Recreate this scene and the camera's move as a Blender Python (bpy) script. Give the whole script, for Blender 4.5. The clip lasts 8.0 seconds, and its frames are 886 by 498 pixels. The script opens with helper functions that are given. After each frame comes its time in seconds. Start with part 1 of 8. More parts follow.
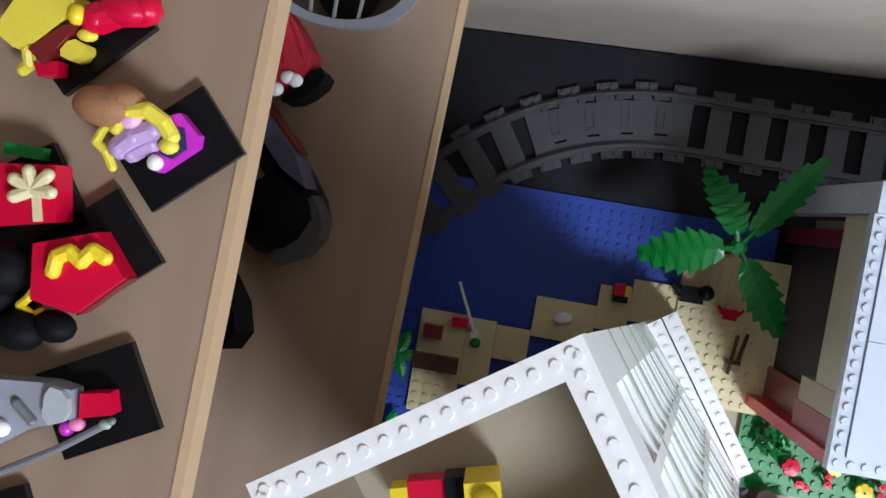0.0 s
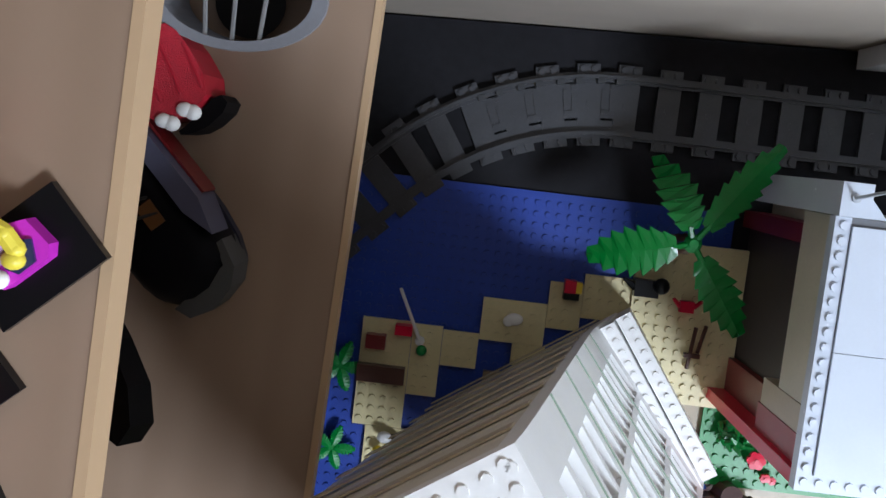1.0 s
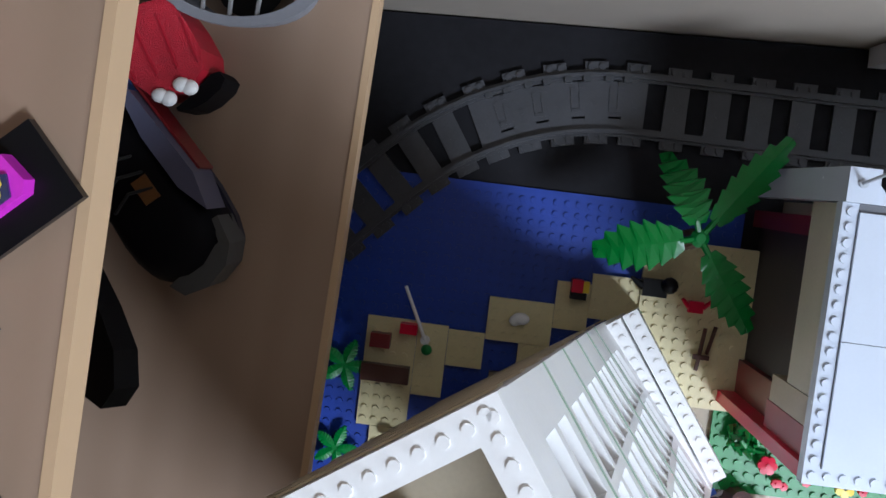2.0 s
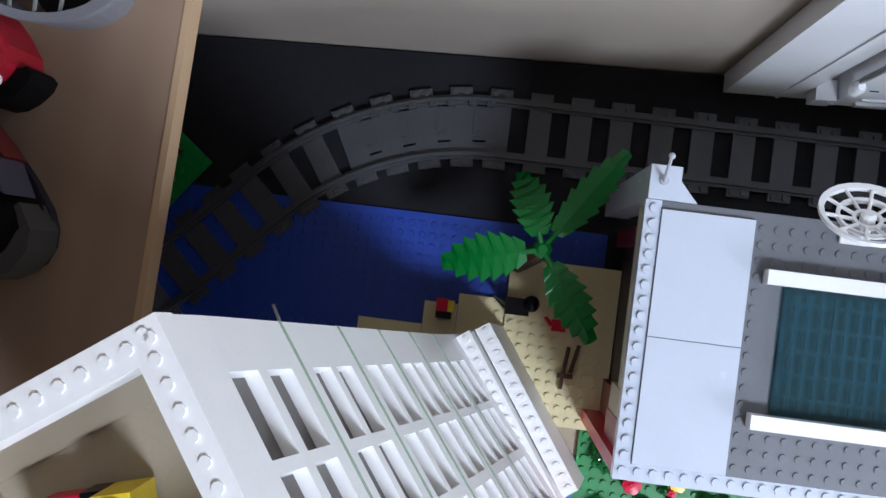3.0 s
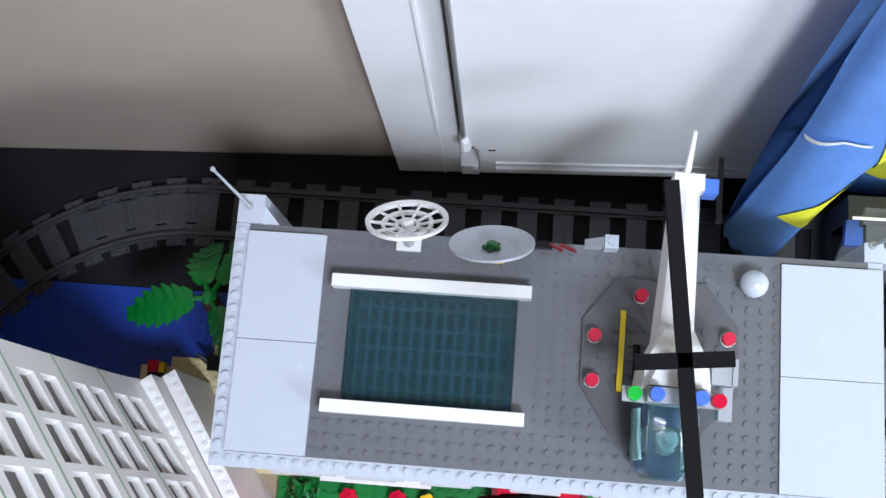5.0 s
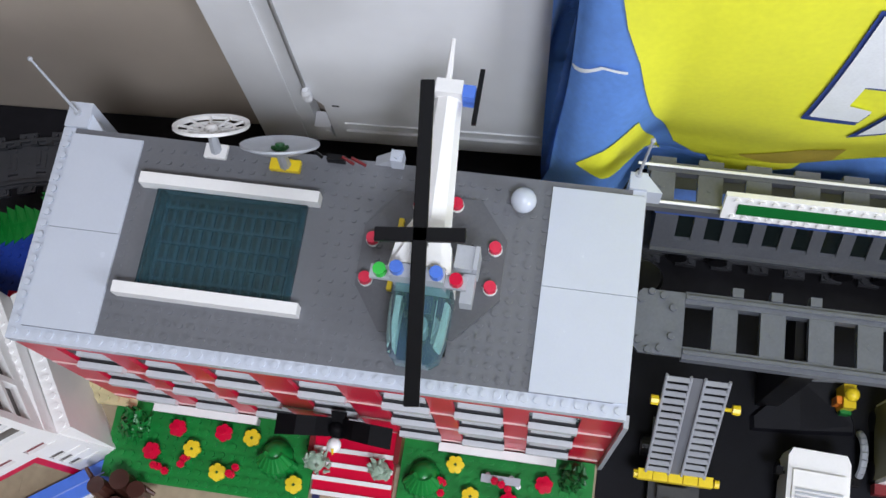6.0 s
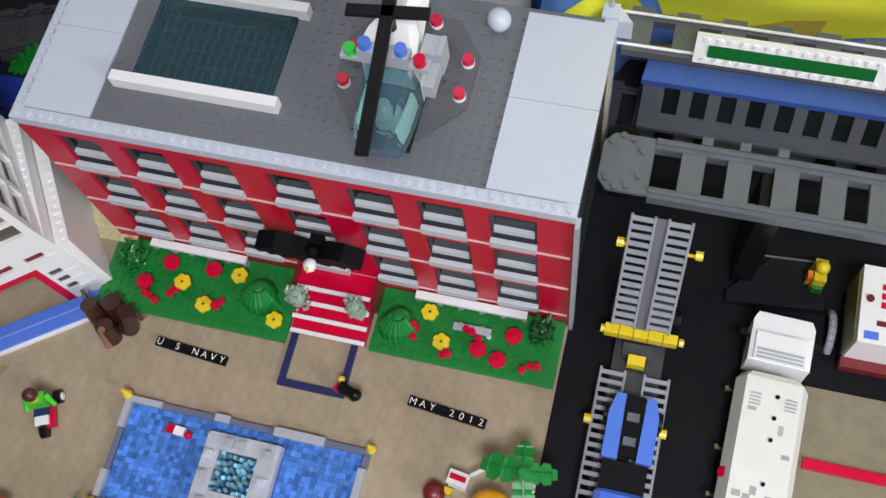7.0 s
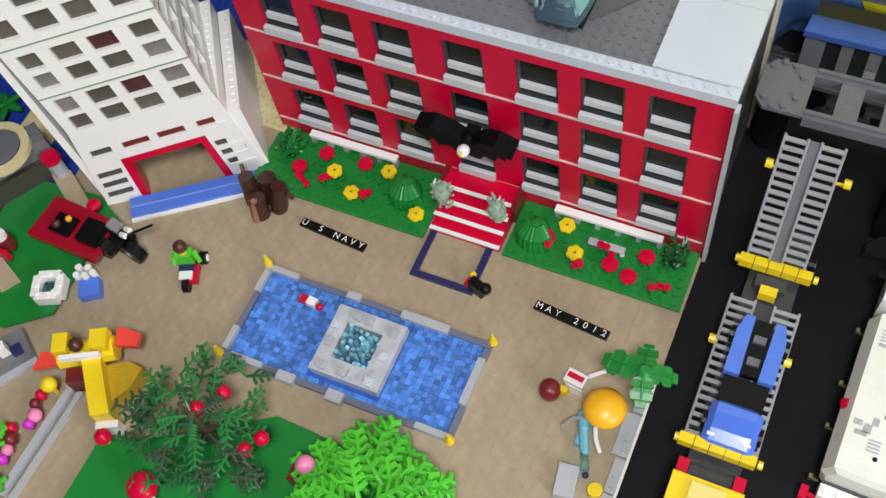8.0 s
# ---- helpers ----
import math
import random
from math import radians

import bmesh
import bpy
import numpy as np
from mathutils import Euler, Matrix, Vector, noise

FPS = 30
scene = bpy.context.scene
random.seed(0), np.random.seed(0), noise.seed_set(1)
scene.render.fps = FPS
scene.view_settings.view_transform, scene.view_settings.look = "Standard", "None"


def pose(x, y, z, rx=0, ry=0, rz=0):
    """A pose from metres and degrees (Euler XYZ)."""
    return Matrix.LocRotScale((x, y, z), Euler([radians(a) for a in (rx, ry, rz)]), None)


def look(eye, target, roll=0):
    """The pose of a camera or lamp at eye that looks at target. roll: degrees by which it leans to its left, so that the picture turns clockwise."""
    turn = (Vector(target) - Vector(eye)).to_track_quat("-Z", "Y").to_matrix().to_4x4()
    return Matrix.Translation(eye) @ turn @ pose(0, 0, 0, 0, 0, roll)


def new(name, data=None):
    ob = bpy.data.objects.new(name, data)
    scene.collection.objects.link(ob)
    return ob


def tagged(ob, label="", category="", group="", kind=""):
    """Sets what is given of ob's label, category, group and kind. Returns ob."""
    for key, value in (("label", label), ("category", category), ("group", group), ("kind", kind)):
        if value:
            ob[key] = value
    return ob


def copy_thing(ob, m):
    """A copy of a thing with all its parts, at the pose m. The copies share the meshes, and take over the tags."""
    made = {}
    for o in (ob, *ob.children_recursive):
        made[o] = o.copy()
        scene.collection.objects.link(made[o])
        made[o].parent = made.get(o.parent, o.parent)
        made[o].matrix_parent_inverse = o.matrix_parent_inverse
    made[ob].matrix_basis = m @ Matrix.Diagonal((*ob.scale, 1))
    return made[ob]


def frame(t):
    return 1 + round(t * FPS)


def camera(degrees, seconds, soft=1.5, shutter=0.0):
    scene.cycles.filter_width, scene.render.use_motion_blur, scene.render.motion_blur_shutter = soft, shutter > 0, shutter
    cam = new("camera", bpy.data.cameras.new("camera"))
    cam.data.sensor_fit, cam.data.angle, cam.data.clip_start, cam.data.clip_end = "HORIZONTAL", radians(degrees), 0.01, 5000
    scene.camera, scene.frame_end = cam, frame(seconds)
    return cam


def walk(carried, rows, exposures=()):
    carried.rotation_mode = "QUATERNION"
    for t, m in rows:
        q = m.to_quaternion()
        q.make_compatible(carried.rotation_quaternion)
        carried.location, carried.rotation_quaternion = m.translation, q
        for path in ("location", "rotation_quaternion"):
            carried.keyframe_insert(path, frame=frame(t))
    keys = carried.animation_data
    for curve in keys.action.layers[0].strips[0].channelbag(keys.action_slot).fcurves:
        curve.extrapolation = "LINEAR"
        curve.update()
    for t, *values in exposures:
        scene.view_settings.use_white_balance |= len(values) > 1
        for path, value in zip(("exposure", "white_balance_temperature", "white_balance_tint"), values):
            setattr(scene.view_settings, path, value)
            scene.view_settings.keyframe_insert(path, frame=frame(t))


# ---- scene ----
cam = camera(46.0, 8.0)
PATH = [
    (0, -0.2030, 0.1098, 0.7974, -1.97, 3.23, 9.71),
    (0.5, -0.1985, 0.1444, 0.7683, -5.68, 2.81, 7.20),
    (1, -0.1961, 0.1571, 0.7453, -5.63, 0.91, 6.74),
    (2.5, -0.1485, 0.1152, 0.7411, -1.75, 2.77, 7.15),
    (3, -0.0745, 0.1007, 0.7518, 0.88, 2.77, 7.09),
    (3.5, -0.0344, 0.0792, 0.7757, 3.68, 2.12, 7.77),
    (4, 0.0420, 0.0651, 0.8022, 6.40, 4.13, 6.73),
    (4.5, 0.1008, 0.0441, 0.8081, 8.74, 4.69, 4.95),
    (5, 0.1709, 0.0083, 0.8219, 12.07, 3.19, 4.45),
    (5.2, 0.2063, -0.0119, 0.8240, 13.71, 3.30, 4.94),
    (6.3, 0.3604, -0.1466, 0.8248, 20.11, 3.63, 8.91),
    (6.5, 0.3752, -0.1688, 0.8268, 20.76, 3.83, 8.96),
    (7, 0.4190, -0.2610, 0.7921, 22.64, 5.23, 13.65),
    (7.5, 0.4207, -0.3275, 0.7764, 24.78, 7.56, 18.56),
    (8, 0.4284, -0.4187, 0.7520, 29.24, 6.24, 23.53),
]
walk(cam, [(t, pose(*p)) for t, *p in PATH], exposures=[(0, 0.02, 6050, 10), (1, -0.02, 5950, 10), (2.5, -0.04, 5800, 11), (3.5, -0.2, 5950, 14), (5.2, -0.12, 6100, 13), (6.3, -0.60, 6450, 15), (7, -0.60, 6600, 15), (8, -0.48, 7000, 11)])

# ---- light ----
world = bpy.data.worlds.new("world")
scene.world = world
world.use_nodes = True
_bg = world.node_tree.nodes["Background"]
_sky = world.node_tree.nodes.new("ShaderNodeTexSky")
_sky.sky_type = "NISHITA"
_sky.sun_disc = False
_sky.sun_elevation, _sky.sun_rotation = radians(38), radians(150)
world.node_tree.links.new(_sky.outputs[0], _bg.inputs[0])
_bg.inputs[1].default_value = 0.10


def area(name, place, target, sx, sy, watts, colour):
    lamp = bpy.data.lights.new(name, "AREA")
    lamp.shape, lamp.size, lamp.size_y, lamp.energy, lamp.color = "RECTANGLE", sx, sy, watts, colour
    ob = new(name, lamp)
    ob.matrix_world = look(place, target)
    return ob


# Unseen overhead lamp, added for the light from above; its place is tuned.
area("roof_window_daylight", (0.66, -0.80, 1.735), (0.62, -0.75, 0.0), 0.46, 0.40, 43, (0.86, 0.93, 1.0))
# Unseen side lamp, added as window light; place and strength are tuned.
area("window_daylight", (2.36, -1.20, 1.12), (0.4, 0.0, 0.1), 0.8, 0.7, 50, (0.88, 0.94, 1.0))


# ---- materials ----
def mat(name, colour, rough=0.35, metal=0.0, vary=0.06, scale=60.0, bump=0.0, alpha=1.0, glow=0.0, coat=0.0, random_tone=0.0, island_tone=0.0, spec=0.5):
    m = bpy.data.materials.new(name)
    m.use_nodes = True
    nt = m.node_tree
    p = nt.nodes["Principled BSDF"]
    p.inputs["Roughness"].default_value, p.inputs["Metallic"].default_value = rough, metal
    p.inputs["Coat Weight"].default_value = coat
    p.inputs["Specular IOR Level"].default_value = spec
    tc = nt.nodes.new("ShaderNodeTexCoord")
    n1 = nt.nodes.new("ShaderNodeTexNoise")
    n1.inputs["Scale"].default_value, n1.inputs["Detail"].default_value = scale, 4
    n2 = nt.nodes.new("ShaderNodeTexNoise")
    n2.inputs["Scale"].default_value, n2.inputs["Detail"].default_value = scale * 9, 3
    add = nt.nodes.new("ShaderNodeMath")
    add.operation = "ADD"
    nt.links.new(tc.outputs["Object"], n1.inputs["Vector"])
    nt.links.new(tc.outputs["Object"], n2.inputs["Vector"])
    nt.links.new(n1.outputs[0], add.inputs[0])
    nt.links.new(n2.outputs[0], add.inputs[1])
    tone = nt.nodes.new("ShaderNodeMapRange")
    tone.inputs["From Min"].default_value, tone.inputs["From Max"].default_value = 0.6, 1.4
    tone.inputs["To Min"].default_value, tone.inputs["To Max"].default_value = 1 - vary, 1 + vary
    nt.links.new(add.outputs[0], tone.inputs["Value"])
    last = tone.outputs[0]
    if random_tone:
        info = nt.nodes.new("ShaderNodeObjectInfo")
        r = nt.nodes.new("ShaderNodeMapRange")
        r.inputs["To Min"].default_value, r.inputs["To Max"].default_value = 1 - random_tone, 1 + random_tone
        nt.links.new(info.outputs["Random"], r.inputs["Value"])
        mul = nt.nodes.new("ShaderNodeMath")
        mul.operation = "MULTIPLY"
        nt.links.new(last, mul.inputs[0])
        nt.links.new(r.outputs[0], mul.inputs[1])
        last = mul.outputs[0]
    if island_tone:
        geo = nt.nodes.new("ShaderNodeNewGeometry")
        r = nt.nodes.new("ShaderNodeMapRange")
        r.inputs["To Min"].default_value, r.inputs["To Max"].default_value = 1 - island_tone, 1 + island_tone
        nt.links.new(geo.outputs["Random Per Island"], r.inputs["Value"])
        mul = nt.nodes.new("ShaderNodeMath")
        mul.operation = "MULTIPLY"
        nt.links.new(last, mul.inputs[0])
        nt.links.new(r.outputs[0], mul.inputs[1])
        last = mul.outputs[0]
    mix = nt.nodes.new("ShaderNodeVectorMath")
    mix.operation = "SCALE"
    mix.inputs[0].default_value = colour
    nt.links.new(last, mix.inputs["Scale"])
    nt.links.new(mix.outputs[0], p.inputs["Base Color"])
    rr = nt.nodes.new("ShaderNodeMapRange")
    rr.inputs["To Min"].default_value, rr.inputs["To Max"].default_value = max(0.02, rough - 0.04), min(1, rough + 0.05)
    nt.links.new(n1.outputs[0], rr.inputs["Value"])
    nt.links.new(rr.outputs[0], p.inputs["Roughness"])
    if bump:
        b = nt.nodes.new("ShaderNodeBump")
        b.inputs["Strength"].default_value, b.inputs["Distance"].default_value = bump, 0.001
        nt.links.new(n2.outputs[0], b.inputs["Height"])
        nt.links.new(b.outputs[0], p.inputs["Normal"])
    if alpha < 1:
        p.inputs["Transmission Weight"].default_value = 1 - alpha
        p.inputs["IOR"].default_value = 1.3
    if glow:
        p.inputs["Emission Color"].default_value = (*colour, 1)
        p.inputs["Emission Strength"].default_value = glow
    return m


RED = mat("red_plastic", (0.60, 0.002, 0.036), 0.30, spec=0.3)
DRED = mat("dark_red_plastic", (0.17, 0.012, 0.015))
WHITE = mat("white_plastic", (0.87, 0.86, 0.85), vary=0.025)
LGREY = mat("light_grey_plastic", (0.42, 0.44, 0.48))
TILE = mat("pale_grey_tile_plastic", (0.56, 0.60, 0.68), 0.25, vary=0.02)
DGREY = mat("dark_grey_plastic", (0.15, 0.155, 0.17))
MGREY = mat("mid_grey_plastic", (0.17, 0.175, 0.19))
BRIDGE = mat("slate_grey_plastic", (0.125, 0.135, 0.155), vary=0.14)
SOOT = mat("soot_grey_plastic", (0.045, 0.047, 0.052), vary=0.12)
TRACK = mat("track_grey_plastic", (0.051, 0.052, 0.059), 0.36, vary=0.16)
BLACK = mat("black_plastic", (0.005, 0.005, 0.006), 0.32, spec=0.22)
TABLE = mat("black_table_board", (0.013, 0.0125, 0.0155), 0.6, vary=0.25, scale=15, bump=0.1, spec=0.16)
ROAD = mat("black_road_plate", (0.008, 0.008, 0.011), 0.5, vary=0.2, spec=0.14)
TAN = mat("tan_plastic", (0.46, 0.37, 0.25))
TAN_TILE = mat("tan_tile_plastic", (0.40, 0.32, 0.215), 0.38, vary=0.18, scale=14, random_tone=0.022)
SAND = mat("sand_tan_plastic", (0.70, 0.61, 0.35))
BLUE = mat("blue_plastic", (0.02, 0.08, 0.55))
WATER = mat("blue_baseplate_plastic", (0.010, 0.045, 0.33), 0.42, vary=0.14, scale=30)
MBLUE = mat("medium_blue_plastic", (0.08, 0.20, 0.72))
NAVY = mat("dark_blue_plastic", (0.02, 0.025, 0.10))
POOL = mat("pool_blue_plastic", (0.03, 0.12, 0.52), 0.15, vary=0.35, scale=160, bump=0.5)
GREEN = mat("green_plastic", (0.005, 0.215, 0.036))
DGREEN = mat("dark_green_plastic", (0.01, 0.09, 0.02))
LIME = mat("bright_green_plastic", (0.08, 0.55, 0.04))
SGREEN = mat("sand_green_plastic", (0.30, 0.40, 0.31))
YELLOW = mat("yellow_plastic", (0.85, 0.62, 0.02))
ORANGE = mat("orange_plastic", (0.85, 0.25, 0.03))
GOLD = mat("bright_orange_yellow_plastic", (0.9, 0.45, 0.02))
BROWN = mat("brown_plastic", (0.075, 0.025, 0.016))
PINK = mat("pink_plastic", (0.85, 0.25, 0.45))
MAGENTA = mat("magenta_plastic", (0.60, 0.03, 0.55))
SILVER = mat("silver_plastic", (0.45, 0.45, 0.46), 0.3, 0.6)
TEAL = mat("clear_teal_plastic", (0.30, 0.60, 0.69), 0.04, alpha=0.05)
AQUA = mat("clear_light_blue_plastic", (0.60, 0.95, 0.95), 0.05, alpha=0.06)
AQUA.node_tree.nodes["Principled BSDF"].inputs["IOR"].default_value = 1.12
GLASS = mat("dark_window_glass", (0.015, 0.022, 0.022), 0.05, alpha=0.6)
WALLP = mat("cream_painted_wall", (0.43, 0.37, 0.31), 0.75, vary=0.05, scale=3, bump=0.15)
PAINT = mat("white_gloss_paint", (0.86, 0.87, 0.90), 0.3, vary=0.03, scale=5, bump=0.05)
FLOORM = mat("brown_carpet", (0.09, 0.06, 0.045), 0.95, vary=0.25, scale=20, bump=0.5)
SKIN = mat("yellow_toy_plastic", (0.85, 0.60, 0.05))


def wood_material(name, colour, dark):
    m = mat(name, colour, 0.5, vary=0.08, scale=14)
    nt = m.node_tree
    wave = nt.nodes.new("ShaderNodeTexWave")
    wave.inputs["Scale"].default_value, wave.inputs["Distortion"].default_value = 5, 6
    wave.inputs["Detail"].default_value, wave.inputs["Detail Scale"].default_value = 3, 1.5
    tc = nt.nodes.new("ShaderNodeTexCoord")
    mp = nt.nodes.new("ShaderNodeMapping")
    mp.inputs["Scale"].default_value = (2.2, 0.22, 2.2)
    nt.links.new(tc.outputs["Object"], mp.inputs[0])
    nt.links.new(mp.outputs[0], wave.inputs[0])
    mx = nt.nodes.new("ShaderNodeMix")
    mx.data_type = "RGBA"
    mx.inputs["A"].default_value = (*colour, 1)
    mx.inputs["B"].default_value = (*dark, 1)
    ramp = nt.nodes.new("ShaderNodeMath")
    ramp.operation = "MULTIPLY"
    ramp.inputs[1].default_value = 0.45
    nt.links.new(wave.outputs[1], ramp.inputs[0])
    nt.links.new(ramp.outputs[0], mx.inputs["Factor"])
    nt.links.new(mx.outputs["Result"], nt.nodes["Principled BSDF"].inputs["Base Color"])
    return m


WOOD = wood_material("beech_board", (0.30, 0.205, 0.142), (0.255, 0.17, 0.113))
EDGE = wood_material("beech_board_edge", (0.50, 0.34, 0.20), (0.42, 0.27, 0.15))

# ---- helpers for meshes ----
S = 0.008   # stud pitch
B = 0.0096  # brick height


def box(bm, x0, x1, y0, y1, z0, z1):
    vs = [bm.verts.new(c) for c in ((x0, y0, z0), (x1, y0, z0), (x1, y1, z0), (x0, y1, z0), (x0, y0, z1), (x1, y0, z1), (x1, y1, z1), (x0, y1, z1))]
    for f in ((3, 2, 1, 0), (4, 5, 6, 7), (0, 1, 5, 4), (1, 2, 6, 5), (2, 3, 7, 6), (3, 0, 4, 7)):
        bm.faces.new([vs[i] for i in f])


def frustum(bm, base, top, r0, r1, n=10, cap=True):
    base, top = Vector(base), Vector(top)
    q = (top - base).to_track_quat("Z", "Y")
    rings = []
    for c, r in ((base, r0), (top, r1)):
        rings.append([bm.verts.new(c + q @ Vector((r * math.cos(2 * math.pi * i / n), r * math.sin(2 * math.pi * i / n), 0))) for i in range(n)])
    for i in range(n):
        bm.faces.new((rings[0][i], rings[0][(i + 1) % n], rings[1][(i + 1) % n], rings[1][i]))
    if cap:
        bm.faces.new(rings[1])
        bm.faces.new(rings[0][::-1])


def lathe(bm, centre, profile, n=20):
    """profile: rows of radius, height."""
    c = Vector(centre)
    rings = [[bm.verts.new(c + Vector((r * math.cos(2 * math.pi * i / n), r * math.sin(2 * math.pi * i / n), z))) for i in range(n)] for r, z in profile]
    for a, b in zip(rings, rings[1:]):
        for i in range(n):
            bm.faces.new((a[i], a[(i + 1) % n], b[(i + 1) % n], b[i]))
    bm.faces.new(rings[0][::-1])
    bm.faces.new(rings[-1])


def ball(bm, c, rx, ry=None, rz=None, u=12, v=8):
    ry, rz = ry or rx, rz or rx
    m = Matrix.Translation(c) @ Matrix.Diagonal((rx, ry, rz, 1))
    got = bmesh.ops.create_uvsphere(bm, u_segments=u, v_segments=v, radius=1, matrix=m)
    for f in {f for w in got["verts"] for f in w.link_faces}:
        f.smooth = True


def prism(bm, outline, z0, z1):
    low = [bm.verts.new((x, y, z0)) for x, y in outline]
    high = [bm.verts.new((x, y, z1)) for x, y in outline]
    n = len(outline)
    for i in range(n):
        bm.faces.new((low[i], low[(i + 1) % n], high[(i + 1) % n], high[i]))
    bm.faces.new(high)
    bm.faces.new(low[::-1])


def tube(bm, points, r, n=8):
    """A bent round bar through the points."""
    for a, b in zip(points, points[1:]):
        frustum(bm, a, b, r, r, n)
    for p in points:
        ball(bm, p, r * 1.01, u=n, v=6)


def rounded(outline, times=2):
    """The closed outline with its corners cut off again and again."""
    for _ in range(times):
        n = len(outline)
        outline = [q for i in range(n) for a, b in ((outline[i], outline[(i + 1) % n]),) for q in ((0.75 * a[0] + 0.25 * b[0], 0.75 * a[1] + 0.25 * b[1]), (0.25 * a[0] + 0.75 * b[0], 0.25 * a[1] + 0.75 * b[1]))]
    return outline


def wall_cells(bm, x0, x1, z0, z1, openings, y0, y1):
    """One connected wall slab in x and z with openings (x0, x1, z0, z1) cut through it."""
    xs = sorted({x0, x1, *(o[0] for o in openings), *(o[1] for o in openings)})
    zs = sorted({z0, z1, *(o[2] for o in openings), *(o[3] for o in openings)})
    full = set()
    for i, (xa, xb) in enumerate(zip(xs, xs[1:])):
        for j, (za, zb) in enumerate(zip(zs, zs[1:])):
            cx, cz = (xa + xb) / 2, (za + zb) / 2
            if not any(o[0] < cx < o[1] and o[2] < cz < o[3] for o in openings):
                full.add((i, j))
    made = {}

    def v(i, j, k):
        if (i, j, k) not in made:
            made[i, j, k] = bm.verts.new((xs[i], (y0, y1)[k], zs[j]))
        return made[i, j, k]
    for i, j in full:
        bm.faces.new((v(i, j, 0), v(i + 1, j, 0), v(i + 1, j + 1, 0), v(i, j + 1, 0)))
        bm.faces.new((v(i, j + 1, 1), v(i + 1, j + 1, 1), v(i + 1, j, 1), v(i, j, 1)))
        for (ni, nj), (a, b) in (((i - 1, j), ((i, j), (i, j + 1))), ((i + 1, j), ((i + 1, j), (i + 1, j + 1))), ((i, j - 1), ((i, j), (i + 1, j))), ((i, j + 1), ((i, j + 1), (i + 1, j + 1)))):
            if (ni, nj) not in full:
                bm.faces.new((v(*a, 0), v(*b, 0), v(*b, 1), v(*a, 1)))


def slab(bm, x0, x1, y0, y1, openings, z0, z1):
    """A connected flat slab in x and y with openings (x0, x1, y0, y1)."""
    wall_cells(bm, x0, x1, y0, y1, openings, z0, z1)
    for w in bm.verts:
        w.co = Vector((w.co.x, w.co.z, w.co.y))


def stud(bm, x, y, z, r=0.0024, h=0.0018, n=8):
    frustum(bm, (x, y, z), (x, y, z + h), r, r, n)


def studs(bm, x0, y0, nx, ny, z):
    for i in range(nx):
        for j in range(ny):
            stud(bm, x0 + (i + 0.5) * S, y0 + (j + 0.5) * S, z)


def mesh_of(name, bm, material, bevel=0.0, smooth=False):
    if bevel:
        bmesh.ops.bevel(bm, geom=[e for e in bm.edges if e.is_manifold and e.calc_face_angle(0) > 0.5], offset=bevel, segments=1, affect="EDGES", clamp_overlap=True)
    bmesh.ops.recalc_face_normals(bm, faces=bm.faces[:])
    me = bpy.data.meshes.new(name)
    bm.to_mesh(me)
    bm.free()
    me.materials.append(material)
    if smooth:
        me.polygons.foreach_set("use_smooth", [True] * len(me.polygons))
    return me


def part(name, bm, material, parent=None, label="", bevel=0.0, smooth=False, at=None):
    ob = new(name, mesh_of(name, bm, material, bevel, smooth))
    if parent:
        ob.parent = parent
    if at:
        ob.matrix_basis = at
    return tagged(ob, label)


def thing(name, m, label, category, group="", kind=""):
    ob = new(name)
    ob.empty_display_size = 0.02
    ob.matrix_basis = m
    return tagged(ob, label, category, group, kind)


def solid(name, x0, x1, y0, y1, z0, z1, material, label="", category="", kind="", bevel=0.0):
    bm = bmesh.new()
    box(bm, x0, x1, y0, y1, z0, z1)
    ob = part(name, bm, material, bevel=bevel)
    return tagged(ob, label, category, kind=kind)


# ---- room ----
# Floor, ceiling and three walls are unseen; their dark tones cut bounced light.
solid("floor", -1.5, 2.4, -2.5, 0.5, -0.80, -0.75, FLOORM, "assumed brown carpet floor under the table", "floor", "structure")
# Ceiling opening added around the unseen overhead lamp.
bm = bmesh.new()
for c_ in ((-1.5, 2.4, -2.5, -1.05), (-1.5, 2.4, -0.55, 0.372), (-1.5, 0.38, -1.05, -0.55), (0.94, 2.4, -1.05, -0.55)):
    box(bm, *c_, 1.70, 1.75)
tagged(part("ceiling", bm, WALLP), "cream painted ceiling with an added opening for the overhead lamp", "ceiling", kind="structure")
# the rear wall and the cupboard in it are turned to fit the camera's view
WALL_TURN = Matrix.Translation((0.07, 0.2565, 0)) @ pose(0, 0, 0, 0, 0, 2.12) @ Matrix.Translation((-0.07, -0.2565, 0))


def wall_face(x):
    return 0.2565 + 0.037 * (x - 0.07)


rear_wall = solid("wall_north", -1.62, 2.45, 0.2565, 0.36, -0.75, 1.70, WALLP, "cream painted wall behind the table", "wall", "structure")
rear_wall.matrix_basis = WALL_TURN
solid("wall_west", -1.6, -1.5, -2.5, 0.372, -0.75, 1.70, WALLP, "cream painted side wall", "wall", "structure")
solid("wall_south", -1.5, 2.4, -2.6, -2.5, -0.75, 1.70, WALLP, "cream painted wall", "wall", "structure")
# Opening in this wall is added for the unseen side lamp.
bm = bmesh.new()
for c_ in ((-2.6, -1.66, -0.75, 1.70), (-0.74, 0.372, -0.75, 1.70), (-1.66, -0.74, -0.75, 0.74), (-1.66, -0.74, 1.52, 1.70)):
    box(bm, 2.4, 2.5, *c_)
tagged(part("wall_east", bm, WALLP), "cream painted side wall with an added opening for the side lamp", "wall", kind="structure")
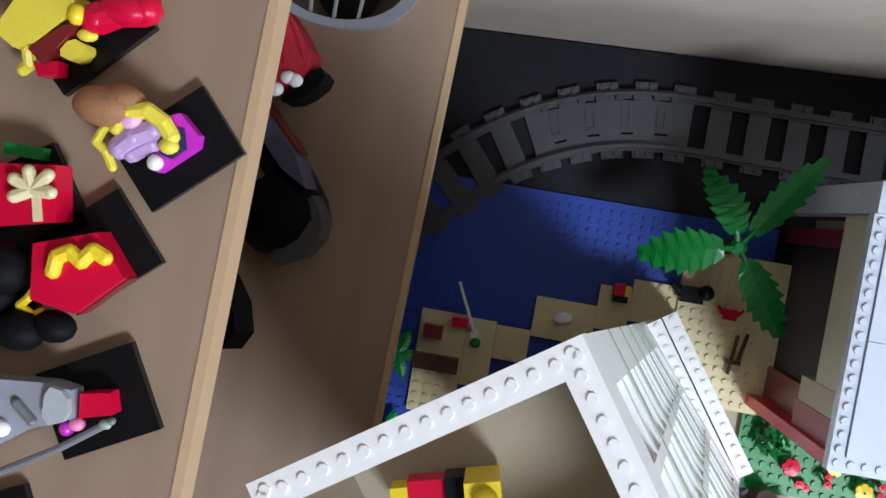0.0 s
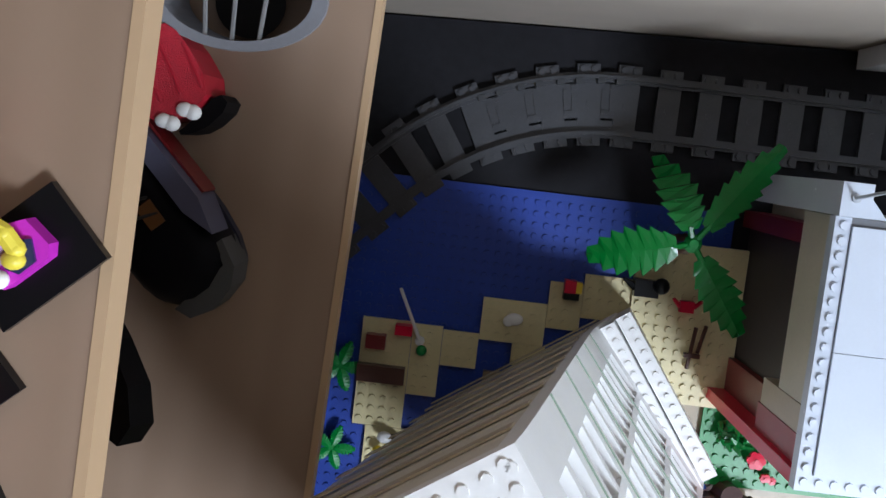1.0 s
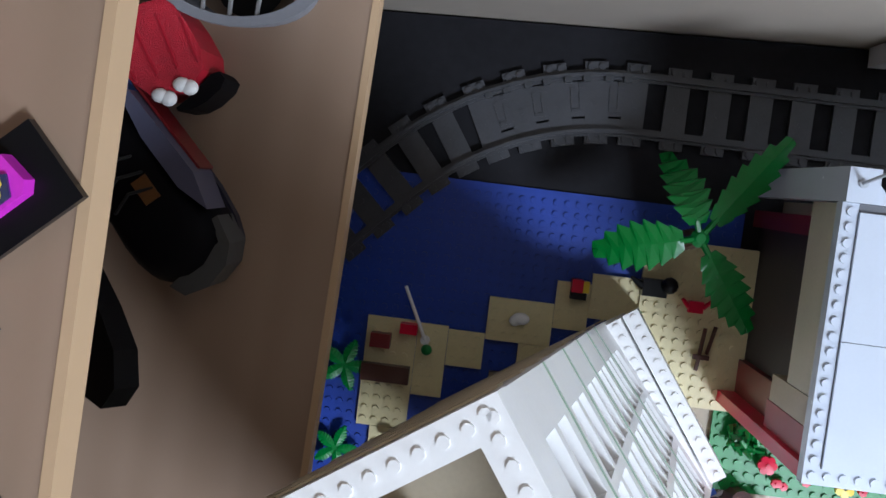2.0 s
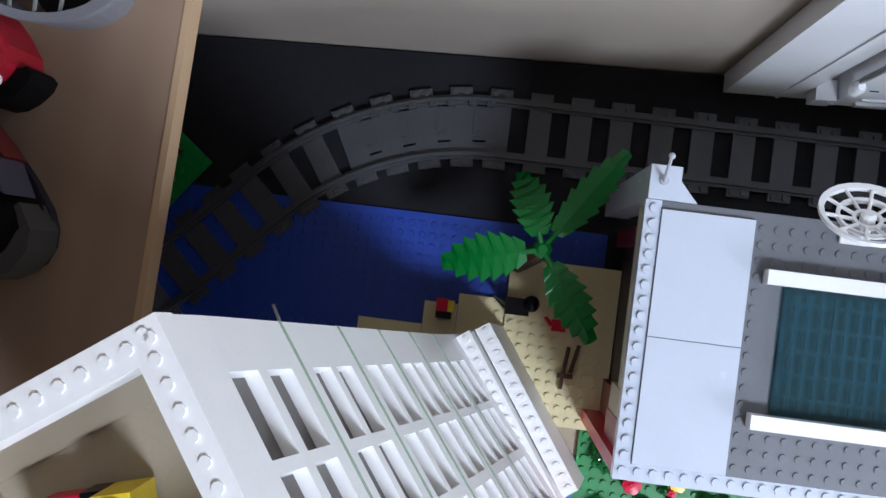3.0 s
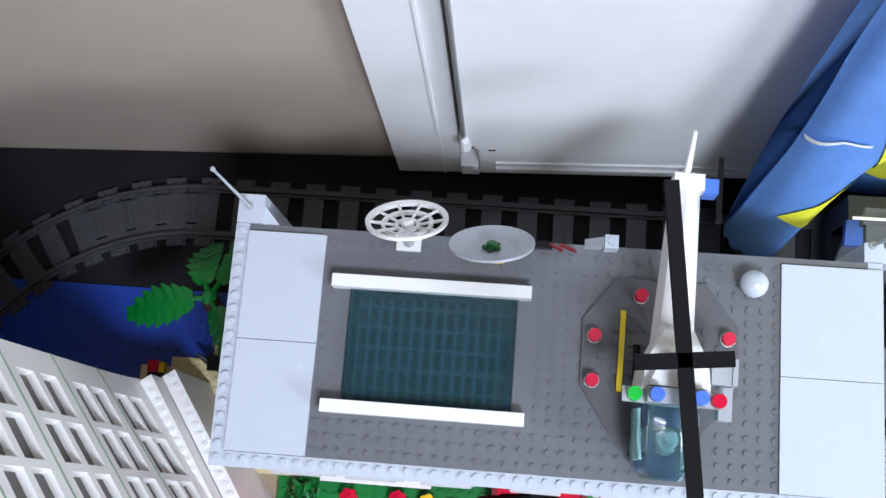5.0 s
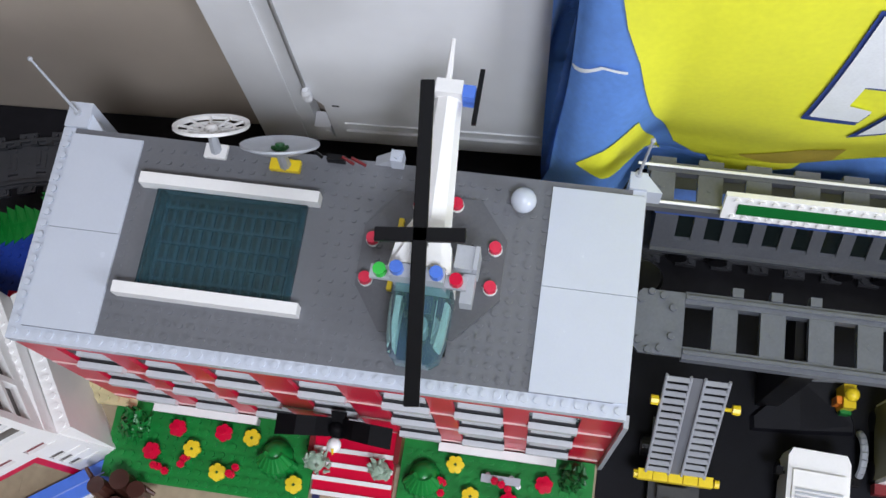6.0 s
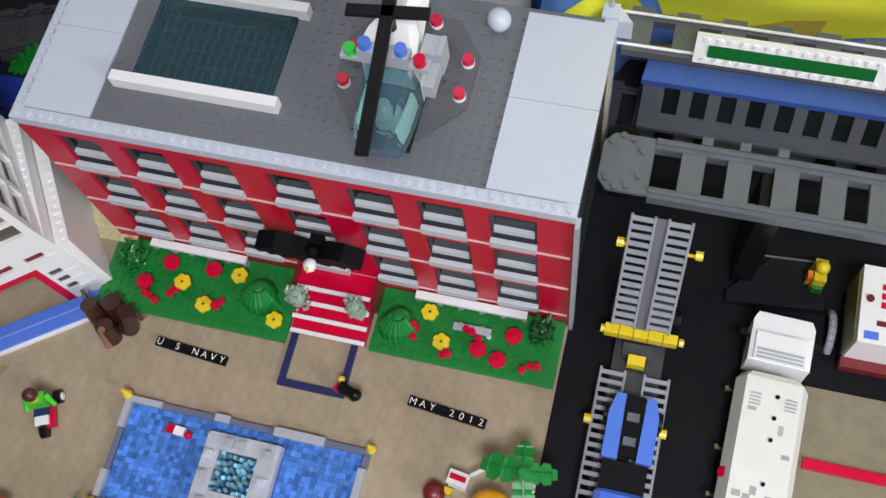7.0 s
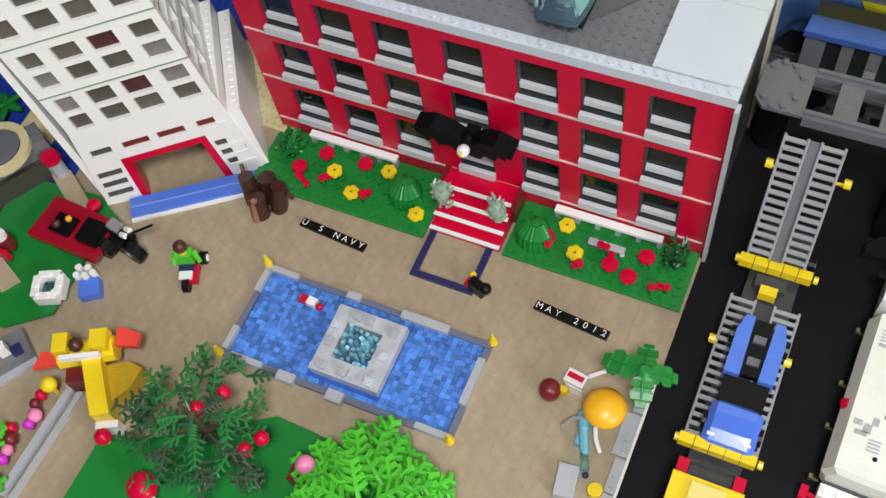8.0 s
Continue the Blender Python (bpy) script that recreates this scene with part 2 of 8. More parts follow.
# Window frames added around both lamp openings; neither window is seen.
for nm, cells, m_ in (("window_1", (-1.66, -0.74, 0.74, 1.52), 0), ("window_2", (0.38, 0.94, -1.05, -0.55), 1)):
    w_ = thing(nm, pose(0, 0, 0), "white framed window, unseen and added around its lamp", "window", kind="structure")
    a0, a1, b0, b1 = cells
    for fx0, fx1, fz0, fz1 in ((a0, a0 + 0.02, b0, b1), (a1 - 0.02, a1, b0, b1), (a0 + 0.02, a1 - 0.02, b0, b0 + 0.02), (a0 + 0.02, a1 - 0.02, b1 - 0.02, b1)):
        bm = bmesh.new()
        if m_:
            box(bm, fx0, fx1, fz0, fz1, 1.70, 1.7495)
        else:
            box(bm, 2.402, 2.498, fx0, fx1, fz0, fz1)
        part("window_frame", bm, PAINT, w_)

table = thing("table", pose(0, 0, 0), "black painted wooden display table against the wall", "table")
bm = bmesh.new()
prism(bm, [(-0.62, -0.75), (1.4, -0.75), (1.4, wall_face(1.4) - 0.0015), (-0.62, wall_face(-0.62) - 0.0015)], -0.03, 0.0)
part("table_top", bm, TABLE, table)
for tx in (-0.58, 1.34):
    for ty in (-0.70, 0.20):
        bm = bmesh.new()
        box(bm, tx - 0.025, tx + 0.025, ty - 0.025, ty + 0.025, -0.75, -0.03)
        part("leg", bm, TABLE, table)

# shelves over the west end of the table: two boards on uprights
shelf = thing("shelf_unit", pose(0, 0, 0, 0, 0, -2.1), "beech wood shelf unit with two stepped boards", "shelf")
for z1, x1 in ((0.235, -0.2487), (0.455, -0.2927)):
    bm = bmesh.new()
    prism(bm, [(-0.70, -0.72), (x1 - 0.0036, -0.72), (x1 - 0.0036, 0.2335), (-0.70, 0.2010)], z1 - 0.016, z1)
    board = part("board", bm, WOOD, shelf)
    bm = bmesh.new()
    box(bm, x1 - 0.0035, x1, -0.72, 0.2335, z1 - 0.016, z1 + 0.0004)
    part("edge_strip", bm, EDGE, board, "pale beech edging strip", bevel=0.0006)
for uy in (-0.72, -0.30):
    bm = bmesh.new()
    box(bm, -0.70, -0.50, uy, uy + 0.016, 0.0, 0.439)
    part("upright", bm, WOOD, shelf)
bm = bmesh.new()
box(bm, -0.716, -0.70, -0.72, 0.200, 0.0, 0.70)
part("back_panel", bm, WOOD, shelf)

# white cupboard door in its frame
door = thing("cupboard_door", WALL_TURN, "white gloss painted cupboard door with a small latch", "door")


def upright(bm, outline, y0, y1):
    """A plate standing in x and z, from y0 to y1."""
    front = [bm.verts.new((x, y0, z)) for x, z in outline]
    rear = [bm.verts.new((x, y1, z)) for x, z in outline]
    n = len(outline)
    for i in range(n):
        bm.faces.new((front[i], front[(i + 1) % n], rear[(i + 1) % n], rear[i]))
    bm.faces.new(front)
    bm.faces.new(rear[::-1])


bm = bmesh.new()
wall_cells(bm, 0.071, 0.66, 0.006, 1.14, [(0.1225, 0.62, 0.024, 1.1)], 0.242, 0.2555)
jamb = part("door_frame", bm, PAINT, door, bevel=0.0012)
bm = bmesh.new()
box(bm, 0.1075, 0.1095, 0.2408, 0.2419, 0.006, 1.12)
part("bead", bm, PAINT, jamb, bevel=0.0005)
# Lower left corner is cut so the gap stands in for the hinge's shadow.
bm = bmesh.new()
upright(bm, [(0.138, 0.030), (0.615, 0.030), (0.615, 1.094), (0.1262, 1.094), (0.1262, 0.112), (0.131, 0.100), (0.1375, 0.088)], 0.2350, 0.2535)
leaf_ = part("door_leaf", bm, PAINT, door, bevel=0.0012)
for a_ in ((0.150, 0.600, 0.2325, 0.2349, 0.040, 0.048), (0.150, 0.600, 0.2335, 0.2349, 0.056, 0.060)):
    bm = bmesh.new()
    box(bm, *a_)
    part("moulding", bm, PAINT, leaf_, bevel=0.0008)
bm = bmesh.new()
box(bm, 0.1230, 0.1370, 0.2340, 0.2480, 0.028, 0.050)
frustum(bm, (0.1345, 0.2335, 0.0440), (0.1345, 0.2325, 0.0440), 0.0022, 0.0022, 10)
part("hinge", bm, PAINT, door, "white painted hinge block", bevel=0.0012)
bm = bmesh.new()
lathe(bm, (0.1290, 0.2310, 0.104), ((0.0030, 0), (0.0042, 0.004), (0.0028, 0.009), (0.0040, 0.013), (0.0022, 0.017)), 12)
box(bm, 0.1268, 0.1312, 0.2310, 0.2349, 0.106, 0.118)
part("latch", bm, PAINT, leaf_, "small white painted latch")
bm = bmesh.new()
frustum(bm, (0.1280, 0.2335, 0.122), (0.1275, 0.2335, 0.420), 0.0016, 0.0016, 8)
part("rod", bm, SILVER, leaf_, "thin metal rod up the door edge")
bm = bmesh.new()
box(bm, 0.1445, 0.1500, 0.2343, 0.2349, 0.0885, 0.0897)
part("keyhole_slot", bm, BLACK, leaf_, "small dark slot")

# soft bag against the wall
def bag_y(x, z):
    u = max(0.0, min(1.0, (x - 0.355) / 0.045))
    base = min(0.240, 0.1640 + 0.15 * z + 0.076 * u * u * (3 - 2 * u) * math.exp(-((z / 0.19) ** 2)))
    fold = 0.0035 * math.sin(21 * x + 7 * z + 0.6) + 0.0022 * math.sin(37 * x - 19 * z + 1)
    left = 0.316 + 0.022 * z + 0.030 * math.exp(-((z / 0.055) ** 2))
    crease = 0.006 * math.exp(-((z - 0.062 - 0.10 * (x - 0.40)) / 0.007) ** 2)
    tuck = 0.022 * math.exp(-(z / 0.018) ** 2) + 0.014 * math.exp(-((x - left) / 0.010) ** 2)
    return min(0.252, base + fold + crease + tuck)


def bag_patch(name, outline, lift, material, parent, label, step=0.006):
    """A patch of the bag's skin: the grid cells inside an outline in x and z, lifted off the skin."""
    xs, zs = [p[0] for p in outline], [p[1] for p in outline]

    def inside(x, z):
        hit = False
        n = len(outline)
        for i in range(n):
            (xa, za), (xb, zb) = outline[i], outline[(i + 1) % n]
            if (za > z) != (zb > z) and x < (xb - xa) * (z - za) / (zb - za) + xa:
                hit = not hit
        return hit
    bm = bmesh.new()
    made = {}

    def vert(i, j):
        if (i, j) not in made:
            x, z = min(xs) + i * step, min(zs) + j * step
            made[i, j] = bm.verts.new((x, bag_y(x, z) - lift, z))
        return made[i, j]
    for i in range(int((max(xs) - min(xs)) / step) + 1):
        for j in range(int((max(zs) - min(zs)) / step) + 1):
            if inside(min(xs) + (i + 0.5) * step, min(zs) + (j + 0.5) * step):
                bm.faces.new((vert(i, j), vert(i + 1, j), vert(i + 1, j + 1), vert(i, j + 1)))
    for v in [w for w in bm.verts if w.is_boundary]:
        best = None
        for k in range(len(outline)):
            a, b = Vector(outline[k]), Vector(outline[(k + 1) % len(outline)])
            q = Vector((v.co.x, v.co.z))
            t = max(0.0, min(1.0, (q - a).dot(b - a) / max(1e-12, (b - a).length_squared)))
            c = a.lerp(b, t)
            if best is None or (c - q).length < (best - q).length:
                best = c
        v.co = Vector((best.x, bag_y(best.x, best.y) - lift, best.y))
    return part(name, bm, material, parent, label, smooth=True)


BAGB = mat("blue_printed_bag_cloth", (0.13, 0.29, 0.72), 0.45, vary=0.12, scale=25, bump=0.1)
BAGY = mat("yellow_printed_bag_cloth", (0.90, 0.90, 0.05), 0.45, vary=0.06, scale=25, bump=0.1)
BAGO = mat("ochre_printed_bag_cloth", (0.62, 0.47, 0.06), 0.45, vary=0.1, scale=25)
BAGN = mat("navy_print", (0.03, 0.06, 0.25), 0.45)
BAGW = mat("white_print", (0.86, 0.89, 0.92), 0.45)
bag = thing("printed_bag", pose(0, 0, 0), "soft blue bag with yellow print slumped against the wall", "bag")
bm = bmesh.new()
nx, nz = 76, 92


def bag_x(i, j):
    """Across the bag, its lower corner rounded."""
    return 0.314 + i * 0.0061 + 0.030 * (1 - i / 76) ** 3 * math.exp(-((j * 0.0062 / 0.055) ** 2))


grid_ = [[bm.verts.new((bag_x(i, j), bag_y(bag_x(i, j), 0.001 + j * 0.0062), 0.001 + j * 0.0062)) for j in range(nz)] for i in range(nx)]
rear = [[bm.verts.new((0.360 + i * 0.0055, 0.2545, 0.001 + j * 0.0062)) for j in (0, nz - 1)] for i in (0, nx - 1)]
for i in range(nx - 1):
    for j in range(nz - 1):
        bm.faces.new((grid_[i][j], grid_[i + 1][j], grid_[i + 1][j + 1], grid_[i][j + 1]))
bm.faces.new([rear[0][0], rear[0][1]] + [grid_[0][j] for j in range(nz - 1, -1, -1)])
bm.faces.new([rear[1][1], rear[1][0]] + [grid_[nx - 1][j] for j in range(nz)])
bm.faces.new([rear[0][1], rear[1][1]] + [grid_[i][nz - 1] for i in range(nx - 1, -1, -1)])
part("bag_skin", bm, BAGB, bag, smooth=True)
bag_patch("yellow_print", [(0.3463, 0.3514), (0.358, 0.2969), (0.3693, 0.2647), (0.3877, 0.1806), (0.4111, 0.0921), (0.4484, 0.0562), (0.5057, 0.0649), (0.5302, 0.0873), (0.5656, 0.0968), (0.7753, 0.1307), (0.7663, 0.503), (0.3601, 0.503)], 0.0012, BAGY, bag, "bright yellow printed area", 0.003)
bag_patch("yellow_print", [(0.3385, 0.1478), (0.3611, 0.1754), (0.3769, 0.1904), (0.3879, 0.1347), (0.4054, 0.0539), (0.375, 0.1172)], 0.0012, BAGY, bag, "yellow printed leaf shape", 0.003)
bag_patch("ochre_print", [(0.4576, 0.0921), (0.5022, 0.1231), (0.5294, 0.1262), (0.5278, 0.0921), (0.4943, 0.081)], 0.0022, BAGO, bag, "ochre printed shade", 0.003)
E_ = [(0.485, 0.1955), (0.5165, 0.1941), (0.5201, 0.2125), (0.5042, 0.2167), (0.5064, 0.2429), (0.5265, 0.2429), (0.5294, 0.2671), (0.5093, 0.2697), (0.5137, 0.2902), (0.5354, 0.2902), (0.5402, 0.3172), (0.4928, 0.3189)]
K_ = [(0.5232, 0.1695), (0.5434, 0.1782), (0.5598, 0.225), (0.5715, 0.184), (0.5972, 0.184), (0.5783, 0.2524), (0.5992, 0.302), (0.5738, 0.3053), (0.5595, 0.2818), (0.5511, 0.307), (0.5351, 0.2835), (0.5445, 0.2564)]
for shape in (E_, K_):
    cx, cz = sum(p[0] for p in shape) / len(shape), sum(p[1] for p in shape) / len(shape)
    bag_patch("print_outline", [(cx + (x - cx) * 1.12, cz + (z - cz) * 1.09 - 0.003) for x, z in shape], 0.0026, BAGN, bag, "dark blue print outline", 0.002)
    bag_patch("print_shape", shape, 0.0038, BAGW, bag, "white printed block shape", 0.002)
bag_patch("print_line", [(0.3283, 0.2463), (0.3469, 0.2603), (0.3628, 0.2596), (0.3628, 0.2571), (0.3478, 0.2578), (0.3302, 0.2438)], 0.0026, BAGW, bag, "thin white printed line", 0.0015)

# ---- ground plates ----
pave = solid("pavement", -0.16, 0.384, -0.46, -0.0005, 0.0002, 0.0022, TAN, "tan tiled plaza in front of the red building", "pavement", "structure")
road = solid("road", 0.3845, 0.80, -0.46, 0.14, 0.0002, 0.0030, ROAD, "black road plates with grey lines", "road", "structure")
solid("pavement_east", 0.566, 0.80, -0.46, -0.012, 0.0032, 0.0062, mat("dull_olive_tan_plastic", (0.23, 0.20, 0.13), 0.4, vary=0.2, scale=14), "tan paving plates beside the road", "pavement", "structure")
solid("kerb_line", 0.57, 0.80, -0.075, -0.067, 0.0064, 0.0096, RED, "thin red kerb strip on tan paving", "kerb", "structure")
kerb = thing("kerb", pose(0.374, -0.24, 0.0034), "light grey kerb plates with white edge by the road", "kerb")
for i, (y0, y1, w) in enumerate(((0.0, 0.030, 0.012), (0.031, 0.058, 0.008), (0.060, 0.094, 0.012), (0.096, 0.125, 0.008))):
    bm = bmesh.new()
    box(bm, 0.008 - w, 0.008, y0, y1, 0, 0.003)
    studs(bm, 0.0, y0 + 0.002, 1, 2, 0.003)
    part("kerb_plate", bm, LGREY, kerb)
bm = bmesh.new()
box(bm, 0.0082, 0.0102, 0.0, 0.125, 0, 0.004)
part("white_edge", bm, WHITE, kerb, "thin white kerb edge")

water = solid("water", -0.40, 0.004, -0.145, 0.132, 0.0003, 0.0022, WATER, "blue studded water baseplate", "water", "structure")
bm = bmesh.new()
for i in range(45):
    for j in range(34):
        x, y = -0.352 + i * S, -0.140 + j * S
        if (x < -0.02 or y > 0.11) and not (x > -0.165 and y < 0.004):
            frustum(bm, (x, y, 0.0021), (x, y, 0.0036), 0.0023, 0.0022, 6)
tagged(part("water_studs", bm, WATER, water), kind="stuff")

garden = []
for x0, x1, y0 in ((0.0, 0.166, -0.063), (0.234, 0.382, -0.055)):
    bm = bmesh.new()
    box(bm, x0, x1, y0, -0.0006, 0.0062, 0.0086)
    g = thing("lawn", pose(0, 0, 0), "green studded garden plate in front of the facade", "lawn", "garden plates", "structure")
    part("plate", bm, GREEN, g)
    bm = bmesh.new()
    n0, n1 = int((x1 - x0) / S), int(-y0 / S)
    studs(bm, x0 + 0.001, y0 + 0.0005, n0, n1, 0.0085)
    tagged(part("studs", bm, GREEN, g), kind="stuff")


# ---- red building ----
ZL = (0.0242, 0.0828, 0.1414)
WX = (3, 9, 15, 22, 29, 35, 41)
hall = thing("red_building", pose(0, 0, 0), "red brick-built town hall with three storeys and grey roof", "building")
opens = []
for k, z in enumerate(ZL):
    for i, w in enumerate(WX):
        opens.append((w * S, (w + 4) * S, z + 0.0030, z + 0.0495))
bm = bmesh.new()
wall_cells(bm, 0.0, 0.384, 0.0, 0.2005, opens, 0.0, 0.008)
front = part("front_wall", bm, RED, hall)
CREAM = mat("cream_plastic", (0.60, 0.54, 0.41))
bm = bmesh.new()
box(bm, 0.0050, 0.0300, 0.0402, 0.1440, 0.1450, 0.2005)
part("side_wall", bm, CREAM, hall, "cream plastic upper side wall")
# Shade below the upper wall is put into this dark brown grey.
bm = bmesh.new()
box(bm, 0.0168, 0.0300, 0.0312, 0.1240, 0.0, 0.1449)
part("recessed_wall", bm, mat("shaded_recess_plastic", (0.032, 0.026, 0.027), 0.5, vary=0.25), hall, "recessed lower side wall with its shade put into the colour")
# Duller copy of the wall's red; light on this side is put into it.
bm = bmesh.new()
box(bm, 0.0040, 0.0300, 0.0081, 0.0240, 0.1150, 0.2005)
part("corner_pier", bm, mat("side_toned_red_plastic", (0.33, 0.035, 0.045), 0.4), hall, "red corner pier, the light on its side put into the red")
bm = bmesh.new()
box(bm, 0.0045, 0.0300, 0.0242, 0.0400, 0.1180, 0.2005)
part("tan_pier", bm, TAN, hall, "tan corner block")
bm = bmesh.new()
box(bm, 0.0120, 0.0300, 0.0081, 0.0310, 0.0, 0.1149)
part("pier_foot", bm, DRED, hall, "dark red corner foot")
bm = bmesh.new()
box(bm, 0.0110, 0.0300, 0.1242, 0.1359, 0.0, 0.1449)
part("rear_post", bm, DRED, hall, "dark red rear post")
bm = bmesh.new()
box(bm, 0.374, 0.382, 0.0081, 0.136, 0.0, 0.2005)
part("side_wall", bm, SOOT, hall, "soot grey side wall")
# Unseen wall; cream is chosen to keep red bounced light off the door.
bm = bmesh.new()
box(bm, 0.0301, 0.384, 0.136, 0.144, 0.0, 0.2005)
part("back_wall", bm, CREAM, hall)
# Unseen dark slabs, added to keep light out of the hollow building.
for z in (0.004, 0.078, 0.137):
    bm = bmesh.new()
    box(bm, 0.0301, 0.3759, 0.0301, 0.1359, z, z + 0.003)
    part("storey_floor", bm, DGREY, hall)
bm = bmesh.new()
box(bm, 0.3842, 0.3872, -0.004, 0.004, 0.0, 0.2005)
part("corner_post", bm, LGREY, hall, "slim light grey corner post")
LINE = mat("pale_pink_line_plastic", (0.72, 0.52, 0.50))
for z in ZL:
    bm = bmesh.new()
    box(bm, 0.002, 0.382, -0.0012, -0.0001, z - 0.0002, z + 0.0014)
    part("string_course", bm, LINE, hall, "thin pale string course")


def window_part(x, z, parent, aqua_frame):
    win = new("window")
    win.empty_display_size = 0.01
    win.parent = parent
    win.matrix_basis = pose(x, 0, z)
    bm = bmesh.new()
    box(bm, 0.0002, 0.0318, -0.0036, 0.0004, 0.0002, 0.0084)
    part("sill", bm, SILL, win, "light grey sill block", bevel=0.0004)
    bm = bmesh.new()
    box(bm, 0.0023, 0.0297, 0.0020, 0.0054, 0.0135, 0.0190)
    part("glazing_bar", bm, SILL, win)
    # Dark filler, added so the gap behind the sill reads as dark.
    bm = bmesh.new()
    box(bm, 0.0002, 0.0318, 0.0006, 0.0072, 0.0002, 0.0060)
    part("inner_ledge", bm, SOOT, win)
    bm = bmesh.new()
    for b_ in ((0.0002, 0.0022, 0.0025, 0.0072, 0.0085, 0.0462), (0.0298, 0.0318, 0.0025, 0.0072, 0.0085, 0.0462), (0.0022, 0.0298, 0.0025, 0.0072, 0.0445, 0.0462)):
        box(bm, *b_)
    # Three windows get clear light blue frames, the others grey ones.
    part("frame", bm, AQUA if aqua_frame else SOOT, win)
    bm = bmesh.new()
    box(bm, 0.0023, 0.0297, 0.0056, 0.0066, 0.0086, 0.0444)
    part("pane", bm, GLASS, win)


SILL = mat("pale_grey_sill_plastic", (0.58, 0.60, 0.63))
for k, z in enumerate(ZL):
    for i, w in enumerate(WX):
        window_part(w * S, z + 0.0030, hall, (k, i) in ((2, 4), (2, 6), (1, 5)))

# roof
roof = new("roof")
roof.parent = hall
tagged(roof, "grey flat roof with pale tiles")
bm = bmesh.new()
slab(bm, -0.0006, 0.3846, -0.0008, 0.1445, [(0.0078, 0.3762, 0.0080, 0.1445)], 0.2007, 0.2092)
part("parapet", bm, TILE, roof)
bm = bmesh.new()
for i in range(48):
    stud(bm, (i + 0.5) * S, 0.5 * S, 0.2091, 0.0024, 0.0013)
studs(bm, 0, S, 1, 17, 0.2091)
tagged(part("parapet_studs", bm, TILE, roof), kind="stuff")
bm = bmesh.new()
slab(bm, 0.0079, 0.3761, 0.0081, 0.1444, [(0.0740, 0.1735, 0.0415, 0.1085)], 0.2012, 0.2090)
part("roof_plate", bm, DGREY, roof, "dark grey studded roof plate")
bm = bmesh.new()
for i in range(34):
    for j in range(16):
        x, y = 0.056 + (i + 0.5) * S, 0.0085 + (j + 0.5) * 0.00822
        if not (0.060 < x < 0.184 and 0.032 < y < 0.118):
            stud(bm, x, y, 0.2089, 0.0020, 0.0010)
tagged(part("roof_studs", bm, DGREY, roof), kind="stuff")
for x0, x1 in ((0.0082, 0.0560), (0.3262, 0.3842)):
    for y0, y1 in ((0.0084, 0.0740), (0.0744, 0.1400)):
        bm = bmesh.new()
        box(bm, x0, x1, y0, y1, 0.2092, 0.2112)
        part("roof_tile", bm, TILE, roof, "large smooth pale grey tile", bevel=0.0004)
sky_ = new("skylight")
sky_.parent = hall
tagged(sky_, "clear teal skylight between white bars")
for y0 in (0.0345, 0.1082):
    bm = bmesh.new()
    box(bm, 0.0632, 0.1812, y0, y0 + 0.0075, 0.2092, 0.2195)
    part("white_bar", bm, WHITE, sky_, "long white bar", bevel=0.0006)
bm = bmesh.new()
box(bm, 0.0742, 0.1733, 0.0423, 0.1079, 0.2098, 0.2122)
part("pane", bm, TEAL, sky_)
bm = bmesh.new()
for i in range(15):
    x = 0.0785 + i * 0.00655
    box(bm, x - 0.0011, x + 0.0011, 0.0450, 0.1052, 0.1985, 0.2006)
for j in range(5):
    y = 0.051 + j * 0.0122
    box(bm, 0.0750, 0.1725, y - 0.0009, y + 0.0009, 0.2007, 0.2026)
part("lattice", bm, mat("dark_teal_plastic", (0.084, 0.132, 0.160)), sky_, "dark teal lattice below the pane")
for x in (0.0770, 0.1705):
    bm = bmesh.new()
    box(bm, x - 0.0018, x + 0.0018, 0.0430, 0.1072, 0.2027, 0.2094)
    part("side_rail", bm, TEAL, sky_)
bm = bmesh.new()
box(bm, 0.0742, 0.1733, 0.0423, 0.1079, 0.1880, 0.1900)
part("well_floor", bm, mat("slate_teal_plastic", (0.030, 0.046, 0.056), vary=0.3, scale=40), sky_)

for bx, bw, aerial in ((0.0, 0.016, (0.0, 0.160, 0.273)), (0.3735, 0.011, (0.3805, 0.152, 0.268))):
    chim = new("roof_pier")
    chim.parent = hall
    bm = bmesh.new()
    box(bm, bx, bx + bw, 0.1447, 0.1625 if bw > 0.012 else 0.156, 0.0, 0.2115)
    prism(bm, [(bx + bw, 0.1447), (bx + bw + 0.010, 0.1447), (bx + bw, 0.156)], 0.19, 0.2085)
    part("pier", bm, TILE, chim, "pale grey rear pier")
    bm = bmesh.new()
    b0 = (bx + bw * 0.45, 0.1545, 0.2115)
    stud(bm, b0[0], b0[1], 0.2114)
    frustum(bm, b0, aerial, 0.0011, 0.0008, 8)
    ball(bm, aerial, 0.0017, u=8, v=6)
    part("aerial", bm, LGREY, chim, "thin pale grey aerial rod")


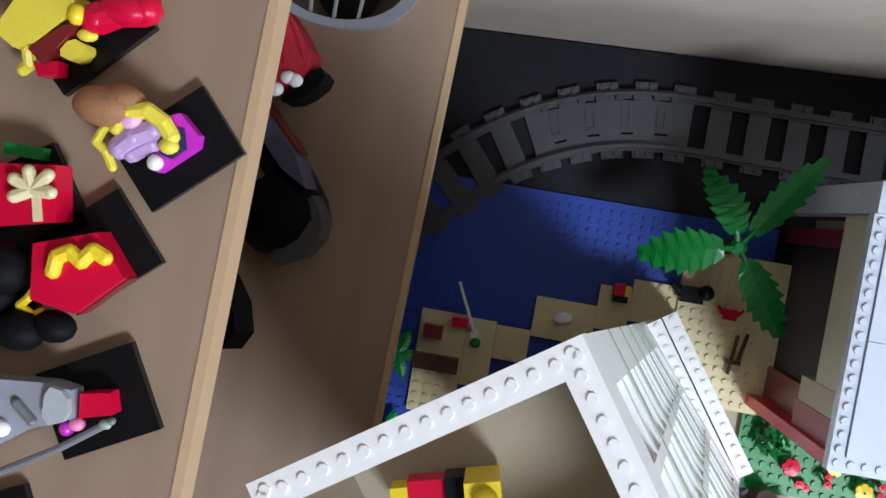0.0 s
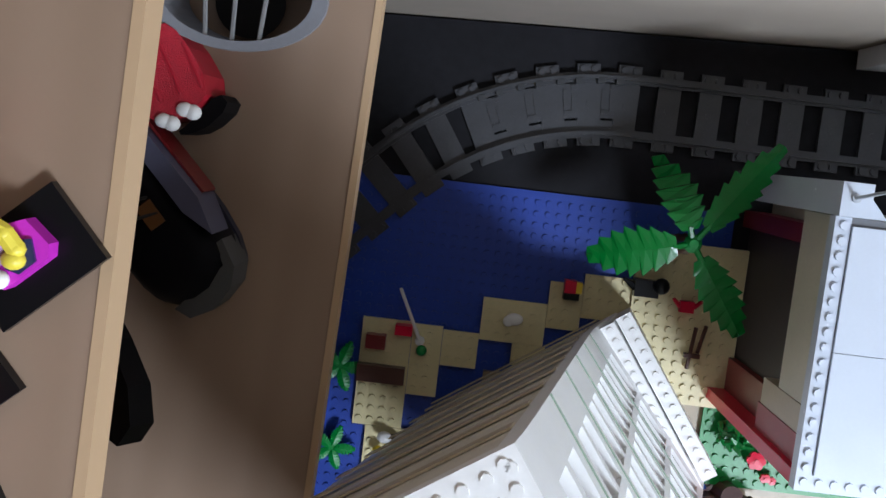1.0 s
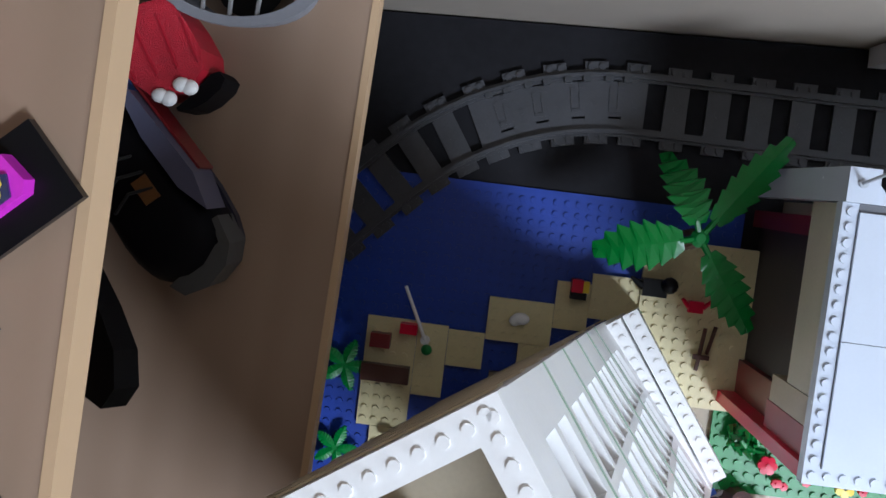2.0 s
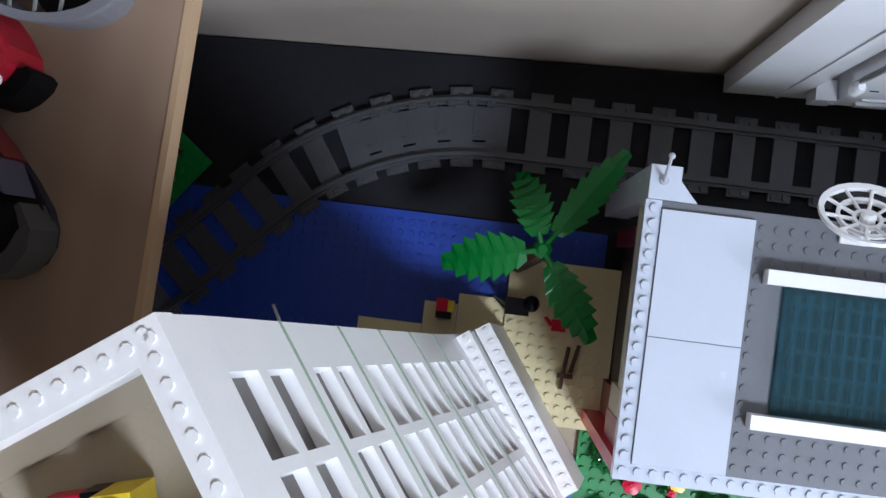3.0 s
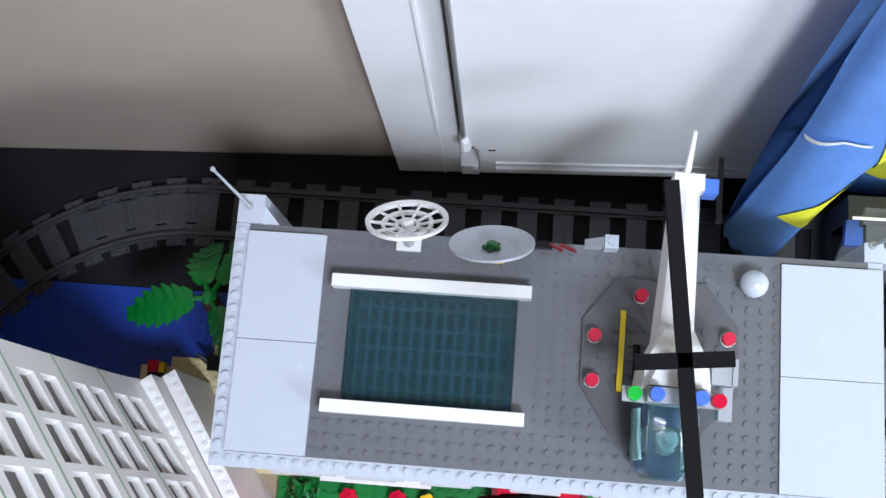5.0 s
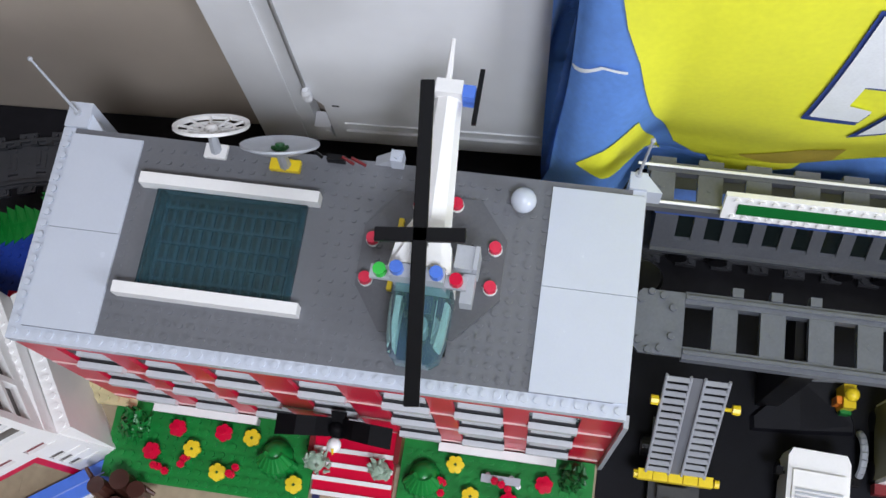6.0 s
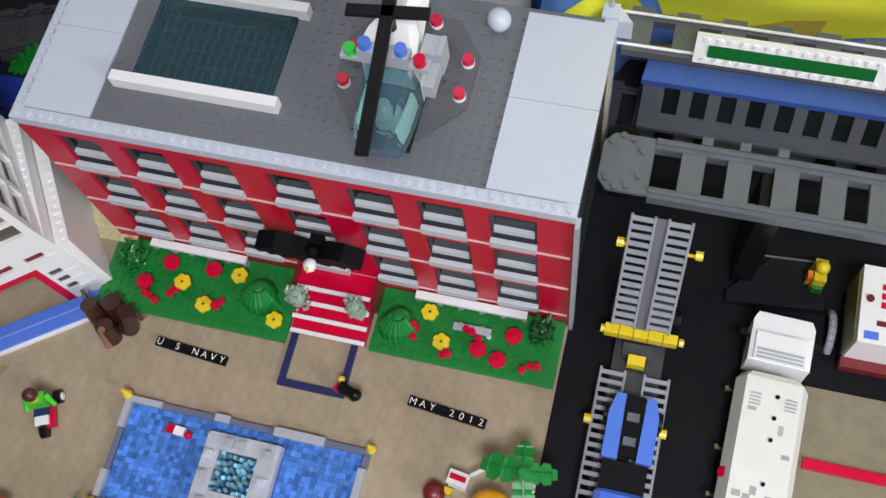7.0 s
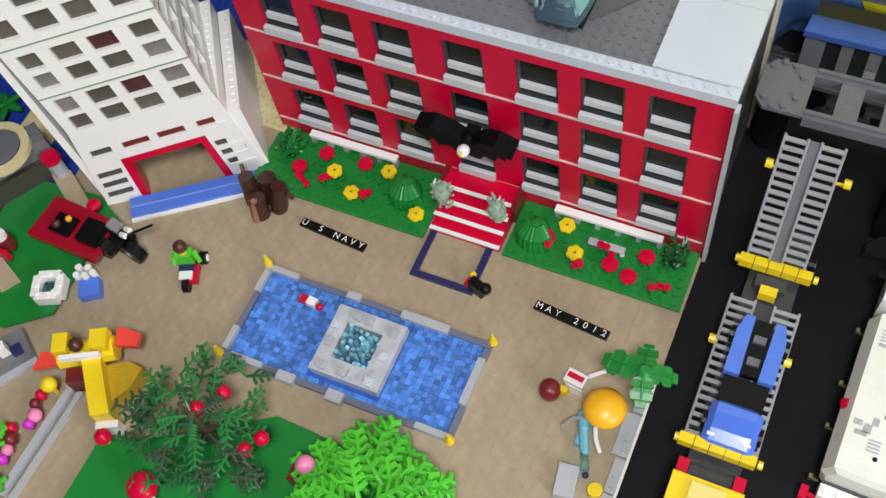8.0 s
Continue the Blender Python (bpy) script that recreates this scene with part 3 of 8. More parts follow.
def dish(place, facing, spoked):
    turn = Vector(facing).to_track_quat("Z", "Y").to_matrix().to_4x4()
    d = thing("satellite_dish", Matrix.Translation(place) @ turn, "white spoked radar dish on the roof" if spoked else "white satellite dish with green centre on the roof", "dish")
    R = 0.0245
    bm = bmesh.new()
    if spoked:
        for r0, r1 in ((0.0215, R), (0.0135, 0.0155), (0.0055, 0.0075)):
            n = 28
            ring = []
            for r, z in ((r0, 0.0), (r1, 0.0), (r1, 0.0022), (r0, 0.0022)):
                h = 0.004 * (r / R) ** 2
                ring.append([bm.verts.new((r * math.cos(2 * math.pi * i / n), r * math.sin(2 * math.pi * i / n), z + h)) for i in range(n)])
            for a_ in range(4):
                for i in range(n):
                    bm.faces.new((ring[a_][i], ring[a_][(i + 1) % n], ring[(a_ + 1) % 4][(i + 1) % n], ring[(a_ + 1) % 4][i]))
        part("rim", bm, WHITE, d)
        bm = bmesh.new()
        for i in range(10):
            an = 2 * math.pi * i / 10
            frustum(bm, (0.006 * math.cos(an), 0.006 * math.sin(an), 0.0015), (0.022 * math.cos(an), 0.022 * math.sin(an), 0.0045), 0.0010, 0.0010, 6)
        lathe(bm, (0, 0, 0), ((0.004, 0.0), (0.004, 0.004), (0.0025, 0.0055)), 10)
        part("spokes", bm, WHITE, d)
    else:
        lathe(bm, (0, 0, 0), ((0.004, -0.002), (0.014, -0.0005), (R, 0.0035), (R, 0.0050), (0.022, 0.0040), (0.013, 0.0012), (0.006, 0.0006)), 28)
        part("bowl", bm, LGREY, d, smooth=False)
        bm = bmesh.new()
        for i in range(5):
            an = 2 * math.pi * i / 5
            frustum(bm, (0, 0, 0.0010), (0.0055 * math.cos(an), 0.0055 * math.sin(an), 0.0026), 0.0022, 0.0012, 6)
        lathe(bm, (0, 0, 0.0010), ((0.003, 0), (0.003, 0.004), (0.002, 0.0045)), 8)
        part("centre", bm, DGREEN, d, "dark green centre piece")
    bm = bmesh.new()
    inv = turn.inverted()
    foot = inv @ (Vector((0, -0.006, 0.2094 - place[2])) if spoked else Vector((-0.003, 0.0025, 0.2118 - place[2])))
    frustum(bm, (0, 0, -0.001), foot, 0.0030, 0.0040, 8)
    part("post", bm, LGREY, d)
    bm = bmesh.new()
    bmesh.ops.create_cube(bm, size=1, matrix=Matrix.Translation(foot) @ inv.to_3x3().to_4x4() @ Matrix.Diagonal((0.015, 0.010, 0.005, 1) if spoked else (0.020, 0.0080, 0.0046, 1)))
    part("base_block", bm, WHITE if spoked else YELLOW, d, "", bevel=0.0004)


dish((0.106, 0.1445, 0.226), (-0.06, 0.750, 0.655), True)
dish((0.1568, 0.1310, 0.2405), (-0.06, 0.800, 0.600), False)
dome = thing("roof_dome", pose(0.309, 0.126, 0.2091), "pale grey ball on a short roof stud", "dome")
bm = bmesh.new()
ball(bm, (0, 0, 0.0085), 0.0082, u=16, v=10)
part("ball", bm, TILE, dome, smooth=True)
bm = bmesh.new()
frustum(bm, (0, 0, 0), (0, 0, 0.002), 0.0036, 0.0036, 10)
part("stand", bm, LGREY, dome)
small = thing("roof_block", pose(0.222, 0.143, 0.2091), "small pale grey block with a slope at the roof edge", "block")
bm = bmesh.new()
box(bm, 0, 0.008, -0.002, 0.006, 0, 0.012)
stud(bm, 0.004, 0.002, 0.012)
part("block", bm, TILE, small, bevel=0.0004)
bm = bmesh.new()
upright(bm, [(-0.011, 0.0), (-0.0001, 0.0), (-0.0001, 0.0105)], -0.001, 0.005)
part("slope", bm, LGREY, small)
wires = thing("roof_fitting", pose(0.186, 0.1395, 0.2091), "small black fitting with red bars at the roof edge", "roof fitting")
bm = bmesh.new()
box(bm, -0.006, 0.006, 0.0005, 0.0045, 0, 0.0060)
frustum(bm, (-0.009, 0.002, 0.004), (-0.014, 0.004, 0.008), 0.0012, 0.0010, 6)
part("base", bm, BLACK, wires)
for k in range(2):
    bm = bmesh.new()
    frustum(bm, (0.004 + 0.006 * k, 0.003, 0.0062), (0.012 + 0.008 * k, 0.000, 0.0030), 0.0011, 0.0011, 6)
    part("red_bar", bm, DRED, wires)

pad = thing("landing_pad", pose(0.257, 0.079, 0.2091), "dark grey octagonal landing pad on the roof", "landing pad")
bm = bmesh.new()
prism(bm, [(0.0450, -0.018), (0.0450, 0.021), (0.026, 0.046), (-0.026, 0.046), (-0.0450, 0.021), (-0.0450, -0.018), (-0.026, -0.046), (0.020, -0.046)], 0.0, 0.0026)
# Darker than the roof grey: the helicopter's shadow is put into it.
part("plate", bm, mat("shaded_pad_grey_plastic", (0.105, 0.108, 0.118), vary=0.12), pad, bevel=0.0005)
bm = bmesh.new()
for i in range(9):
    for j in range(9):
        x, y = -0.034 + i * 0.0085, -0.034 + j * 0.0085
        if abs(x) + abs(y) < 0.050:
            stud(bm, x, y, 0.0025, 0.0022, 0.0014)
tagged(part("pad_studs", bm, pad.children[0].data.materials[0], pad), kind="stuff")
lamp0 = thing("landing_light", pose(0.268, 0.119, 0.2118), "round red landing light on a white plate", "light", "landing lights on the roof")
bm = bmesh.new()
frustum(bm, (0, 0, 0), (0, 0, 0.0030), 0.0044, 0.0044, 12)
part("white_base", bm, WHITE, lamp0)
bm = bmesh.new()
frustum(bm, (0, 0, 0.0031), (0, 0, 0.0072), 0.0042, 0.0038, 12)
part("red_cap", bm, mat("red_cap_plastic", (0.65, 0.02, 0.06), 0.2), lamp0)
for x, y in ((0.245, 0.1150), (0.2190, 0.0900), (0.2185, 0.0640), (0.2955, 0.0930), (0.2955, 0.0675)):
    copy_thing(lamp0, pose(x, y, 0.2118))

# helicopter
heli = thing("toy_helicopter", pose(0.258, 0.052, 0.2120, 0, 0, -1.2), "white toy helicopter with clear aqua canopy and black rotor", "helicopter")
bm = bmesh.new()
rows_ = []
for y, w, z0, z1 in ((-0.0415, 0.010, 0.012, 0.028), (-0.0365, 0.0150, 0.008, 0.036), (-0.025, 0.0170, 0.008, 0.044), (-0.010, 0.0178, 0.008, 0.049), (0.004, 0.0178, 0.008, 0.052)):
    rows_.append([bm.verts.new(c) for c in ((-w, y, z0), (w, y, z0), (w, y, (z0 + z1) / 2), (w * 0.7, y, z1), (-w * 0.7, y, z1), (-w, y, (z0 + z1) / 2))])
for a_, b_ in zip(rows_, rows_[1:]):
    for i in range(6):
        bm.faces.new((a_[i], a_[(i + 1) % 6], b_[(i + 1) % 6], b_[i]))
bm.faces.new(rows_[0])
bm.faces.new(rows_[-1])
part("canopy", bm, mat("aqua_canopy_plastic", (0.50, 0.96, 0.97), 0.04, alpha=0.09), heli, "clear aqua canopy")
bm = bmesh.new()
box(bm, -0.0135, 0.0135, -0.035, 0.0, 0.0085, 0.014)
box(bm, -0.008, 0.008, -0.012, -0.002, 0.0142, 0.030)
part("seat", bm, NAVY, heli, "dark blue cockpit seat")
bm = bmesh.new()
box(bm, -0.0150, 0.0150, -0.0015, 0.0040, 0.0300, 0.0480)
part("bulkhead", bm, LGREY, heli)
bm = bmesh.new()
lathe(bm, (0.001, -0.018, 0.0142), ((0.006, 0), (0.006, 0.012), (0.0045, 0.0125), (0.0048, 0.020), (0.003, 0.022)), 10)
part("pilot_block", bm, LGREY, heli)
# White rails, added inside for the canopy's white edges.
for x in (-0.0120, 0.0120):
    bm = bmesh.new()
    box(bm, x - 0.0018, x + 0.0018, -0.031, -0.004, 0.0142, 0.0300)
    part("side_console", bm, WHITE, heli)
bm = bmesh.new()
prism(bm, [(-0.018, 0.0042), (0.018, 0.0042), (0.016, 0.020), (0.008, 0.036), (-0.008, 0.036), (-0.016, 0.020)], 0.008, 0.0585)
prism(bm, [(-0.0155, 0.006), (0.0155, 0.006), (0.006, 0.026), (-0.006, 0.026)], 0.0586, 0.0640)
part("fuselage", bm, WHITE, heli, bevel=0.0006)
bm = bmesh.new()
frustum(bm, (0, 0.030, 0.032), (-0.001, 0.118, 0.060), 0.0120, 0.0078, 8)
part("tail_boom", bm, WHITE, heli)
bm = bmesh.new()
box(bm, -0.0085, 0.0075, 0.110, 0.119, 0.055, 0.0700)
frustum(bm, (-0.002, 0.118, 0.066), (-0.001, 0.138, 0.083), 0.0022, 0.0012, 6)
fin = part("tail_fin", bm, WHITE, heli, bevel=0.0004)
bm = bmesh.new()
box(bm, 0.0077, 0.0150, 0.109, 0.117, 0.056, 0.069)
part("tail_hub", bm, MBLUE, fin, "blue tail rotor hub")
bm = bmesh.new()
box(bm, 0.0152, 0.0180, 0.095, 0.131, 0.0615, 0.0640)
part("tail_rotor", bm, BLACK, fin)
bm = bmesh.new()
frustum(bm, (0, 0.018, 0.0641), (0, 0.018, 0.078), 0.0035, 0.0035, 10)
part("rotor_mast", bm, BLACK, heli)
rotor = bmesh.new()
for an, ln in ((7.2, 0.094), (97.2, 0.025)):
    m_ = pose(0, 0.018, 0.0800, 0, 0, an)
    bmesh.ops.create_cube(rotor, size=1, matrix=m_ @ Matrix.Diagonal((0.0082, ln * 2, 0.0028, 1)))
part("rotor", rotor, BLACK, heli, "black main rotor blades", bevel=0.0004)
for x, m_ in ((-0.0185, mat("clear_green_lamp", (0.03, 0.55, 0.06), 0.1)), (-0.0095, MBLUE), (0.0095, MBLUE), (0.0185, RED)):
    bm = bmesh.new()
    zl = 0.0580 if abs(x) > 0.014 else 0.0665
    frustum(bm, (x * 1.17, 0.001, zl), (x * 1.17, 0.001, zl + 0.0055), 0.0040, 0.0038, 10)
    part("lamp", bm, m_, heli)
bm = bmesh.new()
box(bm, -0.0275, 0.0275, -0.003, 0.005, 0.0545, 0.0578)
box(bm, -0.0155, 0.0155, -0.003, 0.005, 0.0579, 0.0662)
part("light_bar", bm, LGREY, heli, bevel=0.0004)
for sx in (-1, 1):
    bm = bmesh.new()
    frustum(bm, (sx * 0.015, -0.030, 0.0018), (sx * 0.015, 0.034, 0.0018), 0.0018, 0.0018, 8)
    for y in (-0.016, 0.018):
        frustum(bm, (sx * 0.015, y, 0.002), (sx * 0.011, y, 0.009), 0.0015, 0.0015, 6)
    part("skid", bm, BLACK, heli)
bm = bmesh.new()
box(bm, 0.0185, 0.0290, 0.010, 0.024, 0.040, 0.055)
box(bm, 0.0240, 0.0310, -0.008, 0.0095, 0.036, 0.048)
box(bm, 0.0292, 0.0318, 0.010, 0.024, 0.034, 0.056)
part("side_pod", bm, LGREY, heli, bevel=0.0004)
bm = bmesh.new()
box(bm, -0.0255, -0.0225, 0.006, 0.053, -0.0002, 0.0040)
part("yellow_bar", bm, YELLOW, heli)

# ---- entrance ----
stair = thing("entrance_stairs", pose(0.168, -0.052, 0), "red entrance steps with white edges", "stairs")
for i in range(4):
    bm = bmesh.new()
    box(bm, 0, 0.062, i * 0.0105, 0.0512, 0.0032 if i == 0 else 0.0032 + i * 0.0058, 0.0032 + (i + 1) * 0.0058 - 0.0002)
    part("step", bm, RED, stair)
    bm = bmesh.new()
    box(bm, 0.0, 0.062, i * 0.0105 - 0.0012, i * 0.0105 + 0.0022, 0.0033 + (i + 1) * 0.0058 - 0.0002, 0.0033 + (i + 1) * 0.0058 + 0.0012)
    part("step_edge", bm, WHITE, stair, "white step edge")
for x in (-0.004, 0.062):
    bm = bmesh.new()
    box(bm, x, x + 0.004, 0.028, 0.0512, 0.0086, 0.030)
    part("cheek", bm, DRED, stair)



CROW = mat("matt_black_plastic", (0.004, 0.004, 0.005), 0.6, spec=0.1)


class Mix:
    """One mesh out of pieces of several materials."""

    def __init__(self):
        self.bm, self.mats = bmesh.new(), []

    def add(self, material, make, *args, **kw):
        n = len(self.bm.faces)
        make(self.bm, *args, **kw)
        if material not in self.mats:
            self.mats.append(material)
        k = self.mats.index(material)
        self.bm.faces.ensure_lookup_table()
        for f in self.bm.faces[n:]:
            f.material_index = k
        return self

    def done(self, name, m, label, category, group="", smooth=False):
        bmesh.ops.recalc_face_normals(self.bm, faces=self.bm.faces[:])
        me = bpy.data.meshes.new(name)
        self.bm.to_mesh(me)
        self.bm.free()
        for k in self.mats:
            me.materials.append(k)
        if smooth:
            me.polygons.foreach_set("use_smooth", [True] * len(me.polygons))
        ob = new(name, me)
        ob.matrix_basis = m
        return tagged(ob, label, category, group)


def wing(bm, side):
    pts = [(0, 0.0), (0.012, 0.010), (0.024, 0.014), (0.038, 0.010), (0.036, 0.004), (0.031, 0.005), (0.030, -0.001), (0.025, 0.001), (0.022, -0.006), (0.014, -0.004), (0.008, -0.012), (0, -0.012)]
    low = [bm.verts.new((side * x * 1.08, -0.006 - 0.10 * x, z * 1.35)) for x, z in pts]
    high = [bm.verts.new((side * x * 1.08, 0.007 - 0.06 * x, z * 1.35)) for x, z in pts]
    n = len(pts)
    for i in range(n):
        bm.faces.new((low[i], low[(i + 1) % n], high[(i + 1) % n], high[i]))
    bm.faces.new(low)
    bm.faces.new(high[::-1])


eagle = Mix()
eagle.add(CROW, wing, 1).add(CROW, wing, -1).add(CROW, ball, (0, -0.001, -0.004), 0.008, 0.007, 0.013)
eagle.add(CROW, box, -0.005, 0.005, 0.0, 0.0115, -0.012, 0.004)
eagle.add(WHITE, ball, (0, -0.012, 0.003), 0.0052, 0.0056, 0.0046).add(YELLOW, frustum, (0, -0.014, 0.006), (0, -0.0185, 0.004), 0.0018, 0.0004, 6)
eagle.done("bird_statue", pose(0.1956, -0.0125, 0.0950, 8, 0, 0), "black bird statue with white head above the entrance", "statue")


def bush(x, y, z, r, h, material, label, seed):
    rnd = random.Random(seed)
    b = thing("bush", pose(x, y, z), label, "bush", "bushes by the facade")
    bm = bmesh.new()
    if material is SGREEN:
        ball(bm, (0, 0, h * 0.62), r * 0.86, r * 0.82, h * 0.46, 10, 7)
    else:
        ball(bm, (0, 0, h * 0.45), r * 0.80, r * 0.74, h * 0.50, 10, 7)
    for k in range(54 if material is not SGREEN else 34):
        an, t = rnd.uniform(0, 6.28), rnd.random()
        rr = r * (0.25 + 0.75 * math.sqrt(rnd.random())) * (1 - 0.35 * t)
        p = Vector((rr * math.cos(an), rr * math.sin(an), 0.002 + h * t))
        q = p + Vector((rnd.uniform(-1, 1), rnd.uniform(-1, 1), rnd.uniform(0.3, 1.2))).normalized() * r * 0.55
        frustum(bm, p, q, r * 0.20, r * 0.08, 5)
    frustum(bm, (0, 0, 0), (0, 0, h * 0.8), r * 0.55, r * 0.35, 8)
    part("leaves", bm, material, b)
    bm = bmesh.new()
    frustum(bm, (0, 0, 0), (0, 0, 0.003), r * 0.5, r * 0.5, 8)
    part("base", bm, material, b)


bush(0.1722, -0.0310, 0.0208, 0.0092, 0.021, SGREEN, "sand green bush beside the entrance steps", 1)
bush(0.2215, -0.0310, 0.0208, 0.0092, 0.021, SGREEN, "sand green bush beside the entrance steps", 2)
for gx, gy in ((0.138, -0.030), (0.254, -0.030)):
    g_ = thing("grass_clump", pose(gx, gy, 0.0086), "ridged green toy grass clump on the garden plate", "plant", "grass clumps")
    for k in range(9):
        an = math.radians(200 + k * 17.5)
        bm = bmesh.new()
        c_, s_ = math.cos(an), math.sin(an)
        for a0, a1, r0, r1 in (((0.0150 * c_, 0.0140 * s_, 0.0), (0.0130 * c_, 0.0120 * s_, 0.012), 0.0030, 0.0030), ((0.0130 * c_, 0.0120 * s_, 0.012), (0.0060 * c_, 0.0050 * s_ + 0.002, 0.021), 0.0030, 0.0018)):
            frustum(bm, a0, a1, r0, r1, 7)
        part("blade", bm, GREEN, g_)
    bm = bmesh.new()
    lathe(bm, (0, 0.001, 0), ((0.0125, 0), (0.0120, 0.009), (0.0075, 0.018), (0.003, 0.0205)), 12)
    part("core", bm, GREEN, g_, smooth=True)
bush(0.0215, -0.0215, 0.0086, 0.0130, 0.017, mat("glossy_leaf_green_plastic", (0.008, 0.16, 0.030), 0.25), "dark green leafy bush on the garden plate", 5)
bush(0.366, -0.014, 0.0086, 0.011, 0.022, DGREEN, "dark green rounded bush on the garden plate", 6)

for x0, x1 in ((0.034, 0.118), (0.262, 0.352)):
    pb = thing("planter_rail", pose(x0, -0.0085, 0.0086), "white planter rail along the facade base", "planter", "planter rails")
    bm = bmesh.new()
    box(bm, 0, x1 - x0, 0.0, 0.0065, 0.009, 0.0122)
    part("rail", bm, WHITE, pb, bevel=0.0004)
    for i in range(6):
        bm = bmesh.new()
        x = i * (x1 - x0 - 0.004) / 5
        box(bm, x, x + 0.004, 0.001, 0.0055, 0, 0.0089)
        part("post", bm, LGREY, pb)


def flower(x, y, h, r, material, label):
    f = thing("flower", pose(x, y, 0.0086, 0, 0, random.uniform(0, 70)), label, "flower", "garden flowers")
    bm = bmesh.new()
    frustum(bm, (0, 0, 0), (0, 0, h), 0.0011, 0.0010, 6)
    part("stem", bm, GREEN, f)
    bm = bmesh.new()
    for k in range(6):
        an = k * math.pi / 3
        frustum(bm, (0.55 * r * math.cos(an), 0.55 * r * math.sin(an), h), (0.60 * r * math.cos(an), 0.60 * r * math.sin(an), h + 0.0028), r * 0.50, r * 0.44, 8)
    part("petals", bm, material, f)
    bm = bmesh.new()
    frustum(bm, (0, 0, h + 0.0005), (0, 0, h + (0.0024 if material is YELLOW else 0.0040)), r * 0.27, r * 0.24, 8)
    part("heart", bm, DGREEN if material is YELLOW else material, f)


for x, y in ((0.0396, -0.0393), (0.0564, -0.0191), (0.0935, -0.0179), (0.3448, -0.0231), (0.3199, -0.0390), (0.3367, -0.0445)):
    flower(x, y, 0.0085, 0.0068, RED, "red toy flower on a green stem")
for x, y in ((0.0712, -0.0335), (0.1164, -0.0187), (0.0947, -0.0483), (0.1556, -0.0493), (0.2763, -0.0172), (0.2907, -0.0391)):
    flower(x, y, 0.0085, 0.0068, YELLOW, "yellow toy flower on a green stem")
rnd = random.Random(8)
for cx, cy in ((0.072, -0.044), (0.046, -0.05), (0.112, -0.046), (0.270, -0.036), (0.300, -0.050), (0.362, -0.045), (0.312, -0.030)):
    for k in range(3):
        flower(cx + rnd.uniform(-0.007, 0.007), cy + rnd.uniform(-0.005, 0.005), 0.007 + 0.003 * k, 0.0030, RED, "small red toy flower in a cluster")
fallen = thing("flower_stand", pose(0.299, -0.024, 0.0086), "clear grey flower stem rack on the garden plate", "flower stand")
for k in range(5):
    bm = bmesh.new()
    frustum(bm, (k * 0.006, 0, 0), (k * 0.006 + 0.003, rnd.uniform(-0.004, 0.004), 0.008), 0.0012, 0.0022, 6)
    part("stem", bm, SILVER, fallen)
bm = bmesh.new()
box(bm, -0.002, 0.028, -0.003, 0.003, 0.0082, 0.0098)
part("rack", bm, LGREY, fallen)

# ---- white tower, leaning back ----
TW, TD, TH = 0.134, 0.131, 0.462
TO, TA, TN, TL = Vector((0.0074, -0.0435, 0)), Vector((0.819, 0.574, 0.08)), Vector((-0.574, 0.819, -0.07)), Vector((-0.222, 0.0235, 1))


def leaned(co):
    """From the tower's own width, depth and height to the street: its lean, taper, twist and flared foot are shaped to
    fit the camera's view.
    """
    k, f = max(0.0, 1 - co.z / 0.46), max(0.0, 1 - co.z / 0.105)
    right, left = -0.004 * k + 0.0065 * f, -0.1265 - 0.0195 * f
    twist = 0.010 * max(0.0, min(1.0, (0.43 - co.z) / 0.30)) * co.y / TD
    p = TO + TA * (right + co.x / TW * (right - left) - twist) + TN * co.y * (1 - 0.06 * k) + TL * co.z
    return Vector((p.x, p.y, max(p.z, 0.0012 + 0.03 * max(co.z, 0))))


tower = thing("white_tower", pose(0, 0, 0), "leaning white tower block with red framed entrance", "building")


def tower_part(name, bm, material, parent=None, label=""):
    for v in bm.verts:
        v.co = leaned(v.co)
    return part(name, bm, material, parent or tower, label)


LINES = (0.083, 0.142, 0.193, 0.249, 0.308, 0.373, 0.447)
COLS = ((-0.1242, -0.1075), (-0.0955, -0.0735), (-0.0640, -0.0415), (-0.0285, -0.0075))
VCOLS = ((0.007, 0.038), (0.044, 0.075), (0.080, 0.111))
fo, so = [], []


def pane_rows(a, b):
    """The two rows of windows of the storey from a to b; those of the lowest sit close under its upper line."""
    if a < 0.1:
        return ((0.1025, 0.1180), (0.1215, 0.1375))
    return tuple((a + f0 * (b - a), a + f1 * (b - a)) for f0, f1 in ((0.14, 0.44), (0.54, 0.84)))


for a_, b_ in zip(LINES, LINES[1:]):
    for z0, z1 in pane_rows(a_, b_):
        for c in COLS:
            fo.append((c[0], c[1], z0, z1))
        for c in VCOLS:
            so.append((c[0], c[1], z0, z1))
for c in COLS:
    fo.append((c[0] - 0.001, c[1] + 0.001, 0.0695, 0.0775))
vents = []
for k in range(3):
    for c in ((-0.1300, -0.1085), (-0.0265, -0.0050)):
        vents.append((c[0], c[1], 0.0205 + k * 0.0118, 0.0278 + k * 0.0118))
doorway = (-0.105, -0.0295, 0.0, 0.0605)
bm = bmesh.new()
wall_cells(bm, -TW, 0.0, 0.0, TH, fo + vents + [doorway], 0.0, 0.006)
tower_part("front_wall", bm, WHITE)


def side_cells(openings, u0, u1, v0, v1):
    b = bmesh.new()
    wall_cells(b, v0, v1, 0.0, TH, openings, u0, u1)
    for v in b.verts:
        v.co = Vector((v.co.y, v.co.x, v.co.z))
    return b


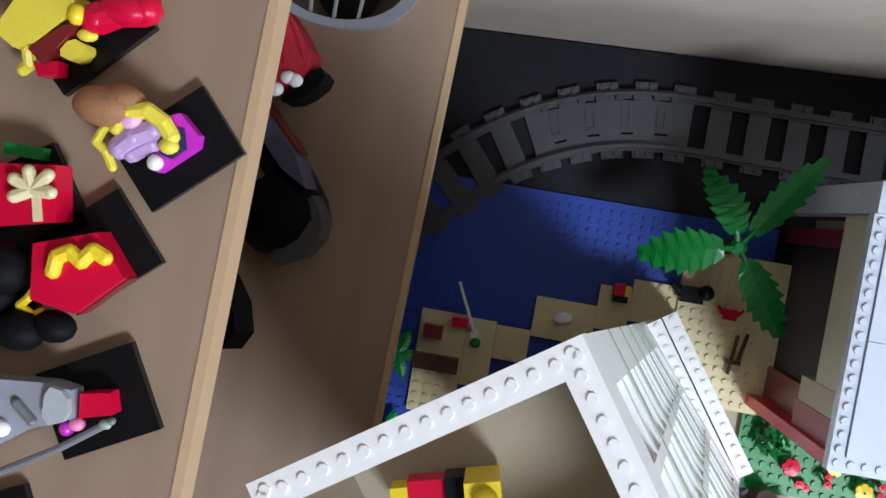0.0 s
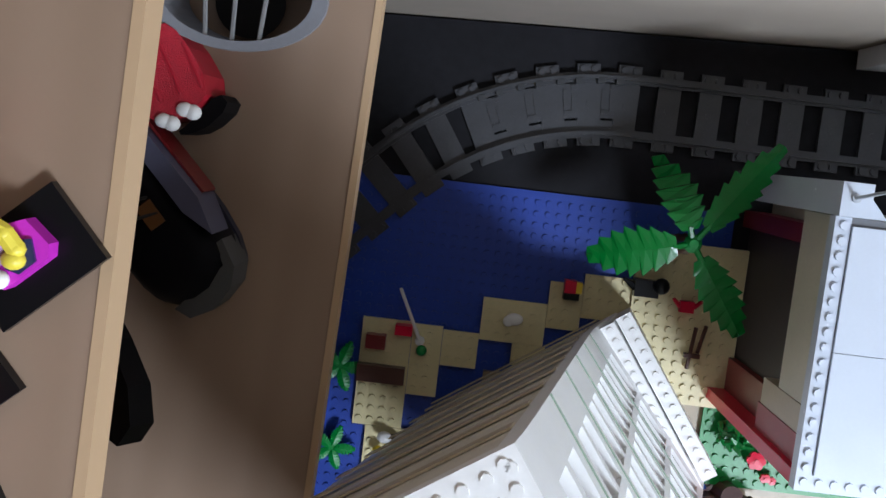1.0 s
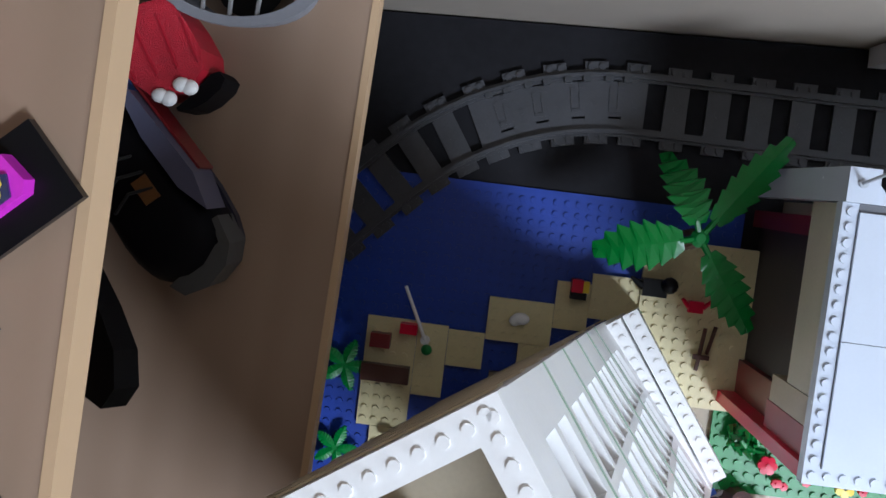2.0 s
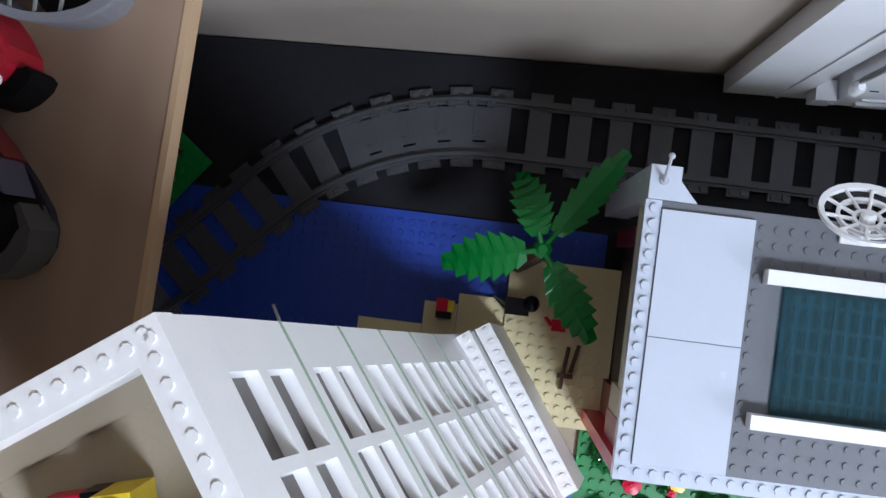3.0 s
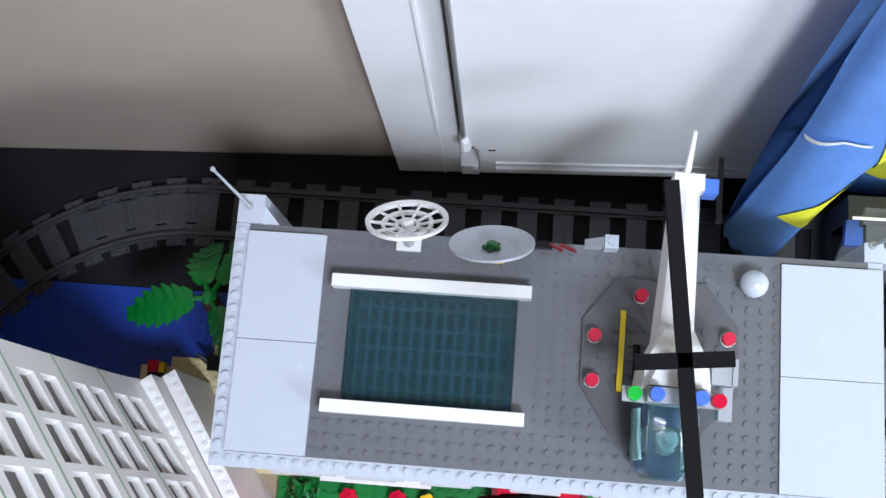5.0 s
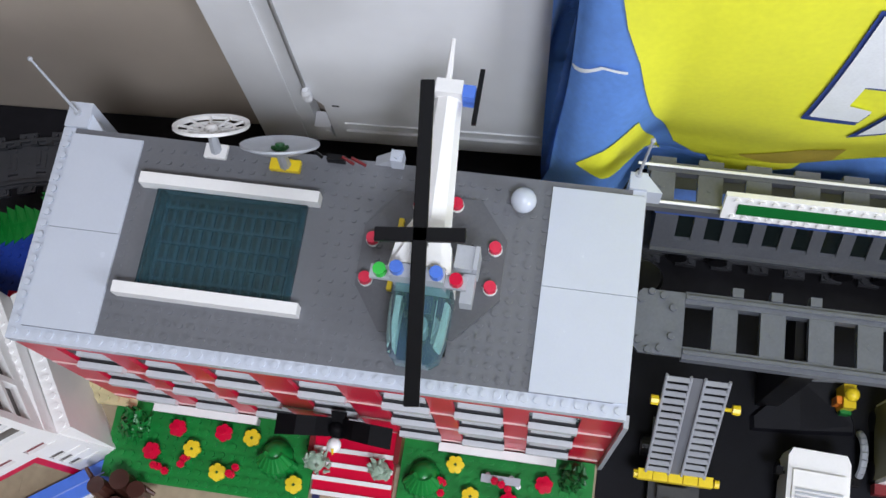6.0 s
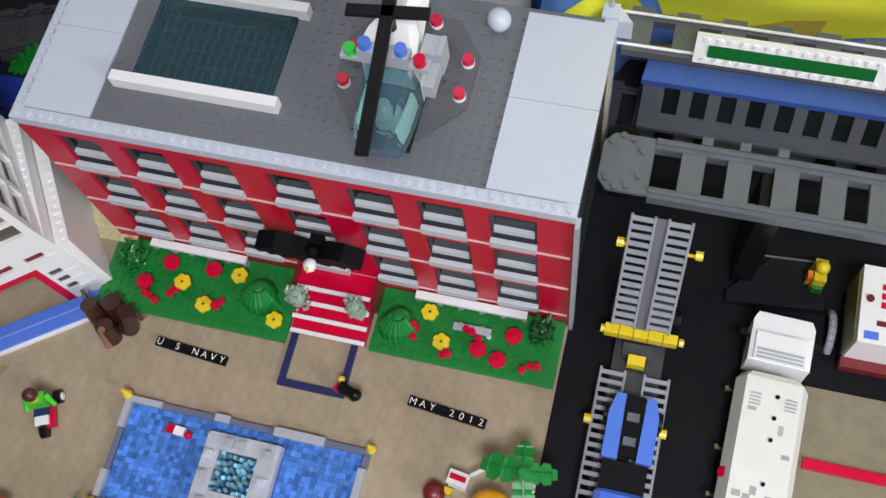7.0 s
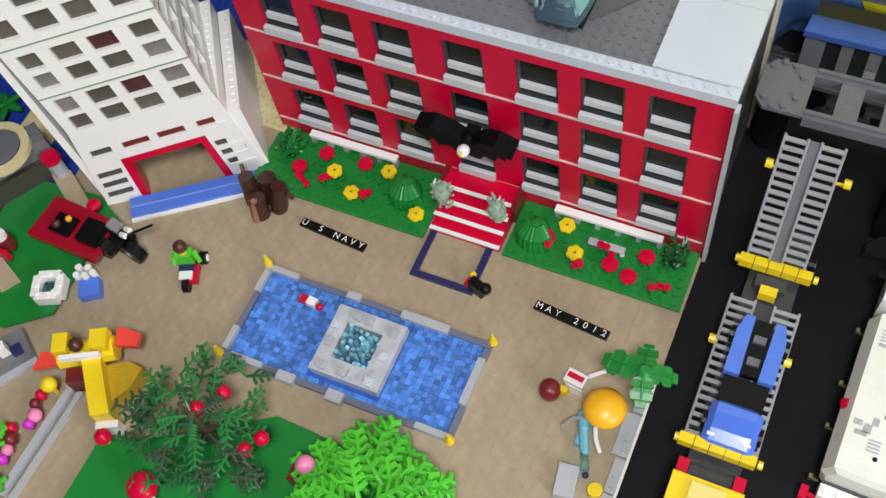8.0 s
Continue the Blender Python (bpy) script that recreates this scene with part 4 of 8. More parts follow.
tower_part("side_wall", side_cells(so, -0.0085, 0.0, 0.0061, TD), WHITE)
tower_part("side_wall", side_cells([], -TW, -TW + 0.006, 0.0061, TD), WHITE)
bm = bmesh.new()
box(bm, -TW + 0.0061, -0.0086, TD - 0.006, TD, 0, TH)
tower_part("back_wall", bm, mat("cream_white_plastic", (0.72, 0.67, 0.58)))
BAND = mat("tan_band_plastic", (0.50, 0.42, 0.30))
for k in range(9):
    bm = bmesh.new()
    z = 0.03 + k * 0.048
    box(bm, -TW, -0.0086, TD + 0.0001, TD + 0.0010, z, z + 0.010)
    tower_part("band", bm, BAND, None, "tan band on the back wall")
TINT = mat("tan_inner_plastic", (0.42, 0.36, 0.27))
bm = bmesh.new()
box(bm, -TW + 0.0062, -0.0100, 0.0062, TD - 0.0062, 0.385, 0.388)
tower_part("upper_floor", bm, TINT, None, "tan floor of the open top storey")
for b_ in ((-TW + 0.0061, -TW + 0.0075, 0.008, TD - 0.008), (-0.0116, -0.0102, 0.008, TD - 0.008), (-TW + 0.0076, -0.0117, TD - 0.0075, TD - 0.0062), (-TW + 0.0076, -0.0117, 0.0062, 0.0075)):
    bm = bmesh.new()
    box(bm, *b_, 0.3885, 0.458)
    tower_part("inner_lining", bm, TINT, None, "tan lining of the open top storey")
bm = bmesh.new()
slab(bm, -TW - 0.0003, 0.0003, -0.0003, TD + 0.0003, [(-TW + 0.0118, -0.0118, 0.0118, TD - 0.0118)], TH - 0.0095, TH + 0.0004)
tower_part("rim", bm, WHITE, None, "broad white studded rim of the open top")
DULL = mat("dull_green_plastic", (0.26, 0.34, 0.26))
for i, z in enumerate(LINES[1:-1]):
    for b_ in ((-TW - 0.0006, 0.0008, -0.0008, -0.0001), (0.0001, 0.0008, -0.0001, TD)):
        bm = bmesh.new()
        box(bm, *b_, z - 0.0006, z + 0.0004)
        tower_part("storey_line", bm, DULL, None, "thin green grey line between storeys")
bm = bmesh.new()
for i in range(16):
    for u, v in ((-TW + (i + 0.5) * TW / 16, 0.0058), (-0.0058, (i + 0.5) * TD / 16), (-TW + (i + 0.5) * TW / 16, TD - 0.0058), (-TW + 0.0058, (i + 0.5) * TD / 16)):
        stud(bm, u, v, TH + 0.0002, 0.0021, 0.0011)
tagged(tower_part("rim_studs", bm, WHITE), kind="stuff")
INNER = mat("grey_brown_blind_plastic", (0.100, 0.087, 0.075), vary=0.25, scale=90, random_tone=0.2)
GPANE = mat("pale_grey_blind_plastic", (0.20, 0.18, 0.175), vary=0.3, scale=110)
DPANE = mat("maroon_blind_plastic", (0.075, 0.022, 0.026), vary=0.3, scale=90)
# Dark tone stands in for the shaded interior behind the side windows.
DARKIN = mat("dark_opening_plastic", (0.085, 0.072, 0.065))
for i, c in enumerate(COLS):
    for j, (a_, b_) in enumerate(zip(LINES[:-2], LINES[1:-1])):
        for k, (z0, z1) in enumerate(pane_rows(a_, b_)):
            bm = bmesh.new()
            box(bm, c[0] + 0.0001, c[1] - 0.0001, 0.0034, 0.0050, z0 + 0.0001, z1 - 0.0001)
            tower_part("window_pane", bm, DPANE if i == 2 and k == 1 and j < 2 else GPANE if i in (0, 3) and (j + k) % 2 else INNER)
# These panes carry the interior's shade as their colour.
for c in VCOLS:
    for a_, b_ in zip(LINES[:-1], LINES[1:]):
        for z0, z1 in pane_rows(a_, b_):
            bm = bmesh.new()
            box(bm, -0.0070, -0.0056, c[0] + 0.0001, c[1] - 0.0001, z0 + 0.0001, z1 - 0.0001)
            tower_part("window_pane", bm, DARKIN)
frame_ = bmesh.new()
for b_ in ((-0.1048, -0.0985, 0.0, 0.0604), (-0.0362, -0.0297, 0.0, 0.0604), (-0.0985, -0.0362, 0.0535, 0.0604)):
    box(frame_, b_[0], b_[1], 0.0002, 0.016, b_[2], b_[3])
tower_part("entrance_frame", frame_, RED, None, "red entrance frame")
bm = bmesh.new()
box(bm, -0.0984, -0.0363, 0.050, 0.053, 0.0, 0.0534)
tower_part("lobby_back", bm, TAN)
for k, c in enumerate(COLS):
    bm = bmesh.new()
    box(bm, c[0] - 0.0009, c[1] + 0.0009, 0.0026, 0.0042, 0.0696, 0.0774)
    tower_part("lower_pane", bm, DRED if k else DARKIN)
for v_ in vents:
    bm = bmesh.new()
    box(bm, v_[0] + 0.0001, v_[1] - 0.0001, 0.0018, 0.0036, v_[2] + 0.0001, v_[3] - 0.0001)
    tower_part("vent_backing", bm, DARKIN)
for u0, u1, z1 in ((-0.0140, -0.0020, 0.0920), (-0.0019, 0.0088, 0.0770)):
    bm = bmesh.new()
    box(bm, u0, u1, 0.001, 0.122, 0.0, z1)
    for i in range(15):
        stud(bm, u1 - 0.0045, 0.001 + (i + 0.5) * 0.121 / 15, z1 - 0.0002, 0.0022, 0.0014)
    for v in bm.verts:
        p = TO + TA * (v.co.x - 0.0065 * max(0.0, 1 - v.co.z / 0.078)) + TN * v.co.y + TL * v.co.z
        v.co = Vector((p.x, p.y, max(p.z, 0.0012 + 0.03 * v.co.z)))
    part("buttress", bm, WHITE, tower, "white stepped buttress")
SKYB = mat("pale_blue_plastic", (0.25, 0.36, 0.80))
strip = thing("forecourt_strip", pose(0, 0, 0), "blue forecourt strip with white edge before the tower", "strip")
for v0, v1, h, m_ in ((-0.0205, -0.0012, 0.0085, MBLUE), (-0.0236, -0.0207, 0.0062, WHITE), (-0.0112, -0.0101, 0.0090, SKYB)):
    bm = bmesh.new()
    A2, N2 = Vector((0.819, 0.574)), Vector((-0.574, 0.819))
    o2 = Vector((0.0074, -0.0435))
    prism(bm, [tuple(o2 + A2 * u + N2 * v) for u, v in ((-0.1245, v0), (-0.0105 if m_ is not WHITE else 0.001, v0), (-0.0105 if m_ is not WHITE else 0.001, v1), (-0.1245, v1))], 0.0034, h)
    part("strip_plate", bm, m_, strip)
fig = Mix()
fig.add(YELLOW, box, -0.0060, 0.0080, -0.011, 0.008, 0, 0.026).add(BLACK, box, -0.0140, -0.0061, -0.008, 0.008, 0, 0.015).add(RED, box, -0.0290, -0.0141, -0.006, 0.007, 0, 0.012).add(YELLOW, box, -0.0360, -0.0291, -0.006, 0.005, 0, 0.013).add(BLUE, box, -0.020, -0.006, -0.020, -0.0111, 0, 0.010).add(YELLOW, ball, (0.002, 0.001, 0.0275), 0.005)
top_place = leaned(Vector((-0.09, 0.05, 0.3885)))
fig.done("toy_machine", pose(-0.192, 0.000, top_place.z + 0.001, 0, 0, 15), "red black and yellow toy on the open tower top", "toy")

# bench by the tower
bench = thing("log_seat", pose(0.0190, -0.0755, 0.0034) @ Matrix.Scale(0.98, 4), "dark brown toy log seat beside the tower", "seat")
DBROWN = mat("dark_reddish_brown_plastic", (0.050, 0.016, 0.011), vary=0.2, scale=120)
for x, y, r, h, tx, ty in ((0.004, -0.012, 0.0088, 0.022, 0.000, 0.003), (-0.0075, -0.002, 0.0082, 0.030, -0.004, 0.006), (0.0165, -0.001, 0.0080, 0.029, 0.004, 0.006), (0.0045, 0.007, 0.0095, 0.026, 0.0, 0.004)):
    bm = bmesh.new()
    frustum(bm, (x, y, 0), (x + tx, y + ty, h), r, r * 0.86, 12)
    part("log", bm, DBROWN, bench, bevel=0.0008)
# Paler strip puts the front log's highlight into colour.
bm = bmesh.new()
frustum(bm, (0.0042, -0.0195, 0.0010), (0.0042, -0.0130, 0.0245), 0.0036, 0.0030, 8)
part("pale_strip", bm, mat("highlight_brown_plastic", (0.30, 0.14, 0.09)), bench, "paler brown strip in place of the log's highlight")
for a_, b_ in (((0.018, 0.010, 0.020), (0.032, 0.004, 0.016)), ((-0.018, 0.008, 0.020), (-0.024, 0.016, 0.026))):
    bm = bmesh.new()
    frustum(bm, a_, b_, 0.0022, 0.0016, 6)
    part("twig", bm, BROWN, bench)

# ---- plaza ----
blue_frame = thing("blue_outline", pose(0.169, -0.0965, 0.0034), "dark blue tile outline on the plaza", "floor tiles")
for b_ in ((0, 0.0555, 0, 0.0055), (0, 0.0055, 0.0057, 0.0440), (0.0500, 0.0555, 0.0057, 0.0440)):
    bm = bmesh.new()
    box(bm, *b_, 0.0, 0.0030)
    part("tile", bm, NAVY, blue_frame)


def lettering(words, x, y, turn):
    t_ = thing("letter_tiles", pose(x, y, 0.0034, 0, 0, turn), "black letter tiles with pale letters", "letter tiles", "letter tile rows")
    for i, ch in enumerate(words):
        bm = bmesh.new()
        box(bm, i * 0.0079 + 0.0002, i * 0.0079 + 0.0077, -0.0039, 0.0039, 0, 0.0030)
        tile = part("tile", bm, BLACK, t_)
        if ch != " ":
            cu = bpy.data.curves.new("letter", "FONT")
            cu.body, cu.size, cu.align_x, cu.align_y = ch, 0.0078, "CENTER", "CENTER"
            tmp = bpy.data.objects.new("letter", cu)
            me = bpy.data.meshes.new_from_object(tmp)
            bpy.data.objects.remove(tmp)
            me.materials.append(WHITE)
            lo = new("letter", me)
            lo.parent = tile
            lo.matrix_basis = pose(i * 0.0079 + 0.0039, 0, 0.0032)


lettering("U S NAVY", 0.061, -0.0825, -4.5)
lettering("MAY 2012", 0.275, -0.0865, -5.5)

pool = thing("pool", pose(0, 0, 0), "blue toy pool with grey edging and a fountain block", "pool")
X0, X1, Y0, Y1 = 0.056, 0.2575, -0.2165, -0.131
bm = bmesh.new()
box(bm, X0 + 0.005, X1 - 0.005, Y0 + 0.005, Y1 - 0.005, 0.0034, 0.0056)
part("pool_floor", bm, POOL, pool)
rnd = random.Random(3)
bm = bmesh.new()
for i in range(45):
    for j in range(18):
        x, y = X0 + 0.0058 + i * 0.00422, Y0 + 0.0054 + j * 0.00417
        if not (0.1282 < x + 0.002 < 0.1938 and -0.2055 < y + 0.002 < -0.1425):
            h = 0.0066 + rnd.uniform(0, 0.0010)
            tx, ty = rnd.uniform(-0.0004, 0.0004), rnd.uniform(-0.0004, 0.0004)
            vs = [bm.verts.new(c) for c in ((x, y, 0.0057), (x + 0.0041, y, 0.0057), (x + 0.0041, y + 0.0041, 0.0057), (x, y + 0.0041, 0.0057), (x, y, h - tx - ty), (x + 0.0041, y, h + tx - ty), (x + 0.0041, y + 0.0041, h + tx + ty), (x, y + 0.0041, h - tx + ty))]
            for f in ((4, 5, 6, 7), (0, 1, 5, 4), (1, 2, 6, 5), (2, 3, 7, 6), (3, 0, 4, 7)):
                bm.faces.new([vs[q] for q in f])
tagged(part("water_tiles", bm, mat("clear_blue_tile_plastic", (0.075, 0.225, 0.65), 0.12, vary=0.2, scale=90, island_tone=0.40), pool), kind="stuff")
segs = [(X0, X0 + 0.03, Y1 - 0.005, Y1, 0), (X0 + 0.03, X0 + 0.075, Y1 - 0.005, Y1, 1), (X0 + 0.075, X0 + 0.087, Y1 - 0.005, Y1 + 0.001, 0), (X0 + 0.087, X0 + 0.124, Y1 - 0.005, Y1, 1), (X0 + 0.124, X0 + 0.165, Y1 - 0.006, Y1 + 0.001, 0), (X0 + 0.165, X1, Y1 - 0.005, Y1, 1),
        (X0, X0 + 0.010, Y0, Y0 + 0.005, 1), (X0 + 0.010, X0 + 0.038, Y0, Y0 + 0.005, 0), (X0 + 0.038, X0 + 0.053, Y0, Y0 + 0.005, 1), (X0 + 0.053, X0 + 0.068, Y0 - 0.003, Y0 + 0.005, 0), (X0 + 0.068, X0 + 0.097, Y0, Y0 + 0.005, 1), (X0 + 0.097, X0 + 0.111, Y0 - 0.004, Y0 + 0.005, 0), (X0 + 0.111, X1 - 0.03, Y0, Y0 + 0.005, 1), (X1 - 0.03, X1, Y0, Y0 + 0.005, 0),
        (X0, X0 + 0.005, Y0 + 0.0052, Y0 + 0.026, 0), (X0, X0 + 0.005, Y0 + 0.026, Y0 + 0.060, 1), (X0, X0 + 0.005, Y0 + 0.060, Y1 - 0.0052, 0), (X1 - 0.005, X1, Y0 + 0.0052, Y0 + 0.030, 1), (X1 - 0.006, X1, Y0 + 0.030, Y0 + 0.070, 0), (X1 - 0.005, X1, Y0 + 0.070, Y1 - 0.0052, 1)]
SLATE = mat("slate_blue_grey_plastic", (0.14, 0.16, 0.24))
for xa, xb, ya, yb, dark in segs:
    bm = bmesh.new()
    box(bm, xa + 0.0001, xb - 0.0001, ya, yb, 0.0034, 0.0085 if dark else 0.0118)
    part("edging", bm, SLATE if dark else LGREY, pool, "", bevel=0.0004)
for x, y in ((X0, Y1), (X1, Y1), (X0 + 0.001, Y0), (X1, Y0)):
    bm = bmesh.new()
    frustum(bm, (x, y, 0.0118), (x, y, 0.024), 0.0042, 0.0010, 8)
    part("corner_cone", bm, YELLOW, pool, "yellow corner cone")
fount = new("fountain")
fount.parent = pool
tagged(fount, "pale grey square fountain with clear water")
bm = bmesh.new()
slab(bm, 0.1315, 0.1910, -0.2030, -0.1445, [(0.1440, 0.1750, -0.1885, -0.1575)], 0.0057, 0.0150)
for x, y in ((0.134, -0.148), (0.186, -0.148), (0.134, -0.200), (0.186, -0.200), (0.184, -0.191), (0.136, -0.160), (0.166, -0.198), (0.175, -0.199)):
    stud(bm, x, y, 0.0149)
part("basin", bm, mat("worn_pale_grey_plastic", (0.47, 0.49, 0.53), vary=0.22, scale=110), fount)
rnd = random.Random(44)
for k in range(9):
    bm = bmesh.new()
    a_ = k * 2 * math.pi / 9 + rnd.uniform(-0.2, 0.2)
    e_ = max(abs(math.cos(a_)), abs(math.sin(a_)))
    x, y = 0.160 + 0.0235 * math.cos(a_) / e_, -0.174 + 0.0235 * math.sin(a_) / e_
    box(bm, x - 0.0035, x + 0.0035, y - 0.0035, y + 0.0035, 0.0151, 0.0178)
    stud(bm, x, y, 0.0177)
    part("rim_block", bm, LGREY if k % 4 else TILE, fount, bevel=0.0003)
bm = bmesh.new()
rnd = random.Random(4)
for i in range(6):
    for j in range(6):
        x, y = 0.1466 + i * 0.0052, -0.1860 + j * 0.0052
        frustum(bm, (x, y, 0.0058), (x + rnd.uniform(-0.002, 0.002), y + rnd.uniform(-0.002, 0.002), 0.0120 + rnd.uniform(0, 0.006)), 0.0026, 0.0018, 6)
tagged(part("fountain_water", bm, mat("pale_aqua_water_plastic", (0.22, 0.50, 0.60), 0.12, vary=0.2, island_tone=0.55), fount), kind="stuff")
boat = Mix()
boat.add(RED, box, -0.009, -0.003, -0.003, 0.003, 0, 0.004).add(WHITE, box, -0.0029, 0.004, -0.003, 0.003, 0, 0.005).add(RED, ball, (0.007, -0.001, 0.0025), 0.0028)
boat.done("toy_boat", pose(0.1065, -0.1500, 0.0078, 0, 0, -3) @ Matrix.Scale(1.15, 4), "red and white toy boat in the pool", "toy boat")
dog = Mix()
dog.add(BLACK, box, -0.010, 0.004, -0.004, 0.004, 0.003, 0.013).add(BLACK, ball, (0.006, 0, 0.015), 0.0052).add(RED, box, -0.013, -0.0101, -0.005, 0.003, 0.002, 0.010).add(YELLOW, ball, (-0.012, 0.005, 0.010), 0.003).add(BLACK, box, -0.009, 0.004, -0.0038, 0.0038, 0, 0.0029)
dog.done("toy_animal", pose(0.231, -0.093, 0.0066, 0, 0, -20), "black and red toy animal on the plaza", "toy animal")

fig = Mix()
fig.add(LIME, box, -0.008, 0.008, -0.005, 0.005, 0.012, 0.026).add(BROWN, ball, (0, 0.001, 0.034), 0.0065).add(SKIN, frustum, (0, 0, 0.026), (0, 0, 0.031), 0.004, 0.004, 10)
fig.add(NAVY, box, -0.007, 0.007, -0.012, 0.004, 0.005, 0.0119).add(RED, box, -0.004, 0.010, -0.022, -0.004, 0.004, 0.010).add(WHITE, box, -0.006, 0.006, -0.020, -0.012, 0.0101, 0.0125).add(LIME, frustum, (0.009, 0.002, 0.024), (0.014, -0.006, 0.016), 0.0026, 0.0022, 8).add(LIME, frustum, (-0.009, 0.002, 0.024), (-0.010, -0.007, 0.016), 0.0026, 0.0022, 8).add(WHITE, frustum, (0.0161, 0.004, 0.0062), (0.0175, 0.004, 0.0062), 0.0034, 0.0034, 10)
fig.add(BLACK, frustum, (-0.003, -0.024, 0.0062), (0.003, -0.024, 0.0062), 0.0062, 0.0062, 14).add(BLACK, frustum, (0.010, 0.004, 0.0062), (0.016, 0.004, 0.0062), 0.0062, 0.0062, 14)
fig.done("toy_figure", pose(-0.0095, -0.1530, 0.0034, 0, 0, 24) @ Matrix.Scale(0.92, 4), "toy figure in green on a red scooter", "toy figure")

# umbrella, plants and bits at the road side of the plaza
um = thing("parasol", pose(0.357, -0.158, 0.0034), "bright orange yellow toy parasol", "parasol")
bm = bmesh.new()
lathe(bm, (0, 0, 0.026), ((0.0158, 0.0), (0.0160, 0.002), (0.012, 0.006), (0.006, 0.0085), (0.002, 0.0092)), 24)
part("canopy", bm, GOLD, um, smooth=True)
bm = bmesh.new()
frustum(bm, (0, 0, 0), (0, 0, 0.026), 0.0015, 0.0015, 8)
part("pole", bm, BROWN, um)
pot = thing("barrel", pose(0.312, -0.152, 0.0034), "reddish brown toy barrel on the plaza", "barrel")
bm = bmesh.new()
lathe(bm, (0, 0, 0), ((0.006, 0), (0.0082, 0.004), (0.0085, 0.009), (0.007, 0.014), (0.004, 0.016)), 14)
part("barrel_body", bm, DRED, pot, smooth=True)
bits = Mix()
bits.add(WHITE, box, -0.010, 0.006, -0.005, 0.006, 0.012, 0.016).add(RED, box, -0.0085, 0.004, -0.001, 0.003, 0.0161, 0.0175).add(WHITE, box, -0.008, 0.006, -0.0058, -0.0051, 0, 0.0119).add(WHITE, frustum, (0.006, 0.006, 0.016), (0.020, 0.020, 0.020), 0.0018, 0.0014, 6).add(BROWN, ball, (0.021, 0.022, 0.018), 0.005).add(YELLOW, box, -0.010, -0.004, -0.012, -0.007, 0, 0.010)
bits.done("toy_cart", pose(0.330, -0.140, 0.0034, 0, 0, -8), "white and red toy cart on the plaza", "toy cart")
fig = Mix()
TEALP = mat("teal_blue_plastic", (0.15, 0.47, 0.60))
fig.add(TEALP, tube, [(0.0, 0.010, 0.010), (0.004, 0.000, 0.010)], 0.0040).add(TEALP, tube, [(0.0045, -0.002, 0.010), (0.0105, -0.016, 0.008)], 0.0034).add(AQUA, tube, [(0.0110, -0.018, 0.008), (0.0150, -0.027, 0.0055)], 0.0030).add(NAVY, ball, (0.0165, -0.031, 0.0040), 0.0026)
fig.add(SILVER, tube, [(-0.0105, -0.0050, 0.015), (-0.0060, 0.0020, 0.016), (0.0, 0.0055, 0.0165), (0.0065, 0.0065, 0.016), (0.0115, 0.0040, 0.015)], 0.0012, 6).add(WHITE, tube, [(0.0120, 0.0030, 0.012), (0.0150, -0.0050, 0.011), (0.0205, -0.0125, 0.010)], 0.0017).add(TEALP, box, 0.001, 0.008, -0.012, 0.006, 0, 0.008)
fig.done("toy_figure", pose(0.342, -0.172, 0.0034), "teal toy figure with a grey pickaxe", "toy figure")
pb_ = thing("plaza_block", pose(0.342, -0.226, 0.0034, 0, 0, 8), "pale grey toy block on the plaza", "block")
bm = bmesh.new()
box(bm, 0, 0.015, 0, 0.024, 0, 0.0096)
part("block", bm, LGREY, pb_, bevel=0.0006)
yb = thing("yellow_pot", pose(0.369, -0.212, 0.0034), "yellow toy pot near the kerb", "pot")
bm = bmesh.new()
lathe(bm, (0, 0, 0), ((0.005, 0), (0.006, 0.006), (0.0055, 0.010), (0.003, 0.0102)), 12)
part("pot_body", bm, YELLOW, yb)


def leaf_plate(bm, base, direction, length, width, droop, n=7, tooth=0.25):
    """A toothed plastic leaf with a raised rib, from base along direction."""
    d = Vector(direction).normalized()
    s_ = Vector((-d.y, d.x, 0)).normalized()
    top, low = [], []
    rows = []
    for i in range(2 * n + 1):
        t = i / (2 * n)
        w = width * math.sin(math.pi * min(1, 0.12 + 0.88 * t)) ** 0.7 * (1 if i % 2 else 1 - tooth)
        w = max(w, 0.0008)
        c = Vector(base) + d * length * t - Vector((0, 0, droop * t * t))
        back = d * (length * 0.06 if i % 2 else 0)
        rows.append([bm.verts.new(c + s_ * w + back), bm.verts.new(c + Vector((0, 0, 0.0012))), bm.verts.new(c - s_ * w + back), bm.verts.new(c - s_ * w * 0.95 + back - Vector((0, 0, 0.0014))), bm.verts.new(c + s_ * w * 0.95 + back - Vector((0, 0, 0.0014)))])
    for a_, b_ in zip(rows, rows[1:]):
        for i in range(5):
            bm.faces.new((a_[i], a_[(i + 1) % 5], b_[(i + 1) % 5], b_[i]))
    bm.faces.new(rows[0])
    bm.faces.new(rows[-1])


